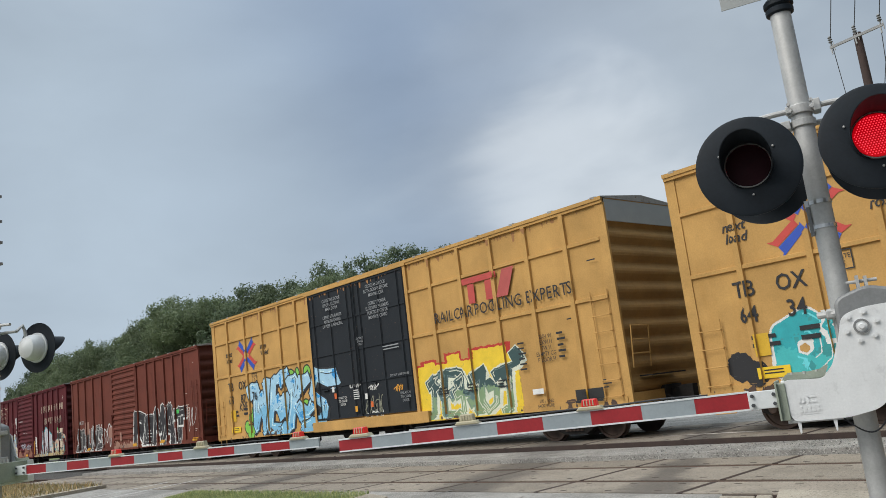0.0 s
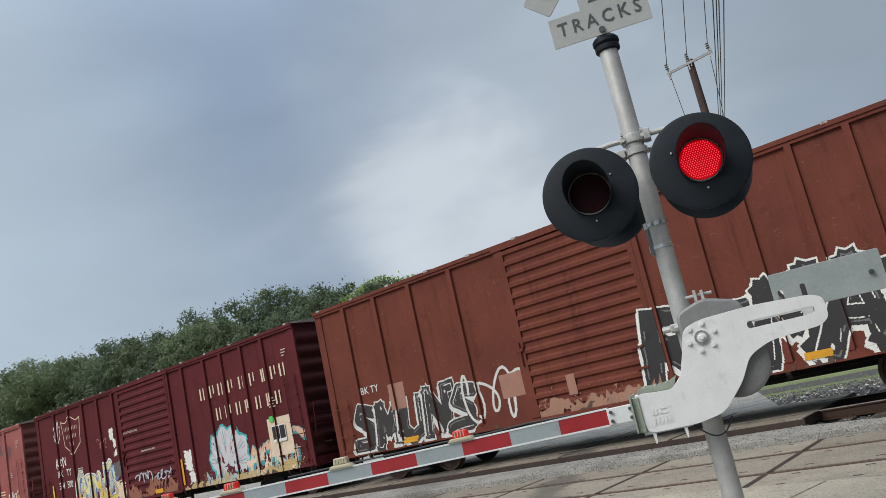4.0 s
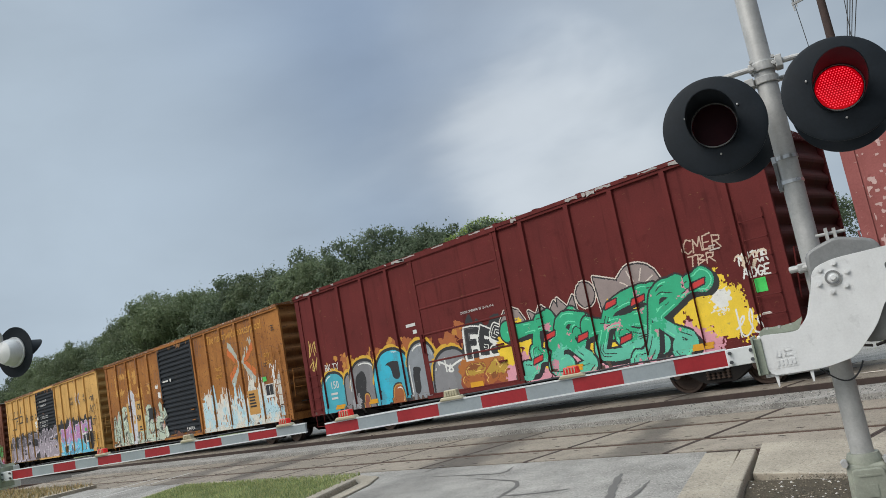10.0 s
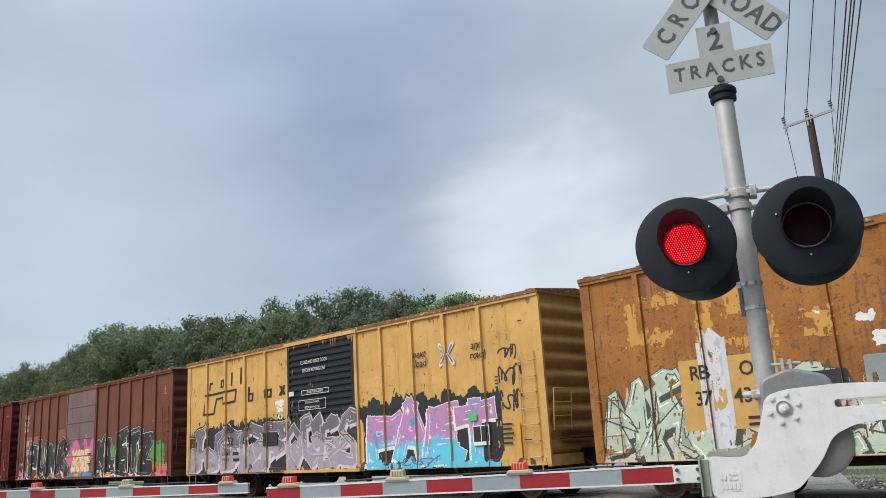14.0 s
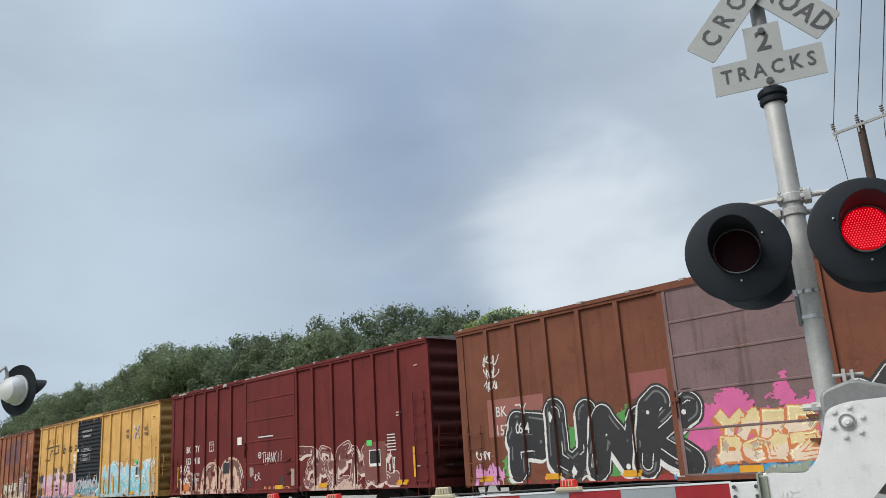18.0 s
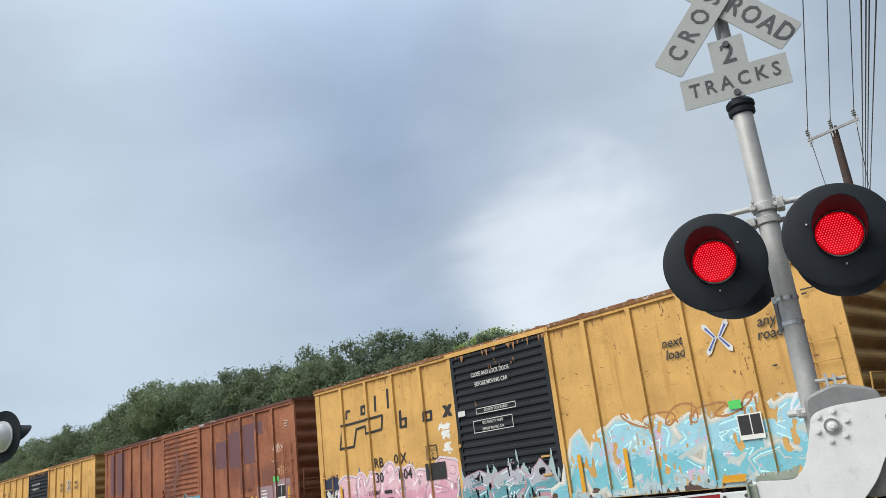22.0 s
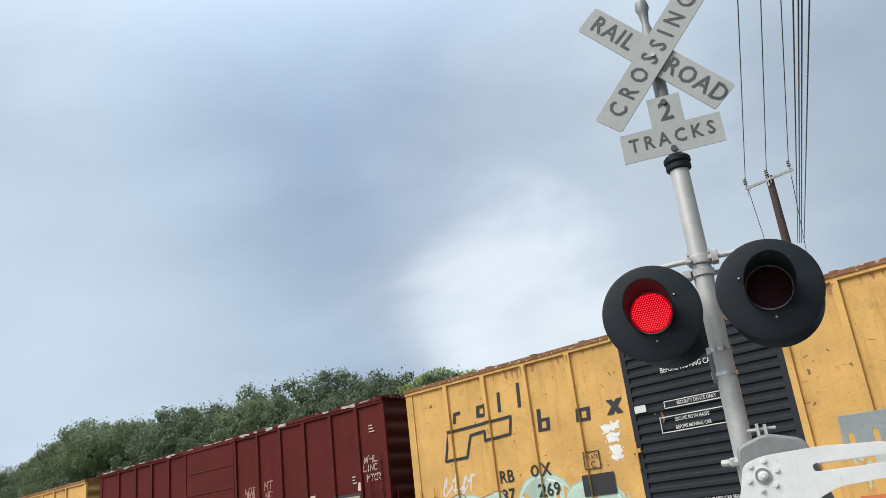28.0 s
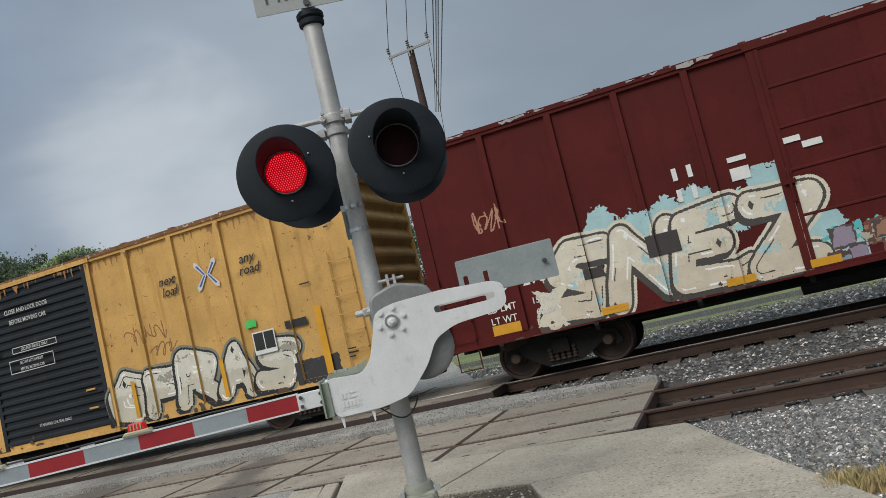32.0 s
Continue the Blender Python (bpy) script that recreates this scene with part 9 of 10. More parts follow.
def pool_car(left, paint, numbers):
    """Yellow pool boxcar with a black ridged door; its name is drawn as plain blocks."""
    c = Boxcar(left, L50, 4.52, paint, paint, (6.05, 9.35, "fine"), DOORBLACK, "yellow pool boxcar with a black ridged door and graffiti", RIBS_RB, roof=FLAKY)
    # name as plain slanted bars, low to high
    for x, z, w, h in ((1.36, 3.52, 0.09, 0.24), (2.10, 3.54, 0.10, 0.26), (2.32, 3.54, 0.09, 0.26), (2.76, 3.56, 0.09, 0.42), (3.34, 3.56, 0.09, 0.52), (3.80, 2.98, 0.10, 0.46), (4.02, 2.98, 0.09, 0.26), (4.84, 3.02, 0.09, 0.26), (5.06, 3.02, 0.09, 0.26)):
        c.paint([[(x, z), (x + w, z), (x + w + 0.03, z + h), (x + 0.03, z + h)]], BLACK, "name_block")
    c.paint([rect(1.45, 3.70, 1.62, 3.77), rect(2.16, 3.73, 2.34, 3.80), rect(2.16, 3.54, 2.34, 3.61), rect(3.88, 3.18, 4.06, 3.24), rect(3.88, 2.98, 4.06, 3.04), rect(4.92, 3.22, 5.10, 3.28), rect(4.92, 3.02, 5.10, 3.08)], BLACK, "name_block")
    c.paint([[(5.55, 3.04), (5.70, 3.04), (5.96, 3.32), (5.82, 3.32)], [(5.80, 3.04), (5.94, 3.04), (5.72, 3.32), (5.58, 3.32)]], BLACK, "name_block")
    mark = [(1.00, 2.74), (1.17, 3.36), (3.10, 3.42), (3.02, 3.06), (2.28, 3.02), (2.29, 3.23), (1.86, 3.20), (1.68, 2.75)]
    c.paint(stroke(mark + mark[:1], 0.030), BLACK, "emblem")
    c.words("RB", 2.76, 2.20, 0.26, BLACK, 0.012)
    c.words("OX", 3.70, 2.22, 0.26, BLACK, 0.012)
    c.words(numbers[0], 2.75, 1.82, 0.26, BLACK, 0.012)
    c.words(numbers[1], 3.88, 1.82, 0.26, BLACK, 0.012)
    c.words("LD LMT", 2.48, 1.45, 0.11, BLACK, 0.01)
    c.words("LT WT", 2.46, 1.27, 0.11, BLACK, 0.01)
    c.bars(2.92, 1.41, 2, 0.45, 0.08, 0.11, BLACK, 3)
    c.plate_mark(4.88, 2.1, "C", BLACK)
    c.paint([rect(4.72, 1.60, 5.48, 2.0)], BLACK, "card_board")
    x, z = 12.86 if left > -140 else (13.45 if left > -190 else 12.33), 3.45
    for s, t, rgb in ((1, 1, (0.55, 0.55, 0.53)), (-1, -1, (0.55, 0.55, 0.53)), (-1, 1, (0.06, 0.09, 0.30)), (1, -1, (0.06, 0.09, 0.30))):
        c.paint([[(x, z), (x + s * 0.09, z), (x + s * 0.28, z + t * 0.21), (x + s * 0.26, z + t * 0.30), (x + s * 0.18, z + t * 0.27)]], (0.55, 0.55, 0.53), "emblem")
        c.paint([[(x + s * 0.03, z + t * 0.01), (x + s * 0.07, z + t * 0.01), (x + s * 0.23, z + t * 0.20), (x + s * 0.19, z + t * 0.22)]], (0.06, 0.09, 0.30), "emblem")
    for t, dx, dz in (("next", -0.98, 0.10), ("load", -0.95, -0.13), ("any", 1.0, 0.10), ("road", 1.02, -0.13)):
        c.words(t, x + dx, z + dz, 0.19, BLACK, 0.012, 0.25)
    for i, (t, dx, dz) in enumerate((("CLOSE AND LOCK DOOR", 0.95, 3.85), ("BEFORE MOVING CAR", 0.95, 3.62), ("SECURITY DEVICE ONLY", 1.0, 3.0), ("SECURE BOTH HASPS", 0.85, 2.72), ("BEFORE MOVING CAR", 0.85, 2.58), ("STANDARD CAR SEAL ONLY", 1.2, 1.3))):
        c.words(t, 6.1 + dx + 0.45, dz, 0.10 if i < 2 else 0.065, STENCIL, 0.012, 0, 0.8)
    c.paint([p for l in [[(6.9, 2.94), (8.2, 2.94), (8.2, 3.06), (6.9, 3.06), (6.9, 2.94)], [(6.75, 2.52), (8.05, 2.52), (8.05, 2.79), (6.75, 2.79), (6.75, 2.52)]] for p in stroke(l, 0.008)], STENCIL, "label_frame")
    c.spray_polys([rect(5.35, 2.75, 5.8, 2.9), rect(5.45, 2.55, 5.75, 2.7), rect(5.5, 2.2, 5.75, 2.45)], WHITE, 0.06, int(-left))
    c.paint([rect(6.25, 2.95, 6.5, 3.08)], STENCIL, "label")
    # rust that bleeds from seams and ladder feet
    v, xx, zz = c.window(0.05, 15.6, 2.3, 4.35)
    n = speckle(xx, zz * 0.4, 0.035, int(-left)) * 0.45 + speckle(xx, zz, 0.4, int(-left) + 1) * 0.55
    v[n > (0.865 if left > -140 else 0.89)] = c.ink((0.20, 0.085, 0.03))
    return c


build_train()

# speed falls slowly along the clip: metres run at t seconds
def run_of(t):
    surge = 0.33 * math.exp(-((t - 3.2) / 1.1) ** 2)      # slack running out of the couplers
    return 7.7615 * t - 0.014319 * t * t - 0.00011183 * t ** 3 + surge


# ---- trees, pole, wires and plants ----
def leaf_cloud(rng, centres, count, size, flat_z=0.8):
    g = Geo()
    for cx, cy, cz, r in rng.choices(centres, [c[3] ** 1.5 for c in centres], k=count):
        while True:
            p = Vector((rng.uniform(-1, 1), rng.uniform(-1, 1), rng.uniform(-1, 1)))
            if 0.25 < p.length < 1:
                break
        p = p.normalized() * r * (rng.uniform(0.45, 1.0) + 0.35 * rng.random() ** 5)
        c = Vector((cx + p.x, cy + p.y, cz + p.z * flat_z))
        n = (p.normalized() + 0.55 * Vector((rng.gauss(0, 1), rng.gauss(0, 1), rng.gauss(0, 1)))).normalized()
        a = n.cross(Vector((rng.gauss(0, 1), rng.gauss(0, 1), rng.gauss(0, 1)))).normalized()
        b = n.cross(a)
        s = size * rng.uniform(0.6, 1.5)
        g.add([c - a * s - b * s * 0.35, c + b * s * 0.6, c + a * s - b * s * 0.35], [(0, 1, 2)])
    return g


def tree_meshes(seed, height, spread, leaves, leaf, leaf_size):
    rng = random.Random(seed)
    trunk = Geo()
    top = height * 0.5
    pts = [(0, 0, -0.3), (rng.uniform(-0.2, 0.2), rng.uniform(-0.2, 0.2), top * 0.5), (rng.uniform(-0.4, 0.4), rng.uniform(-0.4, 0.4), top)]
    trunk.tube(pts[0], pts[1], height * 0.03, height * 0.024, 9, False)
    trunk.tube(pts[1], pts[2], height * 0.024, height * 0.016, 9, False)
    centres = []
    for i in range(13):
        a = rng.uniform(0, 6.283)
        h = rng.uniform(0.38, 0.92) * height
        reach = spread * (1.0 - 0.75 * abs(h / height - 0.55) / 0.5) * rng.uniform(0.45, 0.95)
        e = Vector((math.cos(a) * reach, math.sin(a) * reach, h))
        s = Vector(pts[1]).lerp(Vector(pts[2]), rng.random())
        mid = s.lerp(e, 0.5) + Vector((0, 0, -0.06 * height))
        trunk.tube(s, mid, height * 0.011, height * 0.008, 6, False)
        trunk.tube(mid, e, height * 0.008, height * 0.003, 6, False)
        r = spread * rng.uniform(0.30, 0.52)
        centres.append((e.x, e.y, e.z, r))
        for _ in range(5):
            o = Vector((rng.gauss(0, 1), rng.gauss(0, 1), rng.gauss(0.2, 0.7))).normalized() * r * rng.uniform(0.9, 1.15)
            centres.append((e.x + o.x, e.y + o.y, min(e.z + o.z, height), r * rng.uniform(0.18, 0.45)))
    crown = leaf_cloud(rng, centres, leaves, leaf_size)
    top = sorted(p[2] for p in crown.v)[-12]
    crown.v = [(x, y, z * height / top) for x, y, z in crown.v]
    trunk.v = [(x, y, z * height / top) for x, y, z in trunk.v]
    return trunk.mesh("trunk", True), crown.mesh("crown"), leaf


def build_trees():
    kinds = [tree_meshes(1, 10.0, 4.2, 25000, LEAF_DARK, 0.095), tree_meshes(2, 10.0, 3.6, 25000, LEAF_DARK, 0.095), tree_meshes(3, 10.0, 4.6, 25000, LEAF_MID, 0.095), tree_meshes(4, 10.0, 3.9, 25000, LEAF_LIGHT, 0.095), tree_meshes(5, 10.0, 3.4, 25000, LEAF_MID, 0.095)]
    words = ["dark green oak with a dense uneven crown", "dark green oak with a tall crown", "olive-green tree with a broad crown", "pale yellow-green tree above the railway", "olive-green tree with a narrow crown"]
    rng = random.Random(21)
    rows = []
    line = ((-190, 14.4), (-153, 16.6), (-105, 17.0), (-88, 17.8), (-74, 16.6), (-60, 15.3), (-52, 13.6), (-43, 12.7), (-34, 11.2))

    def crest(x):
        for (a, ha), (b, hb) in zip(line, line[1:]):
            if a <= x <= b:
                return ha + (hb - ha) * (x - a) / (b - a)
        return 11.0
    # the wood behind the train: x, y, height, kind
    x = -36.0
    while x > -175:
        y = 45 + rng.uniform(-2, 2.5)
        rows.append((x, y, (crest(x * 42 / y) - 3.6 * rng.random() ** 1.6) * y / 42, 1 if x > -50 else rng.choice((0, 1, 2, 4) if x > -95 else (0, 2, 4, 2))))
        x -= rng.uniform(3.0, 5.2)
    for x in range(-170, -30, 12):
        rows.append((x + rng.uniform(-3, 3), 54 + rng.uniform(0, 6), rng.uniform(9, 12), rng.choice((0, 2, 4))))
    rows += [(-50, 45.5, 14.3, 0), (-47.6, 46.5, 13.9, 1), (-53, 46, 14.7, 0), (-45, 46.5, 13.2, 3), (-41.5, 46, 12.9, 3), (-56, 45, 15.4, 1)]
    # beyond the right hand end of the crossing
    for x, y, h, k in ((-24, 44, 8.4, 2), (-19.5, 46, 9.0, 0), (-14.5, 50, 8.2, 4), (-4.9, 36, 7.9, 0), (-9.5, 41, 6.6, 1), (16.5, 36, 10.3, 0), (19.5, 37, 10.6, 1), (23, 38, 10.2, 0), (27, 40, 10.5, 2), (8.6, 37, 9.4, 0), (11.2, 36, 10.2, 1), (13.6, 37.5, 10.6, 0)):
        rows.append((x, y, h, k))
    for x, y, h, k in rows:
        tr, cr, leaf = kinds[k]
        t = thing("tree", words[k], "tree", Matrix.Translation((x, y, -0.1)) @ Euler((0, 0, rng.uniform(0, 6.28))).to_matrix().to_4x4() @ Matrix.Diagonal((0.25 + h / 14 * rng.uniform(0.9, 1.15), 0.25 + h / 14 * rng.uniform(0.9, 1.15), h / 10, 1)), "trees behind the tracks")
        part("trunk", tr, BARK, t)
        part("crown", cr, leaf, t)
    # undergrowth hiding the wood's foot
    g = leaf_cloud(random.Random(8), [(-30 - 1.7 * i + rng.uniform(-1, 1), 35 + rng.uniform(-1.5, 2.5), rng.uniform(0.4, 2.4), rng.uniform(1.0, 2.0)) for i in range(85)] + [(7.2 + 0.9 * i, 33 + rng.uniform(-1, 1.5), rng.uniform(0.4, 2.6), rng.uniform(0.8, 1.5)) for i in range(30)] + [(-9.0 + 0.55 * i, 31.5 + rng.uniform(-0.8, 1.5), rng.uniform(0.6, 3.3), rng.uniform(0.7, 1.3)) for i in range(30)], 84000, 0.10)
    tagged(part("undergrowth", g, LEAF_MID), "dense dark undergrowth along the wood's edge", "shrubs", "", "stuff")


build_trees()


def build_pole():
    p = thing("utility_pole", "dark brown wooden utility pole with a crossarm", "utility pole", pose(-14.05, 45, 0))
    part("pole", Geo().tube((0, 0, -0.5), (0, 0, 18.2), 0.34, 0.20, 14), POLEWOOD, p, smooth=True)
    arm = part("crossarm", Geo().box(-1.4, 1.4, -0.10, 0.0, -0.07, 0.07), GREYPAINT, p, "grey steel crossarm", at=pose(0, -0.2, 17.95, 0, -3, 0))
    for x in (-1.3, 0.0, 1.3):
        part("insulator", Geo().spin([(0.0, 0.55), (0.05, 0.55), (0.11, 0.46), (0.05, 0.42), (0.12, 0.33), (0.05, 0.29), (0.12, 0.2), (0.04, 0.12), (0.04, 0.0)], "z", 10, (x, -0.05, 0.1)), GREYPAINT, arm, smooth=True)
        part("hanger", Geo().tube((x - 0.05, -0.05, -0.4), (x - 0.05, -0.05, 0.1), 0.045, n=6).tube((x + 0.12, -0.05, -0.25), (x + 0.12, -0.05, 0.2), 0.03, n=6), GALV, arm)
    # wires over the crossing and away behind the pole
    def wire(name, a, b, sag, r):
        a, b = Vector(a), Vector(b)
        g = Geo()
        pts = []
        for i in range(15):
            t = i / 14
            q = a.lerp(b, t)
            pts.append((q.x, q.y, q.z - sag * 4 * t * (1 - t)))
        tagged(part(name, g.path(pts, r, 5), WIRE), "thin black overhead power line from the utility pole", "power line", "overhead lines")
    for dx, top, k in ((-1.3, 18.4, -8.0), (0.0, 18.5, -7.1), (1.3, 18.55, -6.35)):
        a = Vector((-14.05 + dx, 44.8, top))
        d = Vector((k - a.x, 27.5 - a.y, 0)) / 17.3
        wire("power_line", a, a + d * 95 + Vector((0, 0, 2.0)), 0.5, 0.022)
        wire("power_line", a, a + Vector((-16, 50, -1.5)), 0.8, 0.022)
    for a, b in (((-21.1, 70, 20.75), (-5.58, 25.3, 16.5)), ((-20.95, 70, 20.7), (-5.46, 25.45, 16.5)), ((-20.8, 70, 20.66), (-5.38, 25.55, 16.5)), ((-20.6, 70, 20.6), (-5.22, 25.8, 16.5))):
        a, b = Vector(a), Vector(b)
        wire("power_line", a, a + (b - a) * 2.2, 0.0, 0.03)


build_pole()


def build_house():
    h = thing("house", "pale house with a grey roof seen beyond the trees", "house", pose(4.2, 48, 0, 0, 0, 8))
    part("wall", Geo().box(-6, 6, -4, 4, -0.3, 5.6), CLAY, h)
    part("roof", Geo().prism([(-4.6, 5.55), (4.6, 5.55), (0, 8.1)], "x", -6.5, 6.5), SHINGLE, h, "grey shingled roof")
    wing = part("wing", Geo().box(-8.2, -6.0, -3.2, 3.2, -0.3, 5.0), CLAY, h)
    part("roof", Geo().prism([(-3.7, 4.95), (3.7, 4.95), (0, 6.9)], "x", -8.5, -5.9), surface("red_tile", (0.24, 0.085, 0.05), 0.9, vary=0.25, scale=4, grain=30, bump=0.4), wing, "red tiled roof")
    for x in (-3.5, 0.2, 3.4):
        w = part("window", Geo().box(x - 0.6, x + 0.6, -4.06, -4.0, 0.9, 2.2), ARMWHITE, h)
        part("pane", Geo().box(x - 0.5, x + 0.5, -4.08, -4.062, 1.0, 2.1), PANE, w)


build_house()


def build_fence():
    """Chain-link fence behind the line: posts, top rail and the wire net."""
    f = thing("chain_link_fence", "grey chain-link fence on the grass behind the railway", "fence", pose(0, 29, 0))
    post = Geo().tube((0, 0, -0.1), (0, 0, 2.45), 0.035, n=8).mesh("post")
    for i in range(11):
        part("post", post, GALV, f, at=pose(-13 + 3.0 * i, 0, 0))
    part("top_rail", Geo().tube((-13, 0, 2.42), (17, 0, 2.42), 0.022, n=6), GALV, f)
    net = Geo()
    for i in range(150):
        x = -13 + 0.2 * i
        for s in (-1, 1):
            a, b = (x, 0.006 * s, 0.05), (x + s * 2.35, 0.006 * s, 2.40)
            net.add([(a[0] - 0.006, a[1], a[2]), (a[0] + 0.006, a[1], a[2]), (b[0] + 0.006, b[1], b[2]), (b[0] - 0.006, b[1], b[2])], [(0, 1, 2, 3)])
    tagged(part("wire_net", net, GREYPAINT, f, "grey wire net"), kind="stuff")


build_fence()


def build_sapling():
    """A tree-of-heaven like shoot: a thin stem with drooping feathered leaves."""
    rng = random.Random(5)
    s = thing("sapling", "young green sapling with long feathered leaves in the ballast", "plant", pose(1.78, 5.95, -0.1))
    stem = Geo()
    pts = [(0.22, -0.06, 0.0), (0.14, -0.03, 0.4), (0.04, 0.0, 0.85), (-0.02, 0.02, 1.35), (-0.05, 0.03, 1.85)]
    for i, (a, b) in enumerate(zip(pts, pts[1:])):
        stem.tube(a, b, 0.012 - 0.002 * i, 0.010 - 0.002 * i, 7)
    part("stem", stem, SAPLEAF, s, smooth=True)
    for k in range(38):
        t = 0.10 + 0.90 * k / 37
        i = min(3, int(t * 4))
        base = Vector(pts[i]).lerp(Vector(pts[i + 1]), t * 4 - i)
        a = k * 2.4 + rng.uniform(-0.3, 0.3)
        length = rng.uniform(0.26, 0.40) * (1.15 - 0.5 * t)
        out = Vector((math.cos(a), math.sin(a), 0))
        g = Geo()
        line = [base + out * length * u + Vector((0, 0, length * (0.55 * u - 0.95 * u * u))) for u in (0, 0.25, 0.5, 0.75, 1.0)]
        g.path(line, 0.003, 5)
        for j in range(8):
            u = 0.14 + 0.115 * j
            q = base + out * length * u + Vector((0, 0, length * (0.55 * u - 0.95 * u * u)))
            side = out.cross(Vector((0, 0, 1)))
            for sd in (-1, 1):
                tip = q + side * sd * 0.082 + out * 0.05 + Vector((0, 0, -0.035 + rng.uniform(-0.012, 0.012)))
                mid = q.lerp(tip, 0.45)
                wv = (out - side * sd * 0.35).normalized() * 0.019
                far = q.lerp(tip, 0.75)
                g.add([q, mid - wv, far - wv * 0.8, tip, far + wv * 0.8, mid + wv + Vector((0, 0, 0.006))], [(0, 1, 2, 3, 4, 5)])
        part("leaf", g, SAPLEAF, s)


build_sapling()


def scatter_stones(name, area, count, size, mat, seed, label, z):
    """Loose crushed stones, joined."""
    rng = random.Random(seed)
    g = Geo()
    for _ in range(count):
        x, y = area(rng)
        r = size * rng.uniform(0.5, 1.4)
        zz = z(x, y) if callable(z) else z
        a = rng.uniform(0, 6.28)
        pts = []
        for dx, dy, dz in ((1, 0, 0.1), (0.2, 0.9, -0.1), (-0.8, 0.4, 0.15), (-0.6, -0.7, -0.05), (0.5, -0.8, 0.1), (0.1, 0.05, 0.75)):
            f = r * rng.uniform(0.7, 1.25)
            pts.append((x + f * (dx * math.cos(a) - dy * math.sin(a)), y + f * (dx * math.sin(a) + dy * math.cos(a)), zz + r * 0.9 * dz + r * 0.1))
        g.add(pts, [(0, 1, 5), (1, 2, 5), (2, 3, 5), (3, 4, 5), (4, 0, 5)])
    tagged(part(name, g, mat), label, "stones", "", "stuff")


def bed_z(y):
    def h(x, yy):
        d = abs(yy - y)
        z0 = FAR_Z if y > 12 else 0.0
        if 12.1 < yy < 14.05:
            return -0.24 + (yy - 12.1) * 0.0872
        return z0 - 0.245 - max(0.0, d - 1.55) * 0.26
    return h


def build_loose():
    scatter_stones("ballast_stones", lambda r: (-0.7 + 17 * r.random() ** 1.4, NEAR_Y + r.uniform(-2.4, 2.4)), 34000, 0.028, STONE, 1, "grey crushed ballast stones along the near track", bed_z(NEAR_Y))
    scatter_stones("ballast_stones", lambda r: (-3.6 + 24 * r.random() ** 1.2, FAR_Y + r.uniform(-2.6, 2.1)), 22000, 0.034, STONE, 2, "grey crushed ballast stones along the far track", bed_z(FAR_Y))
    scatter_stones("bank_stones", lambda r: (-14 + 40 * r.random(), 17.7 + 5.0 * r.random() ** 1.3), 34000, 0.05, STONE, 7, "grey crushed stones on the bank behind the far track", lambda x, y: (-0.215 + (y - 17.7) * 0.071 if y < 20.5 else -0.015 + (y - 20.5) * 0.017))
    scatter_stones("pale_stones", lambda r: (-0.5 + 12 * r.random() ** 1.4, NEAR_Y + r.uniform(-2.8, 7.0)), 420, 0.03, PALESTONE, 3, "pale pebbles among the ballast", lambda x, y: bed_z(NEAR_Y)(x, min(y, NEAR_Y + 2)) + 0.012)

    def side(r):
        y = 4.6 + 4.0 * r.random()
        return (-0.04 + (7.28 - y) * 0.39 + 7.0 * r.random() ** 1.5, y)
    scatter_stones("gravel_stones", side, 56000, 0.019, STONE, 4, "fine grey gravel beside the pavement", lambda x, y: -0.052 - 0.009 * max(0.0, x))
    scatter_stones("gravel_stones", lambda r: tuple(in_road(r.uniform(-0.93, 0.9), r.uniform(-1.6, 1.85)))[:2], 7000, 0.0085, EARTHSTONE, 5, "small mixed pebbles on the dark soil bed", 0.006)
    scatter_stones("gravel_stones", lambda r: tuple(in_road(r.uniform(-0.93, 0.9), r.uniform(-1.6, 1.85)))[:2], 420, 0.013, PALESTONE, 8, "larger pale pebbles on the dark soil bed", 0.006)
    scatter_stones("spilled_stones", lambda r: (r.uniform(-9, -1.2), r.uniform(12.4, 13.7)), 900, 0.014, STONE, 6, "pale grit between the tracks", 0.078)
    bank = Geo().add([(-0.42, 8.3, -0.05), (0.3, 6.0, -0.06), (7.6, -11.5, -0.06), (30, -11.5, -0.1), (30, 8.3, -0.16)], [(0, 1, 2, 3, 4)])
    tagged(part("gravel_shoulder", bank, BALLAST), "grey gravel shoulder beside the pavement", "gravel", "", "structure")

    def blades(name, area, count, hgt, mat, seed, label, z):
        rng = random.Random(seed)
        g = Geo()
        for _ in range(count):
            x, y = area(rng)
            a = rng.uniform(0, 6.28)
            h = hgt * rng.uniform(0.5, 1.3)
            w = 0.006 + 0.05 * h
            lx, ly = rng.gauss(0, 0.35) * h, rng.gauss(0, 0.35) * h
            g.add([(x - w * math.cos(a), y - w * math.sin(a), z), (x + w * math.cos(a), y + w * math.sin(a), z), (x + lx, y + ly, z + h)], [(0, 1, 2)])
        tagged(part(name, g, mat), label, "grass", "", "stuff")

    def on_median(r):
        while True:
            x, y = r.uniform(-19, -8.5), r.uniform(2.5, 7.9)
            if x < -9.8 - (7.5 - y) * -0.55 * 1.0 - 1.2 + 0.0 and x > -18.0 + (7.9 - y) * 0.75:
                return x, y
    blades("grass", on_median, 34000, 0.055, GRASS, 11, "short green grass blades on the median", 0.115)
    blades("grass", lambda r: (r.uniform(-60, 40), r.uniform(21.3, 28.5)), 34000, 0.24, GRASS, 12, "rough green grass behind the far track", -0.15)
    blades("dry_grass", lambda r: (r.uniform(-50, -27), r.uniform(3, 9)), 14000, 0.16, DRYGRASS, 13, "yellowed grass on the far verge", 0.08)
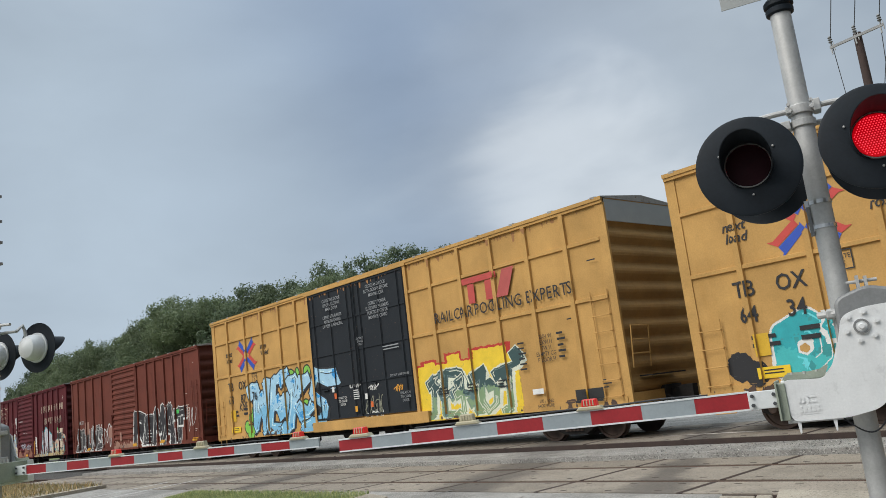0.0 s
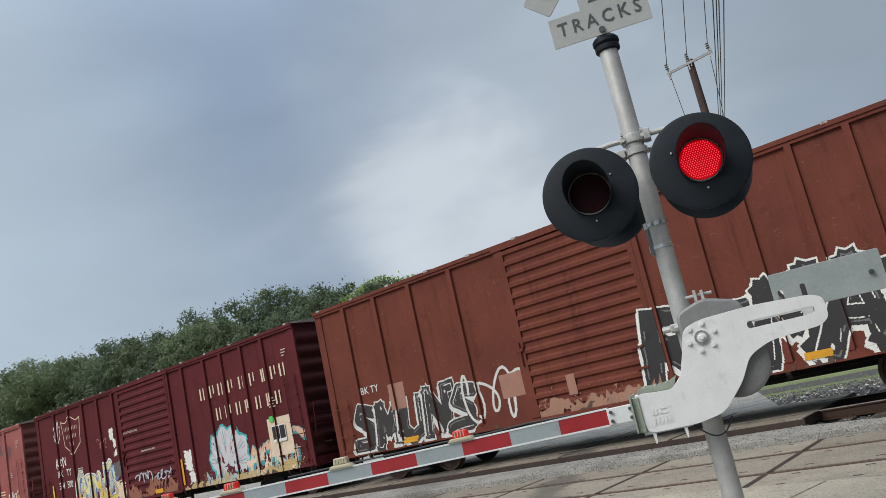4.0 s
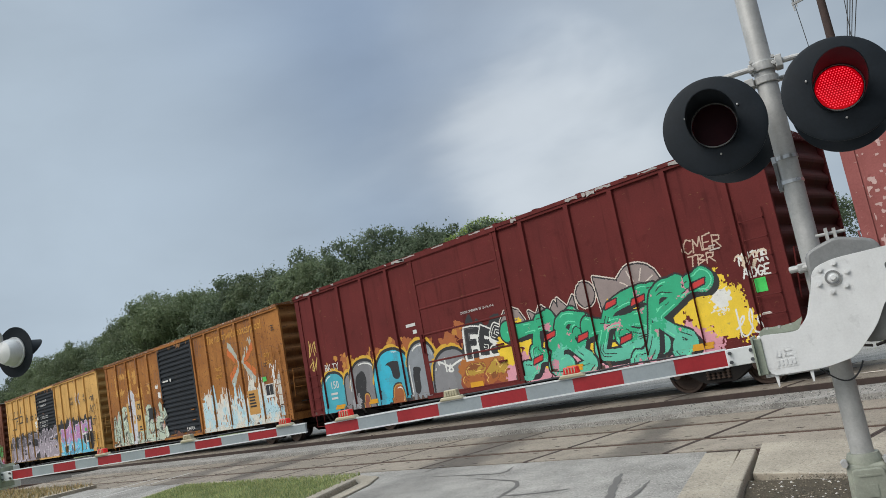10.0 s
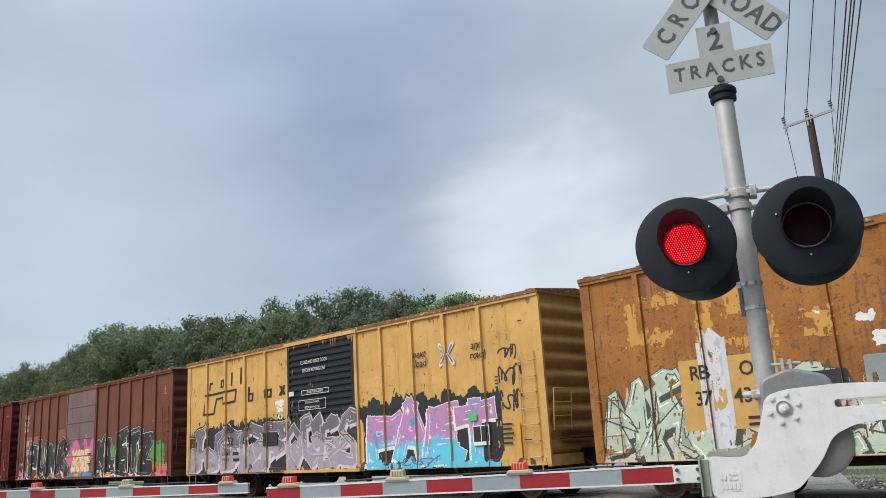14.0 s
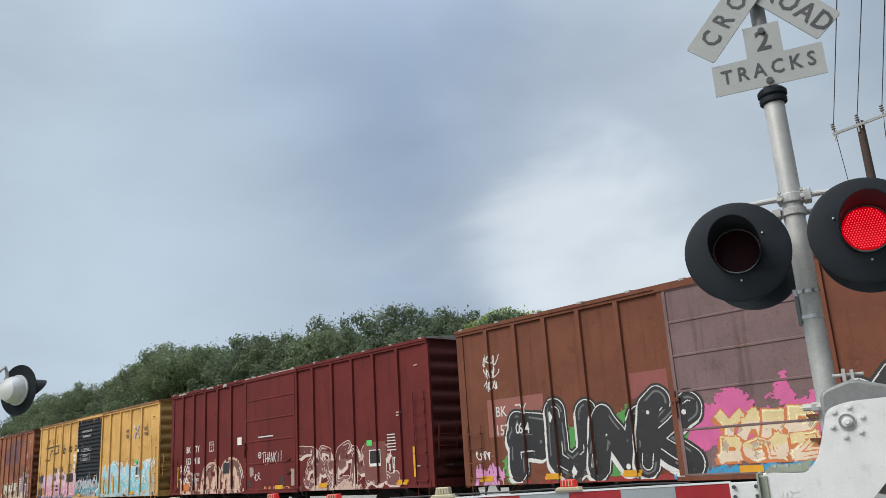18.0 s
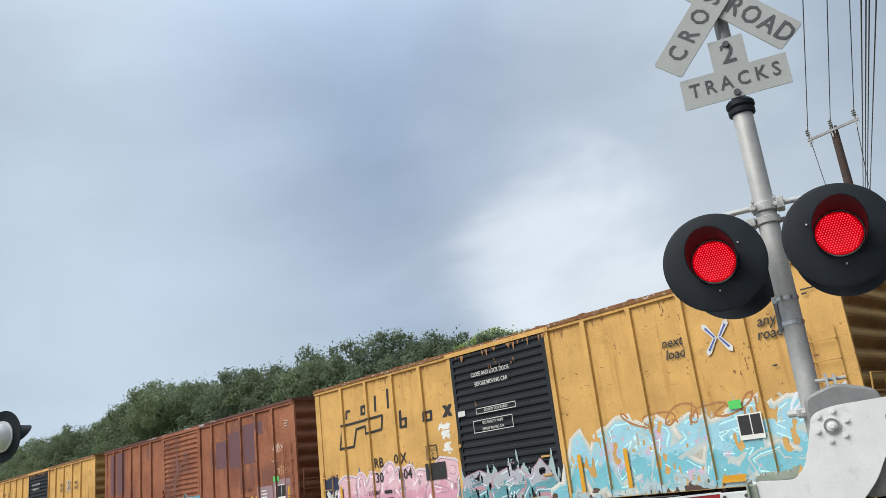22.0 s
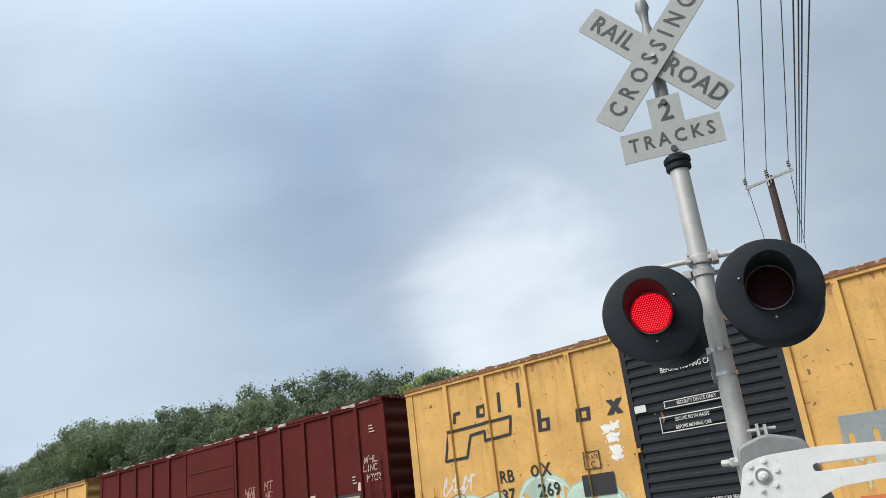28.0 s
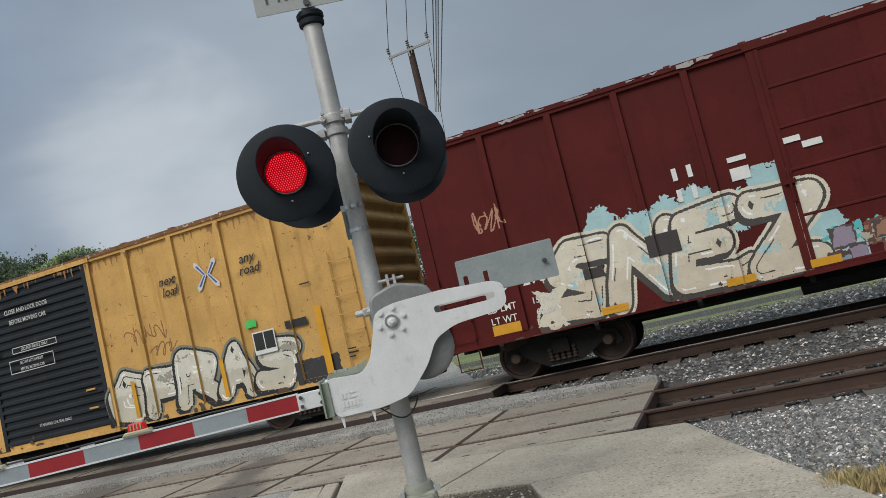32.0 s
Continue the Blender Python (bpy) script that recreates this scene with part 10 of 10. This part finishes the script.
    blades("dry_grass", lambda r: (0.52 + 0.4 * r.random() ** 1.3, 5.5 + 0.38 * r.random()), 900, 0.10, DRYGRASS, 14, "dry straw-coloured grass tuft by the pavement", -0.06)
    infill = Geo().add([(-1.0, 12.08, -0.242), (300, 12.08, -0.242), (300, 14.06, -0.072), (-1.0, 14.06, -0.072)], [(0, 1, 2, 3)])
    tagged(part("ballast_infill", infill, BALLAST), "grey ballast between the two tracks", "ballast", "", "structure")
    gravel = Geo().add([(-300, 17.7, -0.22), (200, 17.7, -0.22), (200, 20.5, -0.02), (-300, 20.5, -0.02), (200, 25.8, 0.07), (-300, 25.8, 0.07)], [(0, 1, 2, 3), (3, 2, 4, 5)])
    tagged(part("gravel_bank", gravel, BALLAST), "grey gravel bank behind the far track", "gravel", "", "structure")
    strip = Geo().add([(-300, 21.6, 0.02), (200, 21.6, 0.02), (200, 36, 0.12), (-300, 36, 0.12)], [(0, 1, 2, 3)])
    tagged(part("grass_strip", strip, TURF), "rough green grass strip behind the far track", "grass", "", "structure")


build_loose()
build_panels()


# ---- motion ----
def motions():
    rows_t = [0.5 * i for i in range(13)] + [6.0 + 2.0 * i for i in range(1, 14)]
    for car, mid in CARS:
        walk(car, [(t, pose(mid + run_of(t), FAR_Y, FAR_Z)) for t in rows_t])
    steps = [i / 15.0 for i in range(481)]
    for w in WHEELS:
        x, y, z = w.matrix_basis.translation
        walk(w, [(t, pose(x, y, z) @ Matrix.Rotation(run_of(t) / SHAFT, 4, "Y")) for t in steps])
    # the flashers: each lens turns over in its ring, the pair in turn
    first, beat = 0.55, 0.5958
    for lens, side in FLIPS:
        x, y, z = lens.matrix_basis.translation
        rows, lit = [], side > 0
        ang = 0.0 if lit else 180.0
        rows.append((0.0, ang))
        k = 0
        while first + beat * k < 31.95:
            t = first + beat * k
            start = t if lit else t - 0.09          # the dark one lights just before the other goes out
            whole = round(t)
            if start < whole < start + 0.1 and abs(whole - t) > 0.01:
                start = whole if whole < t else whole - 0.1
            n = round(start * 30)
            rows += [(n / 30, ang), ((n + 1) / 30, ang + 60.0), ((n + 2) / 30, ang + 120.0)]
            ang, lit = ang + 180.0, not lit
            rows.append(((n + 3) / 30, ang))
            k += 1
        rows.append((32.0, ang))
        walk(lens, [(t, pose(x, y, z, 0, 0, a)) for t, a in rows])


motions()
